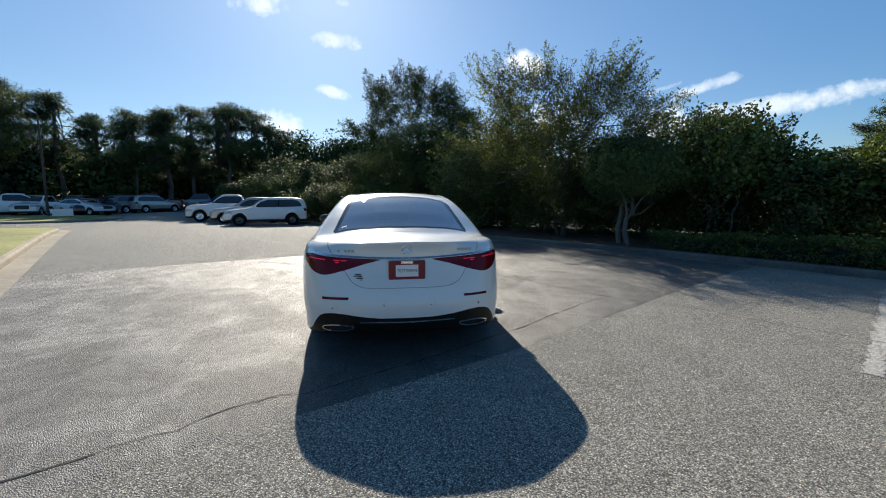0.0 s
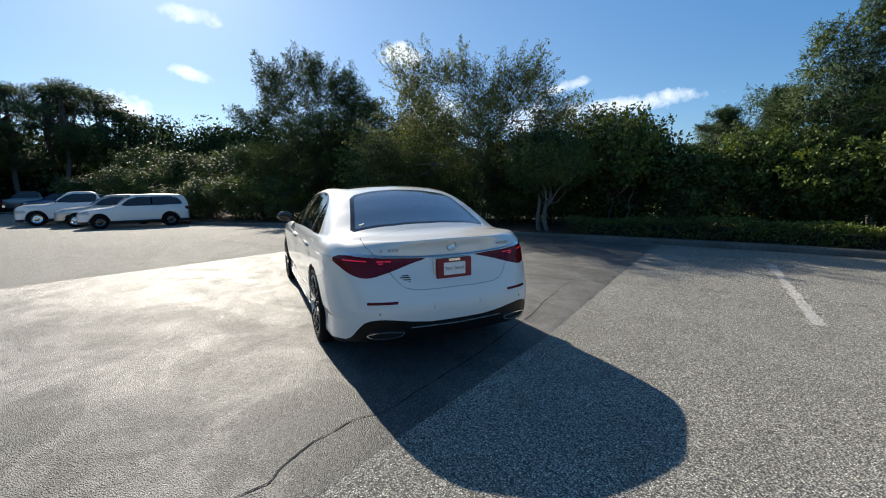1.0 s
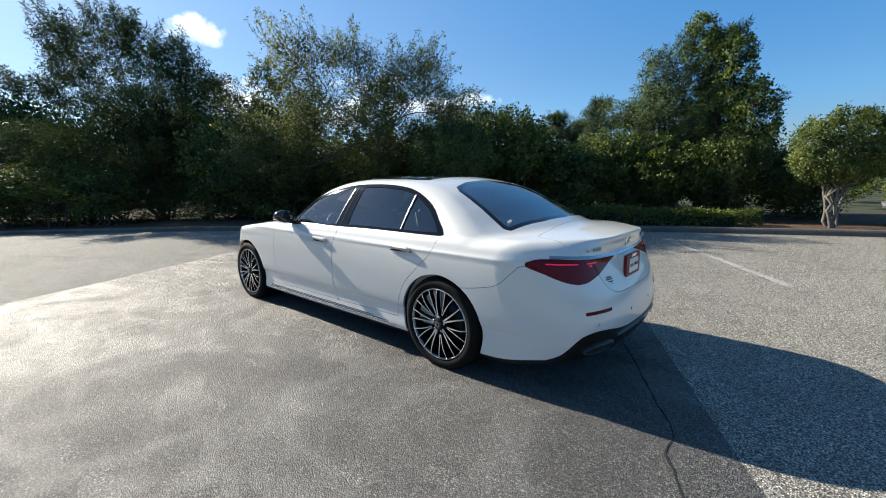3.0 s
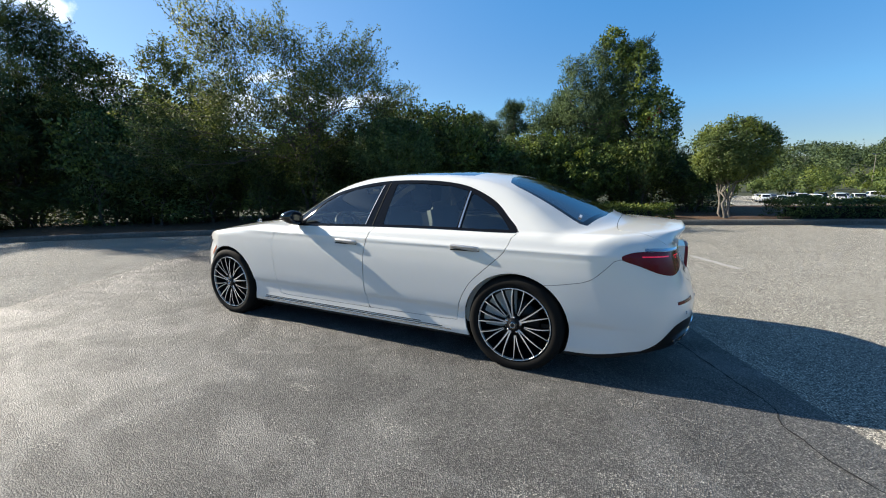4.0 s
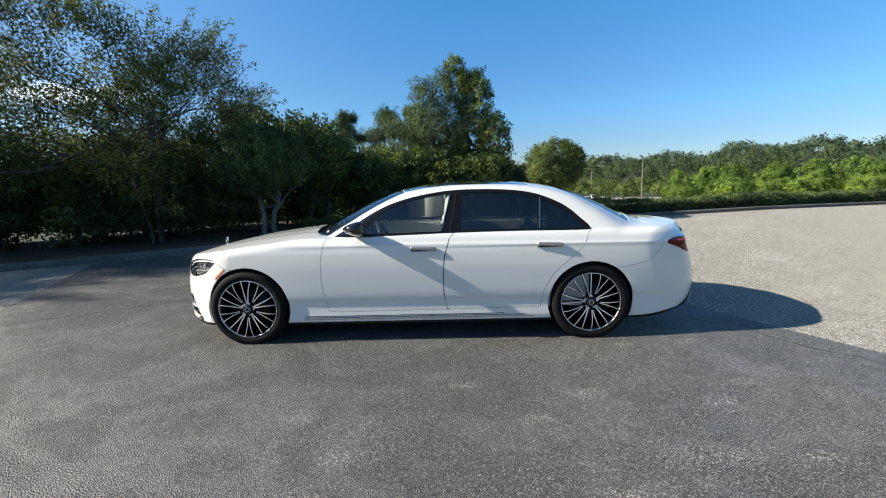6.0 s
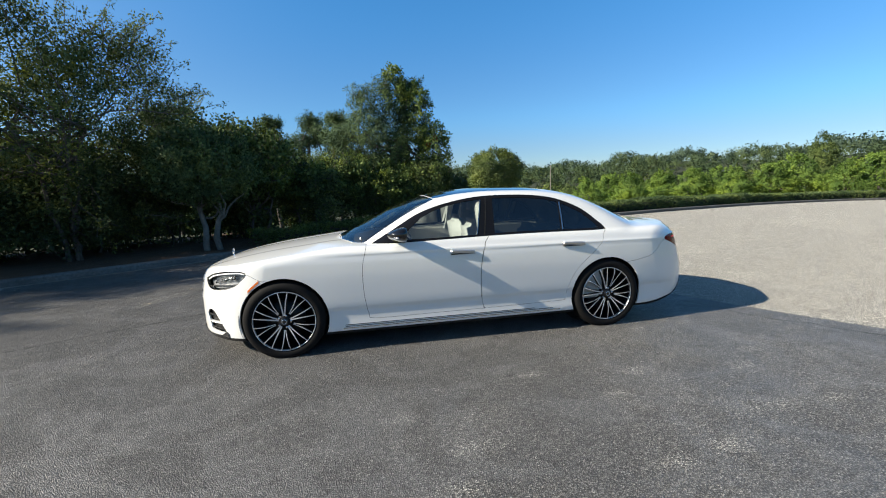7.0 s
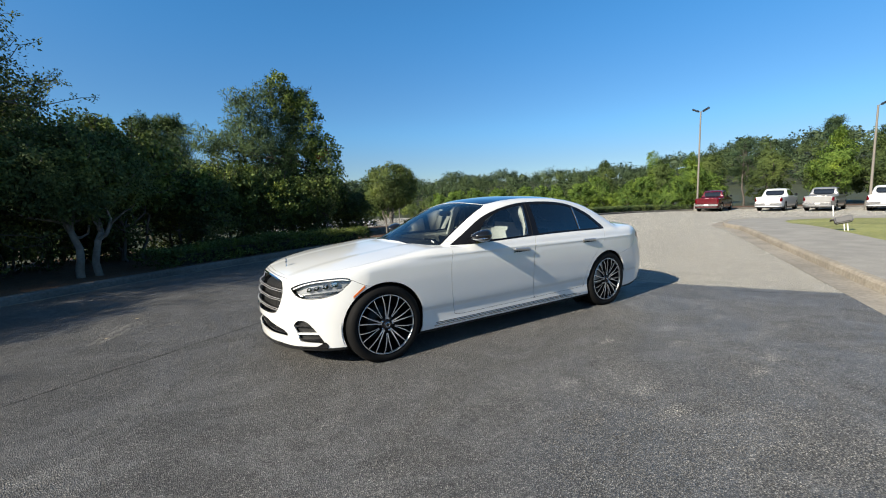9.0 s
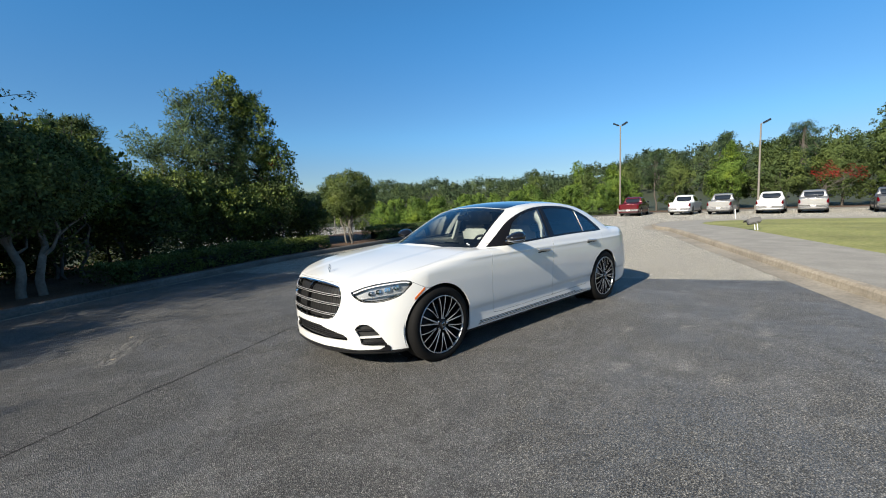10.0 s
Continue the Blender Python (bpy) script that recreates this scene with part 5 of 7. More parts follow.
# door handles, mirrors
for sg in (-1, 1):
    for y0, z0 in ((1.54, 0.893), (0.385, 0.906)):
        bm = bmesh.new()
        rings = []
        for y, up, down, out in ((0.122, 0.006, -0.004, 0.006), (0.108, 0.015, -0.013, 0.020), (0.0, 0.019, -0.017, 0.026), (-0.085, 0.019, -0.019, 0.026), (-0.112, 0.016, -0.019, 0.021), (-0.122, 0.006, -0.016, 0.006)):
            rings.append([bm.verts.new((sg * (0.955 + ox), y0 + y, z0 + 0.006 * y / 0.12 + oz)) for ox, oz in ((0.0, up), (out * 0.75, up), (out, up * 0.45), (out * 0.94, down * 0.45), (out * 0.45, down), (0.0, down))])
        for ra, rb in zip(rings[:-1], rings[1:]):
            for i in range(6):
                bm.faces.new((ra[i], ra[(i + 1) % 6], rb[(i + 1) % 6], rb[i]))
        bm.faces.new(rings[0])
        bm.faces.new(rings[-1])
        bmesh.ops.recalc_face_normals(bm, faces=bm.faces)
        handle = part("door_handle", bm, M_HANDLE, CAR, "bright flush door handle standing out")
        # solid black strip added in place of the shade below the handle
        part("handle_shade", box(min(sg * 0.948, sg * 0.9665), max(sg * 0.948, sg * 0.9665), y0 - 0.120, y0 + 0.116, z0 - 0.0245, z0 - 0.016), M_VOID, handle, "black strip for the shaded gap under the handle", bevel=0.002)
    bm = bmesh.new()
    bmesh.ops.create_uvsphere(bm, u_segments=28, v_segments=16, radius=1)
    for v in bm.verts:
        x, y, z = v.co
        y = y if y < 0 else y * 1.25
        v.co = Vector((sg * (1.005 + 0.105 * x), 2.13 + 0.10 * y * (1 + 0.15 * -sg * x * sg), 1.09 + 0.064 * z * (1 - 0.28 * y) + 0.01 * x))
        if v.co.y < 2.075:
            v.co.y = 2.075 - 0.12 * (2.075 - v.co.y)
    part("wing_mirror", bm, M_BLACK, CAR, "gloss black wing mirror with a bright strip", True)
    V, F = tube_arrays([(sg * 0.92, 2.21, 1.058), (sg * 1.0, 2.228, 1.062), (sg * 1.08, 2.195, 1.068), (sg * 1.112, 2.15, 1.075)], [0.006, 0.008, 0.008, 0.004], 8)
    hang("mirror_trim", mesh_from("mirror_trim", V, F, M_CHROME), CAR)
    bm = bmesh.new()
    add_box(bm, min(sg * 0.86, sg * 0.97), max(sg * 0.86, sg * 0.97), 2.10, 2.20, 1.018, 1.052)
    part("mirror_arm", bm, M_BLACK, CAR, bevel=0.01)

# rear: number board, badge ring, parking sensors, dealer sticker
yp = -1.095
board = part("number_board", box(-0.155, 0.155, yp - 0.012, yp + 0.01, 0.718, 0.882), M_PLATE, CAR, "dark red show plate with a white middle", bevel=0.006)
part("plate_middle", box(-0.095, 0.095, yp - 0.0165, yp - 0.0125, 0.748, 0.848), M_WHITE, board)
part("plate_recess", box(-0.17, 0.17, yp + 0.01, yp + 0.06, 0.713, 0.885), M_PAINT, CAR)
part("plate_lamp", box(-0.05, 0.05, yp - 0.014, yp + 0.02, 0.858, 0.879), M_SATIN, CAR)


def lettering(text, size, mat, parent, m, name="lettering"):
    c = bpy.data.curves.new(name, "FONT")
    c.body, c.size, c.align_x, c.align_y, c.extrude = text, size, "CENTER", "CENTER", 0.0008
    c.materials.append(mat)
    o = new(name, c)
    o.parent = parent
    o.matrix_basis = m
    return o


lettering("TEST DRIVE", 0.034, M_BLACKMATT, board, pose(0, yp - 0.0175, 0.798, 90, 0, 0))


def on_skin(x, z):
    """The rear face's place at a half width and height."""
    return float(TAIL(abs(x)) + TAIL_LEAN(z))


V, F = lathe([(0.036, 0.0), (0.040, -0.006), (0.045, 0.0)], 40)
hang("badge", mesh_from("badge", V, F, M_CHROME), CAR, "bright round badge", pose(0, on_skin(0, 0.97) - 0.006, 0.972, 0, 0, 90) @ pose(0, 0, 0, 0, -14, 0))
for a in (90, 210, 330):
    bm = box(-0.003, 0.003, -0.004, 0.0, 0.0, 0.04)
    part("badge_arm", bm, M_CHROME, CAR, m=pose(0, on_skin(0, 0.97) - 0.008, 0.972, -10, 0, 0) @ pose(0, 0, 0, 0, a - 90, 0))
for x0, n, w in ((-0.58, 5, 0.024), (0.45, 6, 0.017)):
    for k in range(n):
        if n == 5 and k == 1:
            continue
        x = x0 + k * w * 1.25
        yy = on_skin(x, 0.965) - 0.004
        part("badge_letter", box(x, x + w * 0.85, yy - 0.005, yy + 0.006, 0.952, 0.974), M_BADGE, CAR)
for x, z in ((-0.62, 0.50), (-0.2, 0.52), (0.2, 0.52), (0.62, 0.50)):
    V, F = lathe([(0.0, -0.002), (0.009, -0.002), (0.0115, 0.0), (0.0115, 0.006)], 20)
    hang("parking_sensor", mesh_from("parking_sensor", V, F, M_SATIN), CAR, m=pose(x, on_skin(x, z) - 0.001, z, 0, 0, 90 + (25 if x < -0.5 else -25 if x > 0.5 else 0)))
for k, (w, dz) in enumerate(((0.05, 0.036), (0.075, 0.022), (0.085, 0.004), (0.075, -0.012), (0.045, -0.024))):
    x = -0.41
    yy = on_skin(x, 0.735) + 0.012
    part("sticker_bar", box(x - w / 2, x + w / 2, -0.002, 0.0, dz - 0.004, dz + 0.004), M_BLACKMATT, CAR, m=pose(0, 0, 0) @ Matrix.Translation((x, on_skin(x, 0.735) - 0.004, 0.735)) @ pose(0, 0, 0, -12, 0, -10) @ Matrix.Translation((-x, 0, 0)))

def on_top(x, y, lift=0.0):
    return (x, y, float(top(np.array(x), np.array(y))) + lift)


for name_, x, y, w, h in (("window_sticker", -0.62, 2.50, 0.05, 0.012), ("window_sticker", -0.56, -0.385, 0.05, 0.02)):
    a_, b_, c_ = (Vector(on_top(x, y + q)) for q in (-0.05, 0.0, 0.05))
    slope = math.degrees(math.atan2(c_.z - a_.z, 0.1))
    e_, f_ = Vector(on_top(x - 0.05, y)), Vector(on_top(x + 0.05, y))
    roll_ = -math.degrees(math.atan2(f_.z - e_.z, 0.1))
    part(name_, box(-w / 2, w / 2, -h / 2, h / 2, 0.0, 0.0012), M_WHITE, CAR, "small white paper sticker", m=pose(b_.x, b_.y, b_.z + 0.004, slope, roll_, 0))

# bonnet star
V, F = lathe([(0.029, -0.003), (0.032, 0.0), (0.029, 0.003), (0.026, 0.0), (0.029, -0.003)], 28)
hang("bonnet_ornament", mesh_from("bonnet_ornament", V, F, M_CHROME), CAR, "upright bright ring on the bonnet", pose(0, 3.86, 0.905, 0, 0, 90))
V, F = tube_arrays([(0, 3.86, 0.85), (0, 3.86, 0.878)], [0.008, 0.004], 8)
hang("ornament_stem", mesh_from("ornament_stem", V, F, M_CHROME), CAR)
for a in (90, 210, 330):
    part("ornament_arm", box(-0.0022, 0.0022, -0.002, 0.002, 0.0, 0.028), M_CHROME, CAR, m=pose(0, 3.86, 0.905, 0, a - 90, 0))


# inside: seats, dashboard, wheel, trim
def cushion(w, d, h, r=0.05):
    bm = box(-w / 2, w / 2, -d / 2, d / 2, -h / 2, h / 2)
    bmesh.ops.bevel(bm, geom=list(bm.edges), offset=min(r, h * 0.45), segments=3, affect="EDGES", clamp_overlap=True)
    return bm


for x, y, lift in ((-0.40, 1.52, 0.52), (0.40, 1.52, 0.52), (-0.40, 0.55, 0.37), (0.40, 0.55, 0.37)):
    st = part("seat", cushion(0.52, 0.55, 0.2, 0.08), M_BEIGE, CAR, "beige leather seat", True, pose(x, y + 0.1, lift, 6, 0, 0))
    part("seat_back", cushion(0.52, 0.18, 0.66, 0.08), M_BEIGE, st, "", True, pose(0, -0.33, 0.36, -16, 0, 0))
    part("head_rest", cushion(0.28, 0.11, 0.2, 0.05), M_BEIGE, st, "", True, pose(0, -0.46, 0.80, -8, 0, 0))
part("dashboard", cushion(1.5, 0.5, 0.26, 0.1), M_DASH, CAR, "dark dashboard", True, pose(0, 2.42, 0.86, -6, 0, 0))
part("screen", box(-0.13, 0.13, -0.01, 0.01, -0.1, 0.1), M_BLACK, CAR, m=pose(0, 2.12, 0.92, -30, 0, 0), bevel=0.006)
part("instrument_screen", box(-0.15, 0.15, -0.01, 0.01, -0.06, 0.06), M_BLACK, CAR, m=pose(-0.4, 2.18, 1.0, -15, 0, 0), bevel=0.006)
part("console", cushion(0.28, 1.1, 0.3, 0.06), M_BEIGE, CAR, smooth=True, m=pose(0, 1.75, 0.55))
a = np.linspace(0, 2 * math.pi, 33)
V, F = tube_arrays([(0.185 * math.cos(q), 0, 0.185 * math.sin(q)) for q in a], [0.016] * 33, 8)
steer = hang("steering_wheel", mesh_from("steering_wheel", V, F, M_DASH), CAR, "dark steering wheel", pose(-0.4, 1.96, 0.92, -24, 0, 0))
part("steering_hub", cushion(0.17, 0.05, 0.11, 0.03), M_DASH, steer, smooth=True)
for sx in (-1, 1):
    part("steering_spoke", box(sx * 0.11 - 0.06, sx * 0.11 + 0.06, -0.012, 0.012, -0.018, 0.018), M_DASH, steer, bevel=0.005)
    part("door_card", box(sx * 0.86 - 0.03, sx * 0.86 + 0.03, 0.0, 2.4, 0.3, 0.985), M_BEIGE, CAR, bevel=0.02)
    V, F = tube_arrays([(sx * 0.60, 1.29, 1.40), (sx * 0.74, 1.31, 1.2), (sx * 0.82, 1.34, 0.95)], [0.035, 0.04, 0.045], 8)
    hang("pillar_trim", mesh_from("pillar_trim", V, F, M_BEIGE), CAR)
part("cabin_floor", box(-0.8, 0.8, -0.26, 2.6, 0.28, 0.34), M_DASH, CAR)
part("parcel_shelf", box(-0.6, 0.6, -0.62, 0.1, 0.99, 1.03), M_BEIGE, CAR, bevel=0.01)
part("headliner", box(-0.4, 0.4, 0.55, 1.6, 1.365, 1.38), M_BEIGE, CAR, bevel=0.005)
part("inside_mirror", cushion(0.24, 0.03, 0.065, 0.012), M_BLACK, CAR, m=pose(0, 1.93, 1.30, 15, 0, 0))
part("bulkhead", box(-0.8, 0.8, 2.62, 2.68, 0.3, 0.94), M_VOID, CAR)
part("boot_bulkhead", box(-0.75, 0.75, -0.3, -0.26, 0.3, 1.0), M_VOID, CAR)


# ---- trees, hedges, woods ----
def leaves(rng, centres, spread, count, size, aspect=1.8, radial=0.0, droop=0.0):
    """Single leaves scattered round centres: folded diamonds with an uneven tilt."""
    n = len(centres) * count
    c = np.repeat(np.asarray(centres, dtype=float), count, axis=0)
    s = np.repeat(np.broadcast_to(np.asarray(spread, dtype=float), (len(centres),)), count)
    off = rng.normal(size=(n, 3))
    off /= np.linalg.norm(off, axis=1)[:, None]
    off *= (rng.random(n) ** 0.45)[:, None] * s[:, None]
    P = c + off
    d = rng.normal(size=(n, 3))
    d = d / np.linalg.norm(d, axis=1)[:, None] + radial * off / (s[:, None] + 1e-6)
    d[:, 2] -= droop
    d /= np.linalg.norm(d, axis=1)[:, None]
    w = np.cross(d, rng.normal(size=(n, 3)))
    w /= np.linalg.norm(w, axis=1)[:, None] + 1e-9
    u = np.cross(w, d)
    L = (size * (0.6 + 0.8 * rng.random(n)))[:, None]
    W = L / aspect
    V = np.stack([P, P + d * L * 0.45 + w * W * 0.5 + u * L * 0.06, P + d * L, P + d * L * 0.45 - w * W * 0.5 + u * L * 0.06], 1).reshape(-1, 3)
    q = np.arange(n)[:, None] * 4
    F = np.concatenate([np.hstack([q, q + 1, q + 2]), np.hstack([q, q + 2, q + 3])])
    return V, F


def domed(V, F, middle, amount=0.65):
    """Turns the leaves' faces outwards and bends their normals away from the middle of the crown, so that it shades as a round mass."""
    out = V - middle
    out /= np.linalg.norm(out, axis=1)[:, None] + 1e-6
    g = np.cross(V[F[:, 1]] - V[F[:, 0]], V[F[:, 2]] - V[F[:, 0]])
    g /= np.linalg.norm(g, axis=1)[:, None] + 1e-12
    flip = (g * out[F[:, 0]]).sum(1) < 0
    F = F.copy()
    F[flip] = F[flip][:, ::-1]
    g[flip] *= -1
    N = np.zeros_like(V)
    for q in range(3):
        np.add.at(N, F[:, q], g)
    N /= np.linalg.norm(N, axis=1)[:, None] + 1e-9
    N = N * (1 - amount) + out * amount
    return F, N / (np.linalg.norm(N, axis=1)[:, None] + 1e-9)


def in_lobes(rng, lobes, n, shell=0.55):
    """Clump centres in ellipsoids (centre, radii), thicker towards the outside."""
    vol = np.array([np.prod(r) for _, r in lobes]) ** 0.75
    pick = rng.choice(len(lobes), n, p=vol / vol.sum())
    d = rng.normal(size=(n, 3))
    d /= np.linalg.norm(d, axis=1)[:, None]
    d *= (shell + (1 - shell) * rng.random(n) ** 0.7)[:, None]
    C = np.array([c for c, _ in lobes])[pick]
    R = np.array([r for _, r in lobes])[pick]
    return C + d * R


def branch(rng, a, b, r0, r1, bend=0.12, sides=6, k=6, knots=0.03):
    a, b = np.asarray(a, dtype=float), np.asarray(b, dtype=float)
    t = np.linspace(0, 1, k)[:, None]
    L = np.linalg.norm(b - a)
    P = a + (b - a) * t + np.sin(t * math.pi) * rng.normal(size=3) * L * bend + np.vstack([np.zeros(3), rng.normal(size=(k - 2, 3)) * L * knots, np.zeros(3)])
    P[:, 2] -= np.sin(t[:, 0] * math.pi) * L * 0.05
    return tube_arrays(P, r0 + (r1 - r0) * t[:, 0] ** 0.8, sides)


def tree(name, label, at, lobes, clumps, per, spread, size, leaf_mat, bark, trunks=1, radius=0.14, seed=1, aspect=1.8, fork=0.35, limbs=14, droop=0.1, shell=0.55, group="", radial=0.3, lean=0.35, category="tree", extra=(), sprays=0, spray_len=1.0, spray_leaf=None, rising=0.6, bend=0.06, spray_mat=None):
    """A plant: forked tapered trunks, limbs into the crown, a crown of leaf clumps. Lobes are given from the foot.
    extra: further crowns (name, clumps, leaves in each, spread, size, material, aspect, lobes).
    sprays: thin leafy shoots that stand out of the crown and break its outline."""
    rng = np.random.default_rng(seed)
    T = thing(name, label, category, group, pose(*at))
    lobes = [(np.array(c, dtype=float), np.array(r, dtype=float)) for c, r in lobes]
    C = in_lobes(rng, lobes, clumps, shell)
    C[:, 2] = np.maximum(C[:, 2], 0.12)
    zc = np.mean([c[2] for c, _ in lobes])
    shoots = []
    for q in range(trunks):
        an = q * 2 * math.pi / max(trunks, 1) + rng.random()
        foot = np.array([math.cos(an), math.sin(an), 0]) * (0.12 * (trunks > 1)) + np.array([0, 0, -0.1])
        up = np.array([math.cos(an) * lean * (trunks > 1), math.sin(an) * lean * (trunks > 1), zc * fork * 1.6]) + rng.normal(size=3) * [0.08, 0.08, 0]
        stem = branch(rng, foot, up, radius, radius * 0.62, 0.05 if trunks > 1 else 0.015, 8, 7, 0.03 if trunks > 1 else 0.006)
        wood = [stem]
        axis = stem[0].reshape(7, 8, 3).mean(1)
        for _ in range(max(2, limbs // trunks)):
            e = C[rng.integers(len(C))]
            s = axis[rng.integers(4, 7)]
            wood.append(branch(rng, s, e, radius * 0.45, 0.010, bend, 5, 6))
        V, F = join_arrays(wood)
        hang("trunk", mesh_from("trunk", V, F, bark), T)
    tip, tip_r = [], []
    if sprays:
        mid_ = np.array([c for c, _ in lobes]).mean(0)
        reach = np.abs(C - mid_).max(0) + 1e-6
        out = (C - mid_) / reach
        order = np.argsort(-(np.linalg.norm(out, axis=1) + 0.35 * out[:, 2] + 0.15 * rng.random(len(C))))[:sprays * 2]
        for e in C[rng.choice(order, min(sprays, len(order)), replace=False)]:
            d = (e - mid_) / reach
            d = d / (np.linalg.norm(d) + 1e-6) + np.array([0, 0, rising]) + rng.normal(size=3) * 0.35
            L_ = spray_len * (0.5 + 0.8 * rng.random())
            b_ = e + d / np.linalg.norm(d) * L_
            shoots.append(branch(rng, e, b_, 0.012, 0.004, 0.08, 4, 5))
            for q in np.linspace(0.1, 1.0, max(4, int(L_ / 0.14))):
                tip.append(e + (b_ - e) * q + rng.normal(size=3) * 0.03)
                tip_r.append(0.16 * (1.15 - q) + 0.05)
    if shoots:
        V, F = join_arrays(shoots)
        tagged(hang("brushwood", mesh_from("brushwood", V, F, bark), T), kind="stuff")
    V, F = leaves(rng, C, spread * (0.6 + 0.8 * rng.random(len(C))), per, size, aspect, radial, droop)
    if tip:
        V2, F2 = leaves(rng, np.array(tip), np.array(tip_r), 12, spray_leaf or size, aspect, 0.8, droop)
        if spray_mat:
            F2, N2 = domed(V2, F2, np.mean([c for c, _ in lobes], axis=0) - [0, 0, 0.3], 0.35)
            hang("leafy_sprays", mesh_from("leafy_sprays", V2, F2, spray_mat, N2), T, "feathery outer shoots, sunlight put into their paler colour")
        else:
            V, F = np.vstack([V, V2]), np.vstack([F, F2 + len(V)])
    F, N = domed(V, F, np.mean([c for c, _ in lobes], axis=0) - [0, 0, 0.3], 0.45)
    hang("crown", mesh_from("crown", V, F, leaf_mat, N), T)
    for nm, n2, per2, sp2, sz2, mat2, as2, lob2 in extra:
        C2 = in_lobes(rng, [(np.array(c, dtype=float), np.array(r, dtype=float)) for c, r in lob2], n2, 0.7)
        C2[:, 2] = np.maximum(C2[:, 2], 0.12)
        V, F = leaves(rng, C2, sp2 * (0.6 + 0.8 * rng.random(n2)), per2, sz2, as2, 0.3, 0.1)
        hang(nm, mesh_from(nm, V, F, mat2, smooth=False), T)
    return T


# the planting behind the kerb, from the far end to the near
PINE = [((-0.9, 0, 8.1), (1.1, 1.0, 0.9)), ((-1.9, 0.3, 7.4), (0.9, 1.0, 1.0)), ((-2.7, 0.2, 7.6), (0.7, 0.8, 0.8)), ((-2.6, 0.2, 6.6), (0.9, 0.9, 0.8)), ((0.2, 0, 8.0), (1.0, 1.0, 0.8)), ((1.3, -0.2, 7.4), (0.9, 1.0, 0.9)), ((0.1, 0, 6.4), (2.0, 1.8, 1.2)), ((2.1, -0.2, 6.2), (0.9, 1.0, 1.0)), ((-2.4, 0.4, 5.7), (1.2, 1.2, 0.8)),
        ((-3.6, 0.5, 5.6), (0.9, 1.0, 0.5)), ((-0.4, 0, 4.8), (2.6, 2.2, 1.3)), ((1.6, -0.2, 4.5), (1.5, 1.4, 1.3)), ((-0.8, -0.3, 3.0), (3.2, 2.2, 1.4)), ((-3.2, 0.3, 3.6), (1.6, 1.5, 1.0)), ((1.5, -0.3, 2.8), (1.6, 1.5, 1.1))]
tree("pine_tree", "bushy dark pine with a forked pale trunk", (2.75, 21.1, -0.25), PINE,
     1900, 34, 0.22, 0.19, L_PINE, M_PALEBARK, 3, 0.10, 11, 6.0, 0.3, 34, -0.1, 0.4, radial=1.3, sprays=170, spray_len=0.8, spray_leaf=0.2, rising=0.8)
OAK = [((0.2, 0.2, 1.5), (2.1, 1.8, 1.2)), ((0.8, -0.6, 1.2), (1.6, 1.4, 0.9)), ((0.1, 0.3, 3.0), (2.0, 1.8, 1.5)), ((-2.9, 2.6, 2.6), (1.0, 1.0, 0.8)), ((-1.9, 1.6, 5.5), (0.9, 0.8, 1.0)), ((-1.5, 1.2, 3.8), (1.2, 1.2, 1.2)), ((-0.7, 0.6, 5.2), (1.0, 0.9, 1.0)), ((0.3, -0.2, 4.9), (0.8, 0.8, 0.8)), ((1.2, -1.0, 4.7), (0.9, 0.9, 0.9)), ((1.8, -1.5, 3.7), (1.0, 1.0, 0.8)), ((0.2, 0, 4.1), (1.5, 1.3, 1.0)), ((-2.2, 2.2, 2.4), (1.5, 1.4, 1.3)), ((1.2, -0.8, 2.4), (1.4, 1.3, 1.1))]
tree("willow_oak", "tall feathery oak with loose sunlit sprays", (6.3, 9.2, 0.1), OAK,
     1500, 54, 0.29, 0.074, L_OAK, M_BARK, 4, 0.055, 12, 2.2, 0.55, 70, 0.25, 0.25, lean=0.7, radial=0.5, sprays=330, spray_len=0.9, spray_leaf=0.068, rising=0.6, bend=0.04, spray_mat=L_OAKSUNLIT)
tree("wild_cherry", "loose tall tree with hanging long leaves", (6.3, 18.4, 0.0), [((0, 0, 4.0), (2.0, 1.8, 1.6)), ((-1.1, 0.3, 5.6), (1.2, 1.2, 0.8)), ((1.1, -0.2, 6.2), (1.1, 1.2, 1.0)), ((2.4, -0.4, 5.0), (1.1, 1.1, 1.0)), ((-2.3, 0.2, 4.4), (1.1, 1.1, 0.8)), ((0, 0, 2.2), (2.2, 2.0, 1.5))],
     470, 50, 0.30, 0.13, L_OAK, M_BARK, 3, 0.06, 17, 2.8, 0.5, 40, 0.5, 0.3, lean=0.5, radial=0.4, sprays=90, spray_len=0.8, rising=0.3, bend=0.04)
EVER = tree("evergreen_tree", "dense dark clipped evergreen with forked pale trunks", (6.85, 6.4, 0.1), [((0.1, -0.15, 2.1), (1.25, 1.25, 0.95)), ((0.1, -0.3, 1.9), (1.3, 1.3, 0.55))],
     760, 56, 0.17, 0.065, L_DARK, M_PALEBARK, 2, 0.085, 13, 1.9, 0.42, 14, 0.1, 0.72, lean=0.30, sprays=60, spray_len=0.18, rising=0.3)
EVER.matrix_basis = pose(6.85, 6.4, 0.1, 0, 0, 75)
tree("round_tree", "round clipped tree with pale forked trunks", (10.95, -2.6, 0.1), [((0, 0, 1.98), (1.06, 1.06, 0.82)), ((0, 0, 1.65), (0.95, 0.95, 0.55))],
     700, 44, 0.15, 0.06, L_ROUND, M_PALEBARK, 4, 0.045, 14, 1.9, 0.34, 22, 0.1, 0.74, lean=0.28, sprays=70, spray_len=0.12, rising=0.3)
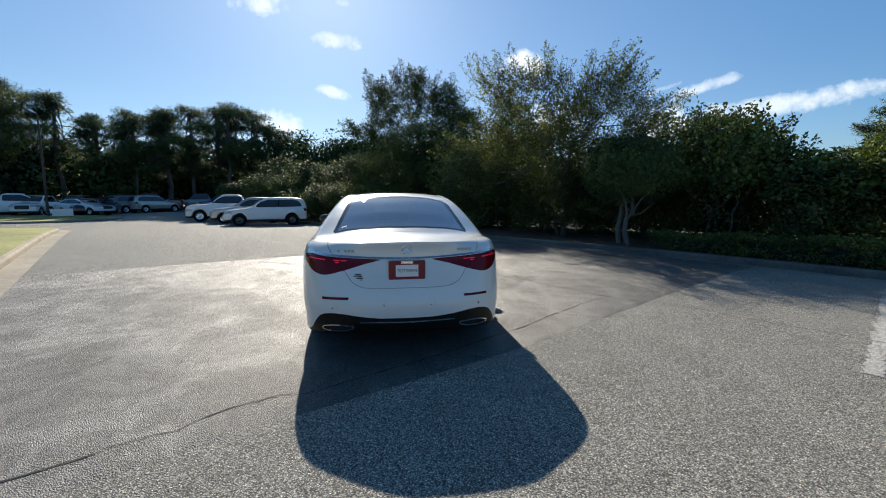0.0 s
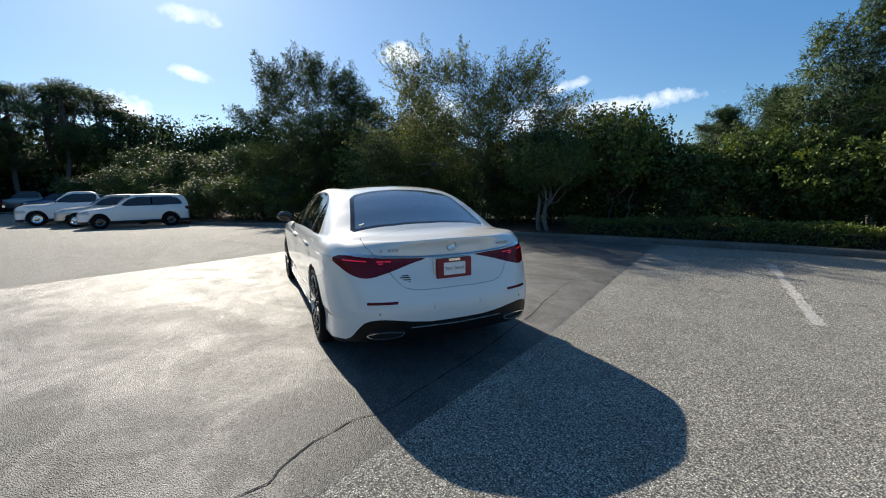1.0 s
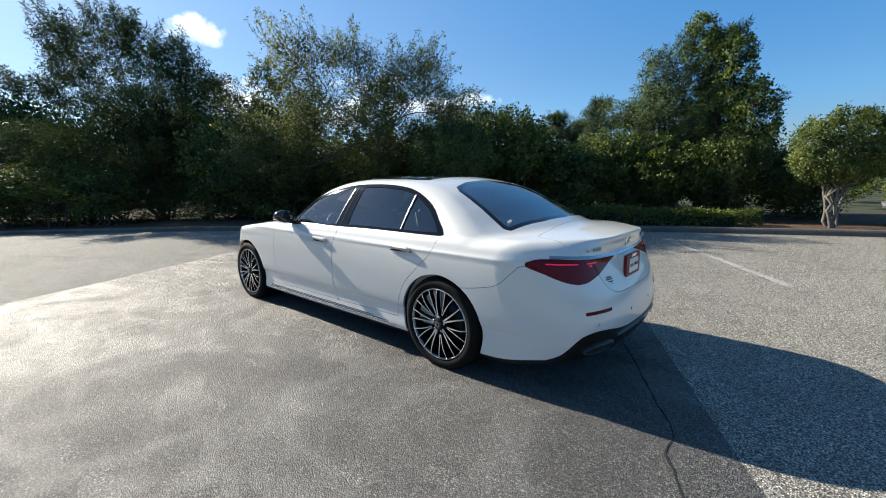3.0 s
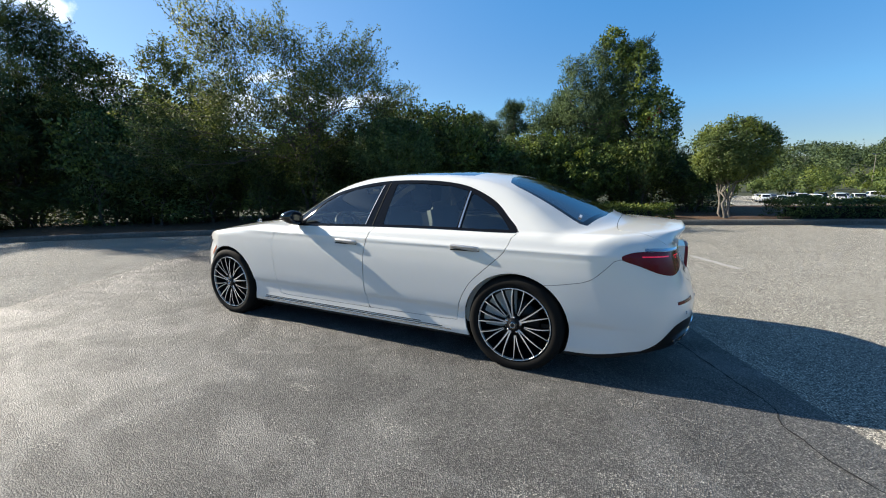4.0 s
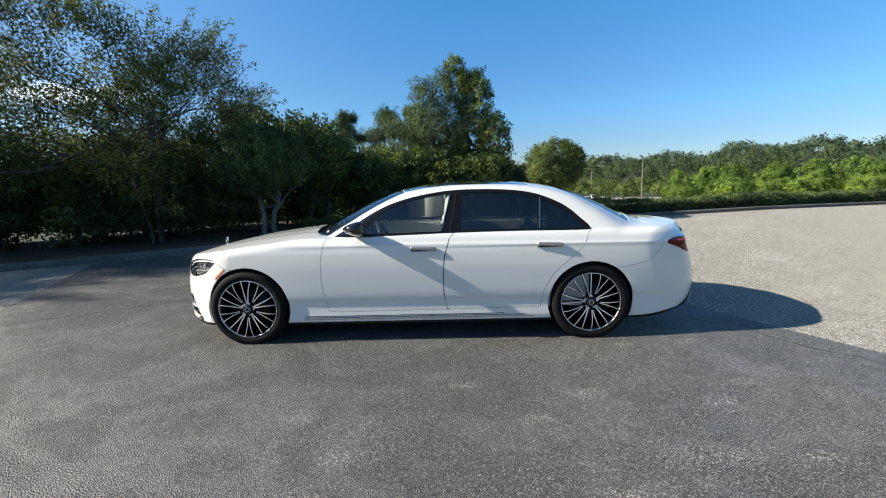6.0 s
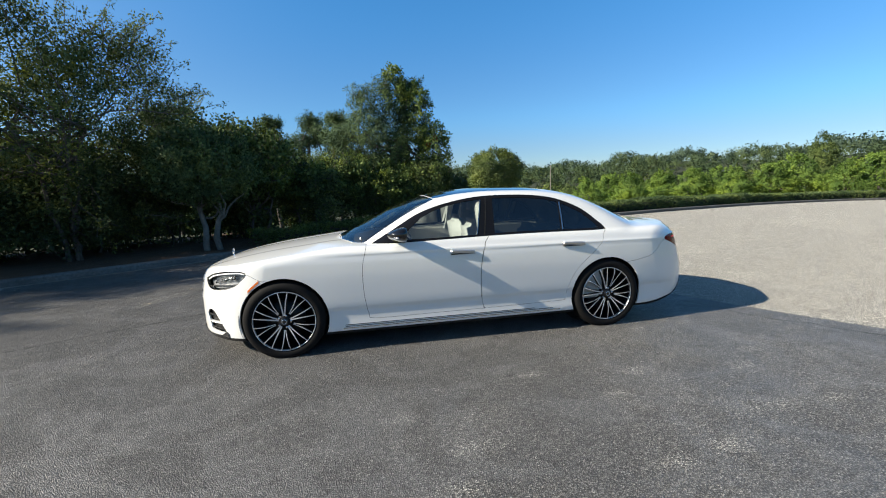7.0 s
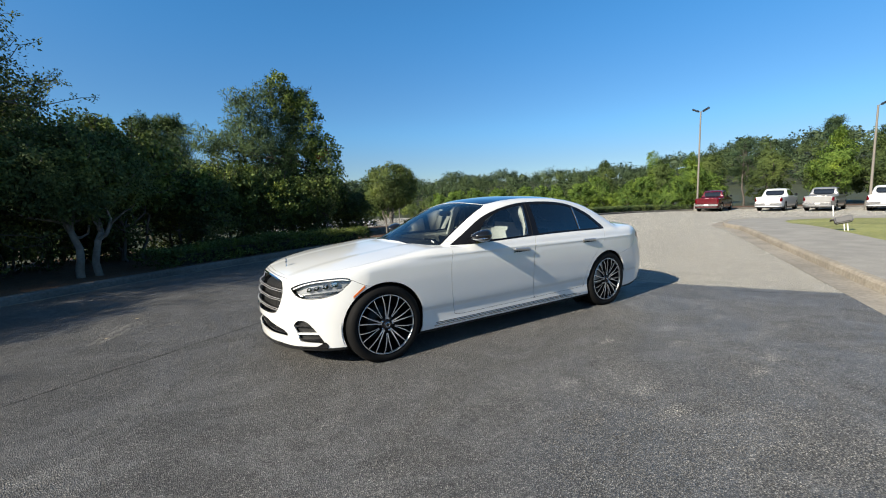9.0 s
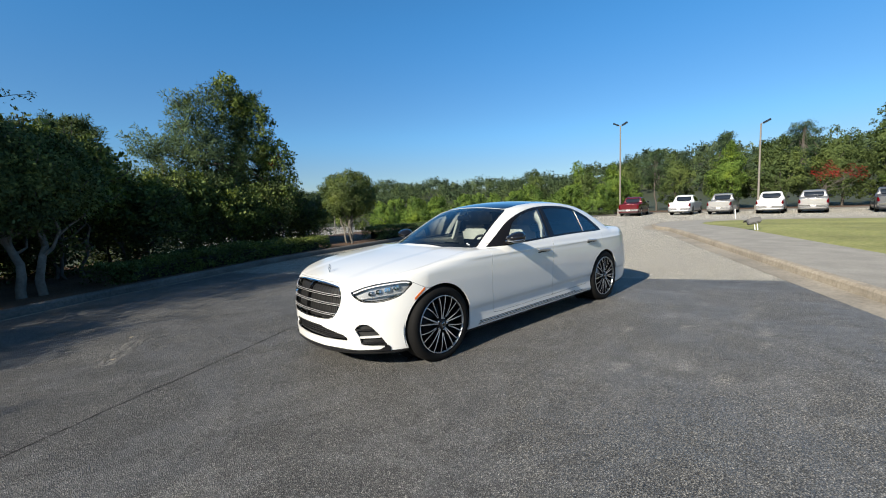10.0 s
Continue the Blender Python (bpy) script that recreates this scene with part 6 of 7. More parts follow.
VINED = [((0, 0.25, 5.45), (0.75, 0.8, 0.8)), ((0.1, 0.35, 4.4), (1.1, 1.0, 1.0)), ((0, 1.45, 5.05), (0.7, 0.75, 0.8)), ((0.1, 1.5, 4.1), (1.0, 1.0, 0.8)), ((0, -0.6, 5.25), (0.65, 0.65, 0.8)), ((0, -0.55, 4.2), (0.95, 0.85, 1.0)), ((0, -1.35, 3.6), (0.8, 0.7, 0.8)), ((-0.1, 2.65, 3.8), (0.9, 0.9, 0.5)), ((0, 0.8, 3.2), (1.6, 2.1, 1.0)), ((0, 0.7, 2.0), (1.9, 2.4, 1.2)), ((0, -1.3, 2.4), (0.9, 0.9, 1.0)), ((0, 3.2, 2.6), (0.9, 0.9, 0.6))]
tree("pine_tree", "tall pine hung with broad-leaved vines", (13.3, 0.8, 0), VINED, 1700, 34, 0.15, 0.13, L_PINE, M_BARK, 1, 0.15, 15, 5.0, 0.6, 46, -0.05, 0.3, radial=1.3, sprays=120, spray_len=0.4, spray_leaf=0.13, rising=0.8,
     extra=[("vines", 620, 26, 0.17, 0.085, L_VINE, 1.25, [((-0.4, 0.2, 5.6), (0.45, 0.45, 1.0)), ((-0.4, -0.75, 4.6), (0.65, 0.55, 1.4)), ((-0.5, -1.4, 3.0), (0.75, 0.65, 1.4)), ((-0.9, 1.1, 1.7), (1.6, 2.2, 1.1))])])
CREPE = thing("flowering_shoots", "tall thin shoots tipped with red blossom", "shrub", m=pose(12.7, -0.45, 0.1))
rc = np.random.default_rng(19)
for q in range(3):
    e = np.array([rc.uniform(-0.15, 0.15), 0.15 - 0.15 * q, 3.25 + 0.14 * q])
    V, F = branch(rc, (0, 0, 0), e, 0.016, 0.006, 0.03, 5, 6)
    hang("stem", mesh_from("stem", V, F, M_PALEBARK), CREPE)
    V, F = leaves(rc, np.array([e, e - [0, 0, 0.1]]), 0.085, 40, 0.06, 1.4)
    hang("blossom", mesh_from("blossom", V, F, L_RED, smooth=False), CREPE, "cluster of red blossom")
    V, F = leaves(rc, np.linspace((0, 0, 1.2), e - [0, 0, 0.3], 9), 0.11, 9, 0.07, 1.6)
    hang("leaves", mesh_from("leaves", V, F, L_VINE, smooth=False), CREPE)


def shrub(at, w, h, seed, mat=None, size=0.10, label="dense leafy shrub in shade", vines=0, dens=1.0):
    rr = random.Random(seed)
    lobes = [((rr.uniform(-0.3, 0.3) * w, rr.uniform(-0.3, 0.3) * w, h * f), (w * rr.uniform(0.6, 0.8), w * rr.uniform(0.6, 0.8), h * 0.34)) for f in (0.28, 0.5, 0.7)]
    top = [((0, 0, h * 0.72), (w * 0.85, w * 0.85, h * 0.28))]
    return tree("shrub", label, at, lobes + top[:1], int(200 * dens), 40, 0.24, size, mat or L_DARK, M_BARK, 3, 0.03, seed, 1.7, 0.4, 14, 0.1, 0.35, category="shrub", sprays=46, spray_len=0.32, rising=0.8,
                extra=[("vines", vines, 34, 0.2, 0.072, L_VINE, 1.3, top)] if vines else ())


rr = random.Random(5)
near_kerb = [(9.55, 5.9, 1.5, 3.0, 2), (10.7, 4.4, 1.4, 2.9, 2), (11.9, 3.1, 1.4, 3.0, 2), (12.1, 1.5, 1.3, 2.6, 2), (12.3, -0.2, 1.2, 2.3, 2), (12.9, -1.8, 1.2, 1.9, 1), (8.9, 8.1, 1.4, 2.7, 0), (7.9, 9.6, 1.5, 2.8, 0),
             (6.6, 11.2, 1.6, 2.9, 0), (5.2, 12.6, 1.6, 2.7, 0), (4.2, 14.3, 1.7, 2.9, 1), (3.7, 16.4, 1.7, 3.4, 1), (0.2, 19.0, 1.6, 2.8, 1), (-0.8, 21.0, 1.7, 3.0, 2), (-2.0, 23.4, 1.8, 2.8, 2), (-3.6, 25.6, 1.8, 2.6, 1)]
set_back = [(-5.3, 28.0, 1.8, 2.7, 2), (-7.2, 30.6, 1.9, 2.8, 1), (-9.4, 33.2, 2.0, 3.0, 0), (-12, 36.0, 2.2, 3.2, 0), (10.6, 7.6, 1.9, 3.8, 0), (8.9, 11.6, 2.1, 4.2, 1), (6.6, 14.6, 2.2, 4.4, 0), (5.4, 17.8, 2.3, 4.9, 1),
            (3.2, 21.2, 2.4, 5.0, 0), (0.6, 24.6, 2.5, 5.0, 1), (-2.0, 28.4, 2.6, 5.2, 0), (-5.0, 32.5, 2.8, 5.6, 0), (-8.5, 37.0, 3.0, 6.0, 0), (14.4, 4.2, 1.9, 3.4, 1), (15.0, -0.5, 1.6, 2.6, 0), (8.0, 18.5, 2.6, 5.2, 0)]
spots = near_kerb + set_back
_row = offset(RIGHT_KERB, -4.6)
_row = _row[(_row[:, 1] < 24) & (_row[:, 1] > -2)][::3]
spots += [(float(px), float(py), 1.5, 1.9, 0) for px, py in _row]
kinds = {}
for x, y, w, h, v in spots:
    key = (v, rr.randrange(2))
    m = pose(x, y, 0.1 + float(rise(x, y)), 0, 0, rr.uniform(0, 360))
    w, h = w * rr.uniform(0.85, 1.1), h * rr.uniform(0.74, 1.16)
    if key not in kinds:
        kinds[key] = shrub((0, 0, 0), 1.0, 2.0, 40 + 7 * v + key[1], (L_DARK, L_DARK, L_OAK)[v], 0.062, ("dense dark leafy shrub in shade", "leafy shrub behind the kerb", "tall shrub overgrown with bright vines")[v], (0, 40, 120)[v])
        ob = kinds[key]
        ob.matrix_basis = m @ Matrix.Diagonal((w, w, h / 2.0, 1))
    else:
        ob = copy_thing(kinds[key], m)
        ob.matrix_basis = m @ Matrix.Diagonal((w, w, h / 2.0, 1))
    ob["group"] = "shrubs behind the kerb"


def hedge(line, width, height, label, seed, leaf_mat, step_len=0.11):
    """A clipped hedge along a line: dense small leaves in a box with soft edges, over a solid core coloured near-black
    for the shade inside.
    """
    rng = np.random.default_rng(seed)
    T = thing("hedge", label, "hedge")
    n = int(len(line) * 9)
    i = rng.integers(0, len(line) - 1, n * 4)
    P = line[i] + (line[i + 1] - line[i]) * rng.random((n * 4, 1))
    t = line[i + 1] - line[i]
    t /= np.linalg.norm(t, axis=1)[:, None]
    a, u = rng.uniform(-1, 1, n * 4), rng.random(n * 4)
    face = rng.random(n * 4)
    a = np.where(face < 0.45, a, np.sign(a) * (0.85 + 0.15 * rng.random(n * 4)))
    u = np.where(face < 0.45, 0.86 + 0.14 * rng.random(n * 4), u)
    wob = 1 + 0.10 * np.sin(P[:, 0] * 2.3) + 0.08 * np.sin(P[:, 1] * 3.7)
    C = np.column_stack([P + np.stack([t[:, 1], -t[:, 0]], 1) * (a * width / 2 * wob)[:, None], 0.13 + rise(P[:, 0], P[:, 1]) + u * height * wob])
    V, F = leaves(rng, C, 0.07, 9, 0.055, 1.7, 0.4, 0.0)
    hang("foliage", mesh_from("foliage", V, F, leaf_mat, smooth=False), T)
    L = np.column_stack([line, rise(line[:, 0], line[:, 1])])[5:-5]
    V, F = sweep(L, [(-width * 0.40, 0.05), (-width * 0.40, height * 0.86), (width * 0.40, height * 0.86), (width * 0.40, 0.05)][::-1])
    hang("core", mesh_from("core", V, F, M_HEDGESHADE, smooth=False), T)
    return T


def along_kerb(y0, y1, off):
    L = offset(RIGHT_KERB, -off)
    L = L[(L[:, 1] < y0) & (L[:, 1] > y1)]
    return smooth_line(L[::2], 0.11)


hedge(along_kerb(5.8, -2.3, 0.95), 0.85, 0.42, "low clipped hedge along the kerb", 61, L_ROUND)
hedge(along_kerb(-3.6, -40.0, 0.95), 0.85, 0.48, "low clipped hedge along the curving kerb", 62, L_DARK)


# woods: many trees as one mass of leaf clumps
def wood(name, label, feet, heights, card, per, seed, mat, wide=0.36, low=0.25):
    rng = np.random.default_rng(seed)
    C, S = [], []
    for (x, y, z), h in zip(feet, heights):
        k = 9
        d = rng.normal(size=(k, 3))
        d /= np.linalg.norm(d, axis=1)[:, None]
        r = h * wide * (0.75 + 0.5 * rng.random())
        C.append(np.array([x, y, z + h * (0.5 + low / 2)]) + d * [r, r, h * (0.5 - low / 2) * 0.8] * 0.72)
        S.append(np.full(k, r * 0.45))
    V, F = leaves(rng, np.concatenate(C), np.concatenate(S), per, card, 1.3, 0.5, 0.0)
    mids = np.array([(x, y, z + h * (0.38 + low / 2)) for (x, y, z), h in zip(feet, heights)])
    F, N = domed(V, F, np.repeat(mids, 9 * per * 4, axis=0), 0.82)
    return tagged(hang(name, mesh_from(name, V, F, mat, N)), label, "woods", kind="stuff")


rng = np.random.default_rng(77)


def scatter(n, way0, way1, d0, d1, h0, h1):
    w = np.radians(rng.uniform(way0, way1, n))
    d = np.sqrt(rng.uniform(d0 ** 2, d1 ** 2, n))
    x, y = d * np.sin(w), d * np.cos(w)
    return np.column_stack([x, y, fall(x, y)]), rng.uniform(h0, h1, n)


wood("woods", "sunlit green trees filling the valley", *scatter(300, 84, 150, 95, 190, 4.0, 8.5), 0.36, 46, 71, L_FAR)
wood("woods", "sunlit wooded hillside, haze put into its leaf colour", *scatter(1000, 80, 184, 200, 330, 5, 12.5), 0.66, 20, 72, L_HAZYHILL, 0.42)
wood("woods", "far wooded ridge, its leaves coloured pale and cool for haze", *scatter(1200, 78, 186, 330, 520, 7, 13), 1.3, 9, 73, L_HAZYRIDGE, 0.45)
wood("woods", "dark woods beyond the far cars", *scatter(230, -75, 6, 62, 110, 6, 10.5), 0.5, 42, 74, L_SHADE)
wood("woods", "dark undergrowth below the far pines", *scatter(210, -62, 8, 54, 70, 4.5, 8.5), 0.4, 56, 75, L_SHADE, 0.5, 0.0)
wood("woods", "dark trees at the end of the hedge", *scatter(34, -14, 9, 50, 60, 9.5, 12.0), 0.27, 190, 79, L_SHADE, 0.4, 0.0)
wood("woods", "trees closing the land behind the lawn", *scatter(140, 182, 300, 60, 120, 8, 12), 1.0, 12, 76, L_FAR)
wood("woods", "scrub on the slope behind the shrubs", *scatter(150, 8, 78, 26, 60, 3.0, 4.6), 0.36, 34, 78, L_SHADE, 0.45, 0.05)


# far pines and the trees behind the pickups, built a few times and repeated
def far_tree(kind, seed):
    r = np.random.default_rng(seed)
    if kind == "pine":
        lobes = []
        for z in np.linspace(3.6, 9.2, 16):
            an, out = r.uniform(0, 2 * math.pi), r.uniform(0.4, 2.1) * (1.35 - 0.075 * z)
            w = r.uniform(0.75, 1.35) * (1.3 - 0.05 * z)
            lobes.append(((out * math.cos(an), out * math.sin(an), z + r.uniform(-0.25, 0.25)), (w, w, 0.3)))
        lobes += [((r.uniform(-0.4, 0.4), r.uniform(-0.3, 0.3), 9.4), (0.7, 0.7, 0.4)), ((r.uniform(-0.7, 0.7), r.uniform(-0.7, 0.7), 8.7), (0.9, 0.9, 0.35))]
        return tree("tall_pine", "tall dark pine with bare lower trunk", (0, 0, 0), lobes, 430, 34, 0.27, 0.22, L_PINE, M_BARK, 1, 0.15, seed, 6.0, 0.85, 30, -0.2, 0.15, radial=1.0, bend=0.03)
    if kind == "young pine":
        lobes = []
        for z in np.linspace(4.2, 9.3, 18):
            reach = 1.9 * math.sin(math.pi * min(1.0, (z - 3.4) / 6.3)) ** 0.7
            an, w = r.uniform(0, 2 * math.pi), r.uniform(0.6, 1.0)
            out = r.uniform(0.25, 1.0) * reach
            lobes.append(((out * math.cos(an), out * math.sin(an), z), (w, w, 0.34)))
        lobes += [((0, 0, 9.3), (0.7, 0.7, 0.35)), ((0.2, -0.1, 7.6), (1.3, 1.3, 0.9))]
        return tree("tall_pine", "dark pine with a rounded crown behind the shrubs", (0, 0, 0), lobes, 400, 36, 0.25, 0.2, L_PINE, M_BARK, 1, 0.13, seed, 6.0, 0.8, 26, -0.2, 0.2, radial=1.0, bend=0.03, sprays=60, spray_len=0.5)
    if kind == "bushy":
        lobes = [((r.uniform(-0.3, 0.3), r.uniform(-0.3, 0.3), z), (w * r.uniform(0.85, 1.1), w * r.uniform(0.85, 1.1), h)) for z, w, h in ((0.9, 2.2, 0.8), (1.8, 1.9, 0.7), (2.6, 1.4, 0.6), (3.3, 0.8, 0.5))]
        lobes += [((1.7 * math.cos(q), 1.7 * math.sin(q), r.uniform(1.0, 1.9)), (0.7, 0.7, 0.5)) for q in r.uniform(0, 2 * math.pi, 5)]
        return tree("leafy_tree", "bright green bushy tree below the hedge", (0, 0, 0), lobes, 260, 40, 0.26, 0.13, L_BRIGHT, M_BARK, 1, 0.1, seed, 1.5, 0.5, 12, 0.1, 0.5, sprays=50, spray_len=0.4)
    lobes = [((r.uniform(-0.6, 0.6), r.uniform(-0.6, 0.6), z), (w, w, 1.2)) for z, w in ((2.2, 2.2), (4.0, 2.3), (5.8, 1.7), (7.2, 0.9))]
    lobes += [((1.9 * math.cos(q), 1.9 * math.sin(q), r.uniform(2.0, 5.8)), (0.9, 0.9, 0.7)) for q in r.uniform(0, 2 * math.pi, 7)]
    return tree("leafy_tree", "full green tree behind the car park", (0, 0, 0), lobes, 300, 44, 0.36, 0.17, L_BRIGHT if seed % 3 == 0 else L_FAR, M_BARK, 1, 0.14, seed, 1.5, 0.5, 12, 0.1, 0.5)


pines = [far_tree("pine", s) for s in (81, 82, 83)]
young = [far_tree("young pine", s) for s in (92, 93)]
broad = [far_tree("broad", s) for s in (84, 85, 86)]
bushy = [far_tree("bushy", s) for s in (87, 88, 89)]


def plant(kinds, spots, group, wide=1.0):
    for q, (x, y, s) in enumerate(spots):
        m = pose(x, y, float(fall(x, y)) - 0.1, 0, 0, rr.uniform(0, 360))
        base = kinds[q % len(kinds)]
        if not base.get("used"):
            base["used"] = 1
            ob = base
        else:
            ob = copy_thing(base, m)
        ob.matrix_basis = m @ Matrix.Diagonal((s * wide, s * wide, s * rr.uniform(0.92, 1.08), 1))
        ob["group"] = group


plant(pines, [(-35, 41, 1.2), (-32.5, 45, 1.2), (-38, 46, 1.35), (-29.5, 46, 1.04), (-27.6, 48, 1.1), (-26, 46, 1.12), (-24, 49, 1.2), (-22.6, 46, 1.1), (-20.8, 48, 1.22), (-18.6, 50, 1.34), (-16.8, 48, 1.28), (-15.0, 51, 1.32), (-13.2, 52, 1.1), (35, 14, 0.9), (32, 17, 0.9)], "tall pines", 1.25)
plant(young, [(x, y, (topz - float(fall(x, y))) / 9.75) for x, y, topz in ((22.5, 10.4, 6.3), (22.0, 7.5, 6.3), (28.0, 6.1, 7.8), (37.0, 4.8, 9.1))], "pines behind the shrubs", 1.15)
plant(broad, [(20.5, -45, 0.75), (25.5, -48, 0.78), (16, -53, 0.9), (10.5, -55, 0.95), (5.5, -55, 0.95), (0.5, -57, 1.0), (-5, -57, 1.02), (-10, -59, 1.18), (-15, -58, 1.25), (-20, -60, 1.38), (-26, -60, 1.38), (-34, -62, 1.38), (-42, -63, 1.38), (12.5, -63, 1.12), (2.5, -66, 1.2), (30, -54, 0.88), (40, -56, 0.92), (27, -64, 1.05), (-8, -69, 1.4), (8, -61, 1.05), (-2.5, -62, 1.2), (-17, -66, 1.5)], "trees behind the car park")
plant(pines, [(-10, -66, 1.2), (-16, -63, 1.3), (-22, -66, 1.4), (-28, -64, 1.4), (-36, -66, 1.5), (5, -65, 1.05), (-3, -67, 1.1), (12, -60, 0.95), (19, -55, 0.85)], "pines behind the car park")
# sunlit trees on the slope just past the curving kerb: bearing and distance from the lot's middle, height over the lot
SLOPE = []
for way, d, topz in ((119.9, 45, 2.3), (122.6, 58, 2.9), (125.0, 50, 2.9), (128.6, 60, 3.2), (131.8, 47, 3.1), (134.0, 56, 3.4), (135.8, 45, 2.7), (138.9, 47, 3.4), (141.2, 49, 4.0), (144.6, 45, 2.8), (147.0, 54, 4.2), (150.0, 48, 3.4), (153.0, 55, 4.4)):
    x, y = -4.75 + d * math.sin(radians(way)), 2.44 + d * math.cos(radians(way))
    SLOPE.append((x, y, (topz - float(fall(x, y))) / 4.15))
plant(bushy, SLOPE, "trees on the slope")
tree("red_leaved_shrub", "shrub with red autumn leaves", (1.4, -50.5, 0.3), [((0, 0, 3.0), (1.3, 1.3, 1.0)), ((-2.3, 0, 2.7), (0.9, 0.9, 0.9))], 60, 16, 0.34, 0.13, L_RED, M_BARK, 3, 0.05, 91)


# ---- parked vehicles ----
SHAPES = {}
# each kind: wheelbase, rear overhang, front overhang, half width, wheel radius, roofline, side glass, screens (front y0 y1, rear y0 y1), belt height
SHAPES["suv"] = (2.95, 0.93, 0.88, 0.95, 0.37, ([-1.0, -0.93, -0.85, -0.72, -0.5, 0.6, 1.5, 1.85, 2.3, 2.6, 3.4, 3.75, 3.95], [0.9, 1.08, 1.32, 1.58, 1.68, 1.73, 1.69, 1.55, 1.20, 1.09, 1.0, 0.87, 0.7]),
            [(2.12, 1.12), (1.75, 1.44), (1.35, 1.57), (-0.1, 1.58), (-0.45, 1.50), (-0.62, 1.16), (0.8, 1.12)], (1.62, 2.32, -0.86, -0.66), 1.08)
SHAPES["saloon"] = (2.85, 1.05, 0.92, 0.91, 0.33, ([-1.1, -1.0, -0.7, -0.45, 0.1, 0.6, 1.3, 1.75, 2.25, 2.6, 3.4, 3.75, 3.9], [0.85, 1.02, 1.06, 1.12, 1.38, 1.45, 1.44, 1.32, 1.06, 0.98, 0.88, 0.76, 0.6]),
               [(2.0, 1.02), (1.6, 1.26), (1.15, 1.36), (0.5, 1.36), (0.1, 1.28), (-0.2, 1.06), (0.8, 1.0)], (1.5, 2.25, -0.42, 0.2), 0.98)
SHAPES["pickup"] = (3.67, 1.2, 0.97, 1.0, 0.41, ([-1.3, -1.18, 0.70, 0.80, 0.96, 1.3, 2.1, 2.45, 3.0, 3.2, 4.2, 4.5, 4.7], [1.1, 1.27, 1.29, 1.55, 1.84, 1.93, 1.92, 1.80, 1.36, 1.27, 1.19, 1.08, 0.85]),
               [(2.86, 1.32), (2.4, 1.66), (2.05, 1.79), (1.05, 1.79), (0.95, 1.70), (0.98, 1.30), (2.0, 1.27)], (2.32, 3.02, 0.74, 0.97), 1.25)
SHAPES["van"] = (3.4, 1.3, 0.9, 0.98, 0.36, ([-1.4, -1.3, -1.25, -1.0, 2.2, 2.8, 3.3, 3.8, 4.2, 4.35], [1.2, 1.9, 2.35, 2.45, 2.45, 2.3, 1.8, 1.2, 1.0, 0.8]),
            [(3.1, 1.35), (2.85, 1.85), (2.5, 1.95), (1.9, 1.95), (1.9, 1.3)], (2.75, 3.5, -1.33, -1.22), 1.2)
simple_tyre = mesh_from("tyre", *lathe([(0.62, 0.02), (0.9, 0.0), (1.0, 0.08), (1.0, 0.52), (0.85, 0.6)], 24), M_RUBBER)
simple_rim = mesh_from("rim", *lathe([(0.0, 0.07), (0.2, 0.05), (0.30, 0.10), (0.58, 0.09), (0.62, 0.03), (0.65, 0.03)], 20), M_SATIN)
dark_rim = mesh_from("rim", *lathe([(0.0, 0.07), (0.2, 0.05), (0.30, 0.10), (0.58, 0.09), (0.62, 0.03), (0.65, 0.03)], 20), M_BLACK)
models = {}


def shape_field(kind):
    wb, ro, fo, hw, wr, (ys, zs), glass_, scr, belt = SHAPES[kind]
    line = pchip(ys, zs)
    side = pchip([0.2, 0.35, 0.7, belt, belt + 0.08, 2.6], [hw - 0.07, hw - 0.02, hw, hw - 0.04, hw - 0.08, hw - 0.08 - 0.30 * (2.6 - belt - 0.08)])

    def field(p):
        x, y, z = np.abs(p[..., 0]), p[..., 1], p[..., 2]
        plan = 1 - 0.10 * step(y, wb + 0.1, wb + fo) - 0.05 * step(-y, 0.3, ro)
        f = x - side(z) * plan
        f = smax(f, (z - line(y + 0.14 * x ** 2 * step(y, 1.0, 2.0)) + 0.05 * x ** 2) * 0.8, 0.07)
        f = smax(f, y - (wb + fo) + 0.28 * x ** 3, 0.08)
        f = smax(f, -ro - y + 0.10 * x ** 3 - 0.0 * z, 0.06)
        return smax(f, 0.26 - z, 0.04)
    return field


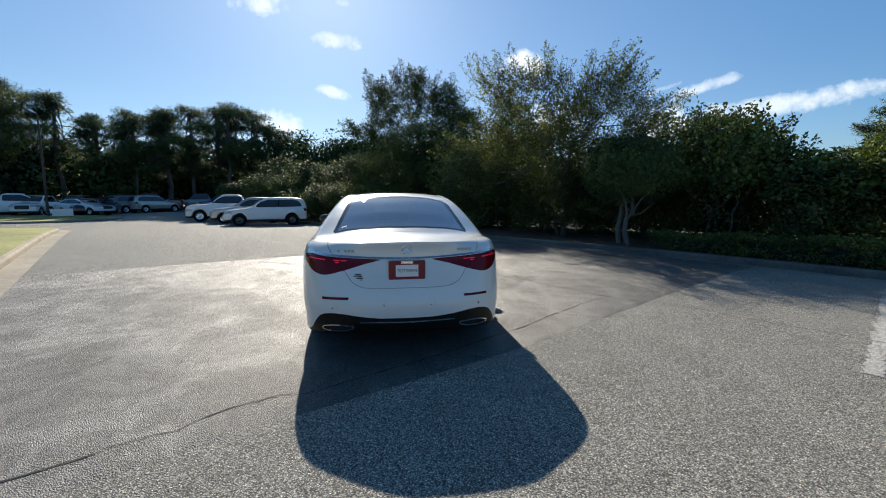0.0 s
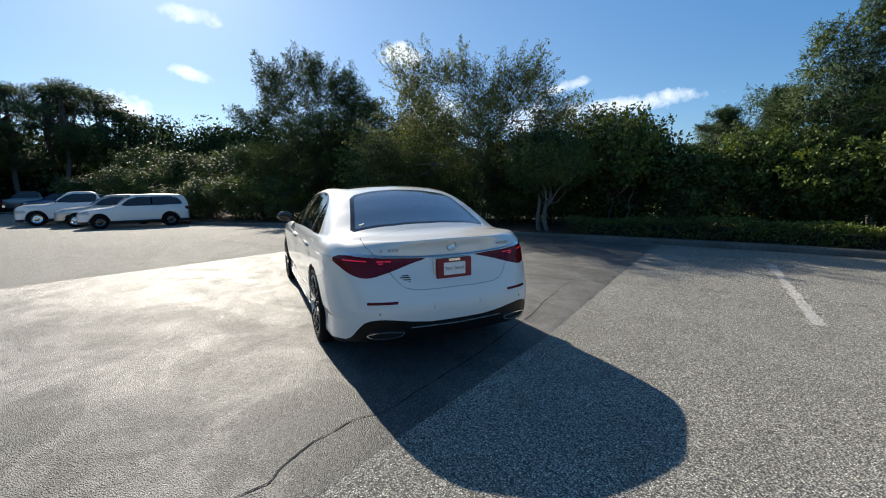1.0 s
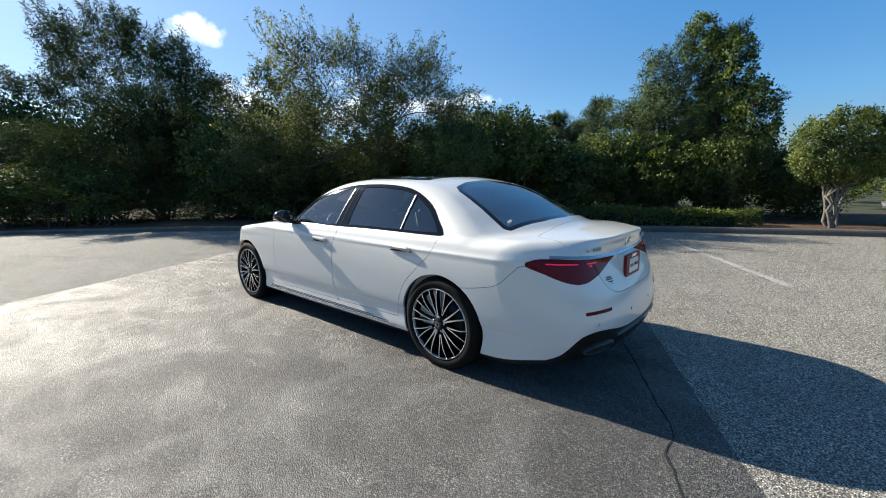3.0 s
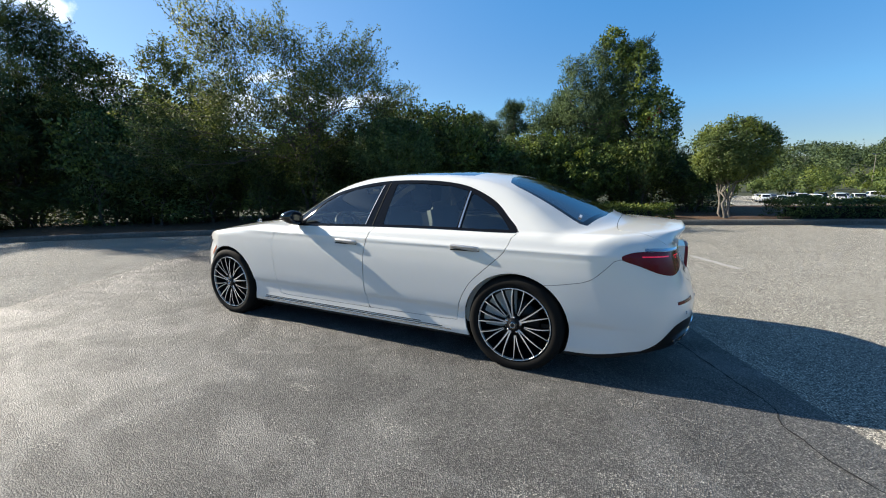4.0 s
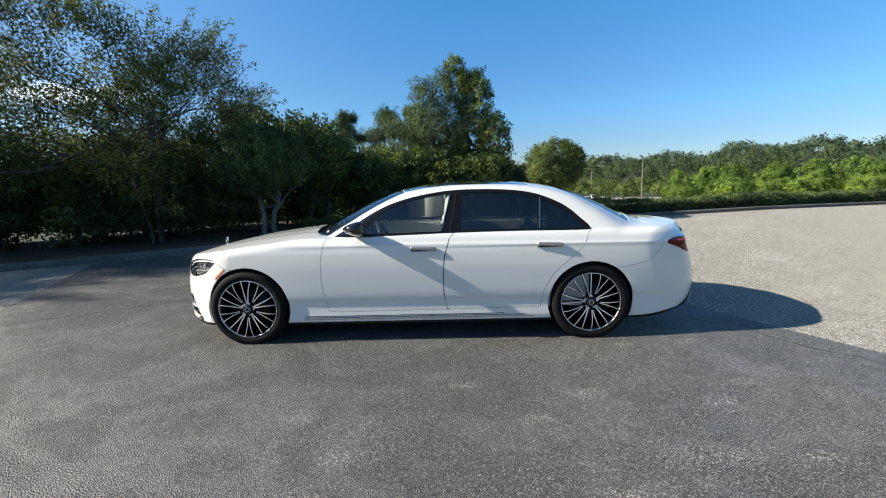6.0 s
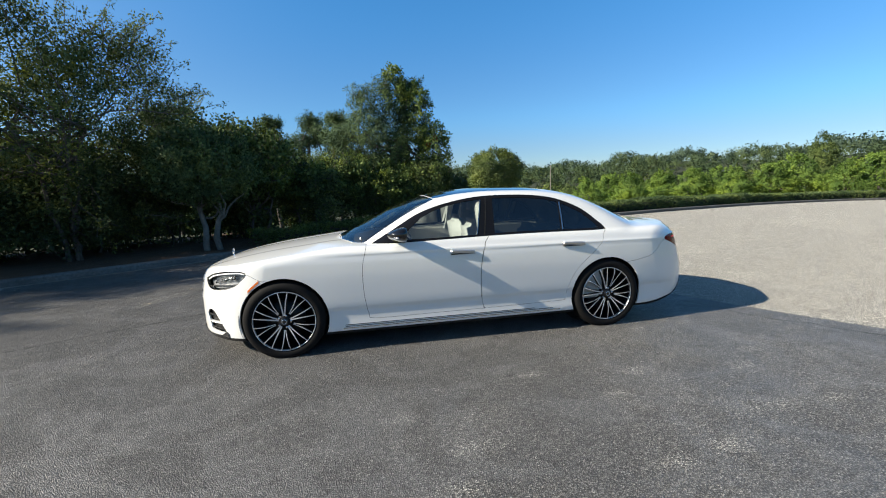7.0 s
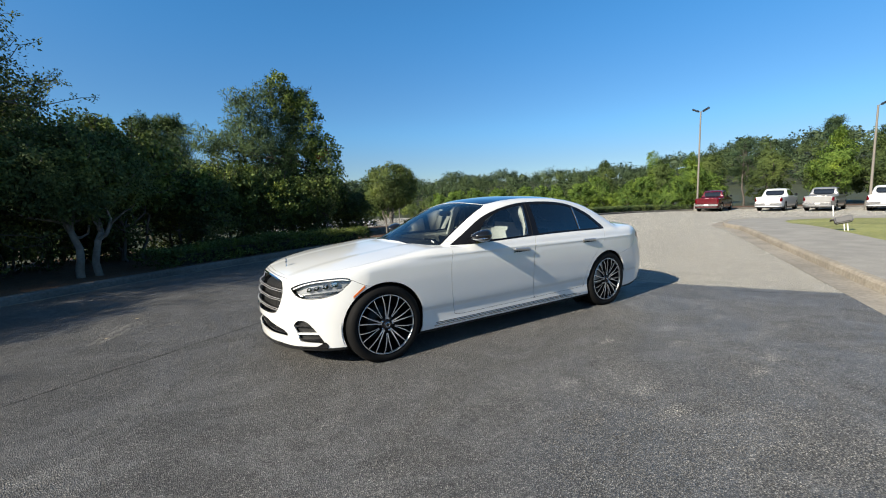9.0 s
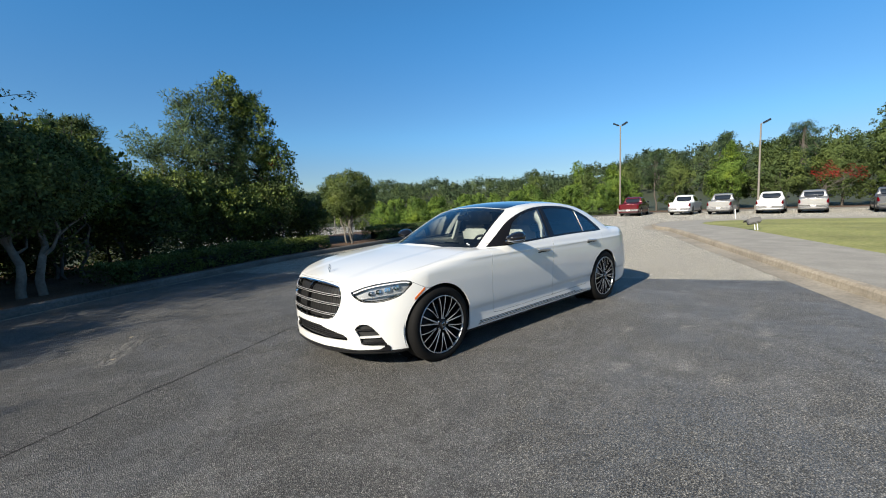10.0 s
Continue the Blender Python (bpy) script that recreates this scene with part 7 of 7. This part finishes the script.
def vehicle(kind, paint, rims, label, name, m, group=""):
    """A parked car of a kind: painted body with cut wheel arches, glazing, lamps, bumpers and four wheels. Built once for each paint."""
    key = (kind, paint.name, rims.name)
    if key in models:
        ob = copy_thing(models[key], m)
        return tagged(ob, label, "car" if kind != "pickup" else "pickup truck", group)
    wb, ro, fo, hw, wr, roof_, glass_, scr, belt = SHAPES[kind]
    ob = thing(name, label, "car" if kind != "pickup" else "pickup truck", group, m)
    sk = car_grid(shape_field(kind), 0.1, wb - 0.1, 0.4, 0.75, 15, 32, 30)
    for wy in (0, wb):
        _, sk = cut(sk, lambda V: np.where(V[:, 0] < -0.5, np.hypot(V[:, 1] - wy, V[:, 2] - wr) - wr * 1.16, 9.0))
    lowb, sk = cut(sk, lambda V: V[:, 2] - 0.40)
    panel("lower_trim", lowb, M_TRIM, ob, "both", 0, -0.004)
    gl, sk = cut(sk, only(in_polygon(glass_, q_side), lambda V: V[:, 0] < -0.4))
    wsc, sk = cut(sk, lambda V: np.where((V[:, 2] > belt), np.maximum(np.maximum(scr[0] - V[:, 1], V[:, 1] - scr[1]), np.abs(V[:, 0]) - hw * 0.74 - 0.0 * V[:, 1]), 9.0))
    rsc, sk = cut(sk, lambda V: np.where((V[:, 1] < scr[3] + 0.3), np.maximum(np.maximum(belt + 0.08 - V[:, 2], V[:, 2] - np.max(roof_[1]) + 0.16), np.maximum(np.abs(V[:, 0]) - hw * 0.66, V[:, 1] - scr[3])), 9.0))
    for q, a in enumerate(((-9, 0.25 * wb), (0.25 * wb + 0.06, 9))):
        g2 = keep(gl, lambda V: a[0] - V[:, 1], lambda V: V[:, 1] - a[1])
        for sd in ("left", "right"):
            panel("side_window", g2, M_CARGLASS, ob, sd, 0.0, -0.004)
    panel("windscreen", wsc, M_CARGLASS, ob, "both", 0, -0.004)
    panel("rear_window", rsc, M_CARGLASS, ob, "both", 0, -0.004)
    lamp_z = belt - 0.12 if kind != "pickup" else 1.0
    tl, sk = cut(sk, lambda V: np.where(V[:, 1] < -ro + 0.45, np.maximum(np.maximum(hw * 0.80 - np.abs(V[:, 0]), np.abs(V[:, 2] - lamp_z) - (0.17 if kind in ("pickup", "van") else 0.09)), V[:, 1] + ro - 0.28), 9.0))
    hl, sk = cut(sk, lambda V: np.where(V[:, 1] > wb + fo - 0.8, np.maximum(np.maximum(hw * 0.52 - np.abs(V[:, 0]), np.abs(V[:, 2] - 0.82) - 0.085), wb + fo - 0.55 - V[:, 1]), 9.0))
    gr, sk = cut(sk, lambda V: np.where(V[:, 1] > wb + fo - 0.6, np.maximum(np.abs(V[:, 0]) - hw * 0.48, np.abs(V[:, 2] - 0.72) - 0.16), 9.0))
    for sd in ("left", "right"):
        panel("tail_lamp", tl, M_TAIL, ob, sd, 0.01, 0.004)
        panel("head_lamp", hl, M_LAMPTRAY, ob, sd, 0.01, 0.002)
    panel("grille", gr, M_TRIM, ob, "both", 0, -0.02)
    panel("body", sk, paint, ob, "both", 0.02)
    if kind == "pickup":
        part("bumper", box(-0.93, 0.93, -ro - 0.10, -ro + 0.08, 0.52, 0.70), M_CHROME, ob, "bright rear bumper", bevel=0.03)
        part("number_board", box(-0.16, 0.16, -ro - 0.112, -ro - 0.10, 0.56, 0.68), M_WHITE, ob)
        part("tailgate", box(-0.74, 0.74, -ro - 0.012, -ro + 0.02, 0.78, 1.2), paint, ob, bevel=0.01)
    for sx in (-1, 1):
        part("wing_mirror", cushion(0.2, 0.1, 0.16, 0.04), paint if kind == "suv" else M_BLACK, ob, smooth=True, m=pose(sx * (hw + 0.08), scr[1] - 0.22, belt + 0.12))
        for wy in (0, wb):
            w = hang("wheel", rims, ob, m=pose(sx * (hw - 0.015), wy, wr) @ (Matrix.Identity(4) if sx < 0 else pose(0, 0, 0, 0, 0, 180)) @ Matrix.Diagonal((0.42, wr, wr, 1)))
            hang("tyre", simple_tyre, w)
    models[key] = ob
    return ob


def heading(x, y, dx, dy, back=0.0):
    """The pose of a vehicle whose rear axle stands at x, y and which points along dx, dy."""
    return pose(x, y, float(rise(x, y)), 0, 0, math.degrees(math.atan2(-dx, dy)))


P_WHITE = plain("white_car_paint", (0.75, 0.75, 0.74), 0.3, 0, 1.0)
P_SILVER = plain("silver_car_paint", (0.48, 0.47, 0.45), 0.3, 0.6, 1.0)
P_RED = plain("dark_red_car_paint", (0.11, 0.005, 0.01), 0.25, 0.1, 1.0)
P_BLACK = plain("black_car_paint", (0.015, 0.015, 0.018), 0.25, 0, 1.0)
P_GREY = plain("grey_car_paint", (0.12, 0.125, 0.135), 0.3, 0.3, 1.0)
P_BLUE = plain("blue_car_paint", (0.03, 0.06, 0.16), 0.3, 0.2, 1.0)

# nose-out row by the hedge
for q, (kind, paint, nm, lb) in enumerate((("suv", P_WHITE, "white_suv", "white SUV parked nose-out by the hedge"), ("suv", P_SILVER, "silver_suv", "silver SUV parked nose-out by the hedge"), ("pickup", P_WHITE, "white_pickup", "white pickup parked nose-out by the hedge"), ("suv", P_BLACK, "black_suv", "black SUV parked nose-out by the hedge"))):
    x, y = -5.5 - 1.75 * q, 23.1 + 2.75 * q
    vehicle(kind, paint, dark_rim if q in (0, 3) else simple_rim, lb, nm, heading(x, y, -0.97, -0.24), "cars parked by the hedge")
# pickups backed on to the lawn side
for q, (x, y, paint, nm, lb) in enumerate(((14.2, -36.0, P_RED, "red_pickup", "dark red pickup with a bright rear bumper"), (10.5, -38.0, P_WHITE, "white_pickup", "white pickup with dark rear window"), (7.35, -38.6, P_SILVER, "silver_pickup", "silver pickup with a bright rear bumper"), (3.75, -39.2, P_WHITE, "white_pickup", "white pickup with dark rear window"), (0.95, -39.7, P_SILVER, "silver_pickup", "silver pickup with a bright rear bumper"), (-3.6, -40.0, P_GREY, "grey_pickup", "grey pickup at the end of the row"))):
    vehicle("pickup", paint, simple_rim, lb, nm, heading(x + (0.2 if q else 0.6), y - 1.2, 0.10 if q else 0.2, -1.0), "pickups in a row")
# cars beyond the grass island
far = [("pickup", P_WHITE, -31.5, 35.0, 0.8, 0.5), ("suv", P_WHITE, -29.4, 37.6, 0.3, -1), ("saloon", P_WHITE, -26.6, 36.9, 0.9, -0.3), ("suv", P_GREY, -28.6, 41.2, 0.3, -1), ("saloon", P_BLUE, -25.9, 38.8, 0.3, -1), ("suv", P_GREY, -24.2, 39.4, 0.5, 0.9), ("suv", P_SILVER, -22.9, 40.2, 0.5, 0.9), ("pickup", P_RED, -21.6, 43.6, -1, -0.4), ("pickup", P_GREY, -18.3, 47.8, -1, -0.3), ("suv", P_BLUE, -16.6, 47.4, -1, -0.3), ("saloon", P_BLACK, -14.6, 46.2, -1, -0.3), ("suv", P_BLACK, -31.6, 40.0, 0.3, -1), ("saloon", P_SILVER, -33.8, 38.4, 0.3, -1)]
NAMES = {"white_car_paint": "white", "silver_car_paint": "silver", "dark_red_car_paint": "dark red", "black_car_paint": "black", "grey_car_paint": "grey", "blue_car_paint": "dark blue"}
for kind, paint, x, y, dx, dy in far:
    cn = NAMES[paint.name]
    ob = vehicle(kind, paint, simple_rim, f"{cn} {kind} parked in the shade beyond the grass island", f"{cn.replace(' ', '_')}_{kind}", heading(x, y, dx, dy), "cars beyond the island")
    if x == -31.5:
        for sx in (-0.86, 0.86):
            for z in (1.5, 1.68, 1.86):
                part("rack_rail", box(sx - 0.02, sx + 0.02, -1.15, 0.68, z, z + 0.07), M_WHITE, ob, "white stake rack rail", bevel=0.008)
            for y2 in (-1.12, -0.5, 0.1, 0.64):
                part("rack_post", box(sx - 0.025, sx + 0.025, y2 - 0.025, y2 + 0.025, 1.25, 1.95), M_WHITE, ob, bevel=0.008)
# the lower car park in the valley
lot = sheet("lower_lot", [(66, -14), (100, -12), (126, -14), (128, -62), (96, -66), (70, -56)], 0.0, M_ROAD, "pale asphalt of the lower car park", category="car park", lift=False)
for v in lot.data.vertices:
    v.co.z = -4.45
rl = random.Random(8)
for q in range(16):
    paint = rl.choice([P_WHITE, P_WHITE, P_SILVER, P_WHITE, P_GREY, P_BLACK])
    kind = rl.choice(["suv", "saloon", "suv", "pickup"])
    x, y = 97 + 7 * (q % 2), -18 - 2.6 * (q // 2) - 0.4 * rl.random()
    cn = NAMES[paint.name]
    ob = vehicle(kind, paint, simple_rim, f"{cn} {kind} parked in the lower car park", f"{cn.replace(' ', '_')}_{kind}", pose(x, y, -4.44, 0, 0, 90 if q % 3 else -90), "cars in the lower lot")


# ---- lamp posts, spotlight, signs ----
def lamp_post(x, y, h, heads, m_post, label, turn=0.0, z=None, foot=True):
    T = thing("lamp_post", label, "lamp post", "lamp posts", pose(x, y, float(rise(x, y)) if z is None else z, 0, 0, turn))
    V, F = tube_arrays([(0, 0, 0.0), (0, 0, h * 0.5), (0, 0, h)], [0.095, 0.08, 0.06], 12)
    hang("post", mesh_from("post", V, F, m_post), T)
    if foot:
        bm = bmesh.new()
        bmesh.ops.create_cone(bm, cap_ends=True, segments=20, radius1=0.3, radius2=0.28, depth=0.75, matrix=pose(0, 0, 0.375))
        part("footing", bm, M_CONC, T, "concrete footing")
    for sx in heads:
        V, F = tube_arrays([(0, 0, h - 0.05), (sx * 0.12, 0, h + 0.03), (sx * 0.25, 0, h + 0.08)], [0.035, 0.03, 0.03], 8)
        hang("arm", mesh_from("arm", V, F, m_post), T)
        part("lamp_head", cushion(0.62, 0.40, 0.14, 0.03), M_BLACK, T, "dark floodlight head", m=pose(sx * 0.42, 0, h + 0.16, 0, -sx * 28, 0))
    return T


lamp_post(16.3, -38.0, 9.4, (-1, 1), M_POST, "tan lamp post with two tilted floodlights", 20)
lamp_post(4.95, -41.0, 8.0, (1,), M_POST, "tan lamp post with a tilted floodlight", 190)
lamp_post(-25.0, 31.8, 7.6, (1,), M_DARKPOST, "dark lamp post on the grass island", 170, foot=False, z=0.0)
lamp_post(71.2, -33.3, 8.8, (1,), M_POST, "lamp post in the lower car park", 30, z=-3.6, foot=False)
lamp_post(118, -40, 9.0, (-1, 1), M_POST, "lamp post in the lower car park", 30, z=-4.4, foot=False)

SPOT = thing("ground_spotlight", "dark grey floodlight on a short stand in the lawn", "floodlight", m=pose(-0.3, -12.4, 0.135 + float(rise(-0.3, -12.4)), 0, 0, 25))
for sx in (-0.13, -0.05):
    V, F = tube_arrays([(sx, 0, -0.02), (sx + 0.03, 0, 0.25)], [0.016, 0.016], 10)
    hang("stand", mesh_from("stand", V, F, M_WHITE), SPOT, "white stand leg")
part("lamp_body", cushion(0.42, 0.22, 0.20, 0.03), M_GREYMETAL, SPOT, m=pose(0, 0, 0.33, 18, 14, 0))
part("lamp_hood", box(-0.24, 0.24, -0.30, -0.08, 0.0, 0.03), M_GREYMETAL, SPOT, m=pose(0.05, 0, 0.41, 22, 14, 0), bevel=0.008)
part("lamp_glass", box(-0.19, 0.19, -0.125, -0.115, -0.08, 0.08), M_BLACK, SPOT, m=pose(0, 0, 0.33, 18, 14, 0))
SIGN = thing("post_box_stake", "small white stake sign at the lawn's edge", "sign", m=pose(3.05, -25.0, 0.1 + float(rise(3.05, -25.0)), 0, 5, 20))
part("stake", box(-0.025, 0.025, -0.015, 0.015, -0.06, 0.62), M_WHITE, SIGN, bevel=0.005)
part("board", box(-0.09, 0.09, -0.02, 0.02, 0.60, 0.86), M_GREYMETAL, SIGN, bevel=0.01)
SIGN2 = thing("yard_sign", "small pale board standing on the grass island", "sign", m=pose(-23.5, 31.0, 0.16 + float(rise(-23.5, 31.0)), 0, 0, 30))
part("board", box(-0.6, 0.6, -0.02, 0.02, 0.1, 0.65), M_WHITE, SIGN2, bevel=0.005)
for sx in (-0.4, 0.4):
    part("leg", box(sx - 0.02, sx + 0.02, -0.02, 0.02, -0.05, 0.12), M_GREYMETAL, SIGN2)
for q, x in enumerate((-6.4, -9.0, -12.0)):
    T = thing("wheel_stop", "low concrete wheel stop", "wheel stop", "wheel stops", pose(x, -46.0 - 0.2 * q, float(rise(x, -46.0)), 0, 0, 14))
    part("block", box(-0.8, 0.8, -0.1, 0.1, 0, 0.13), M_CONC, T, bevel=0.03)
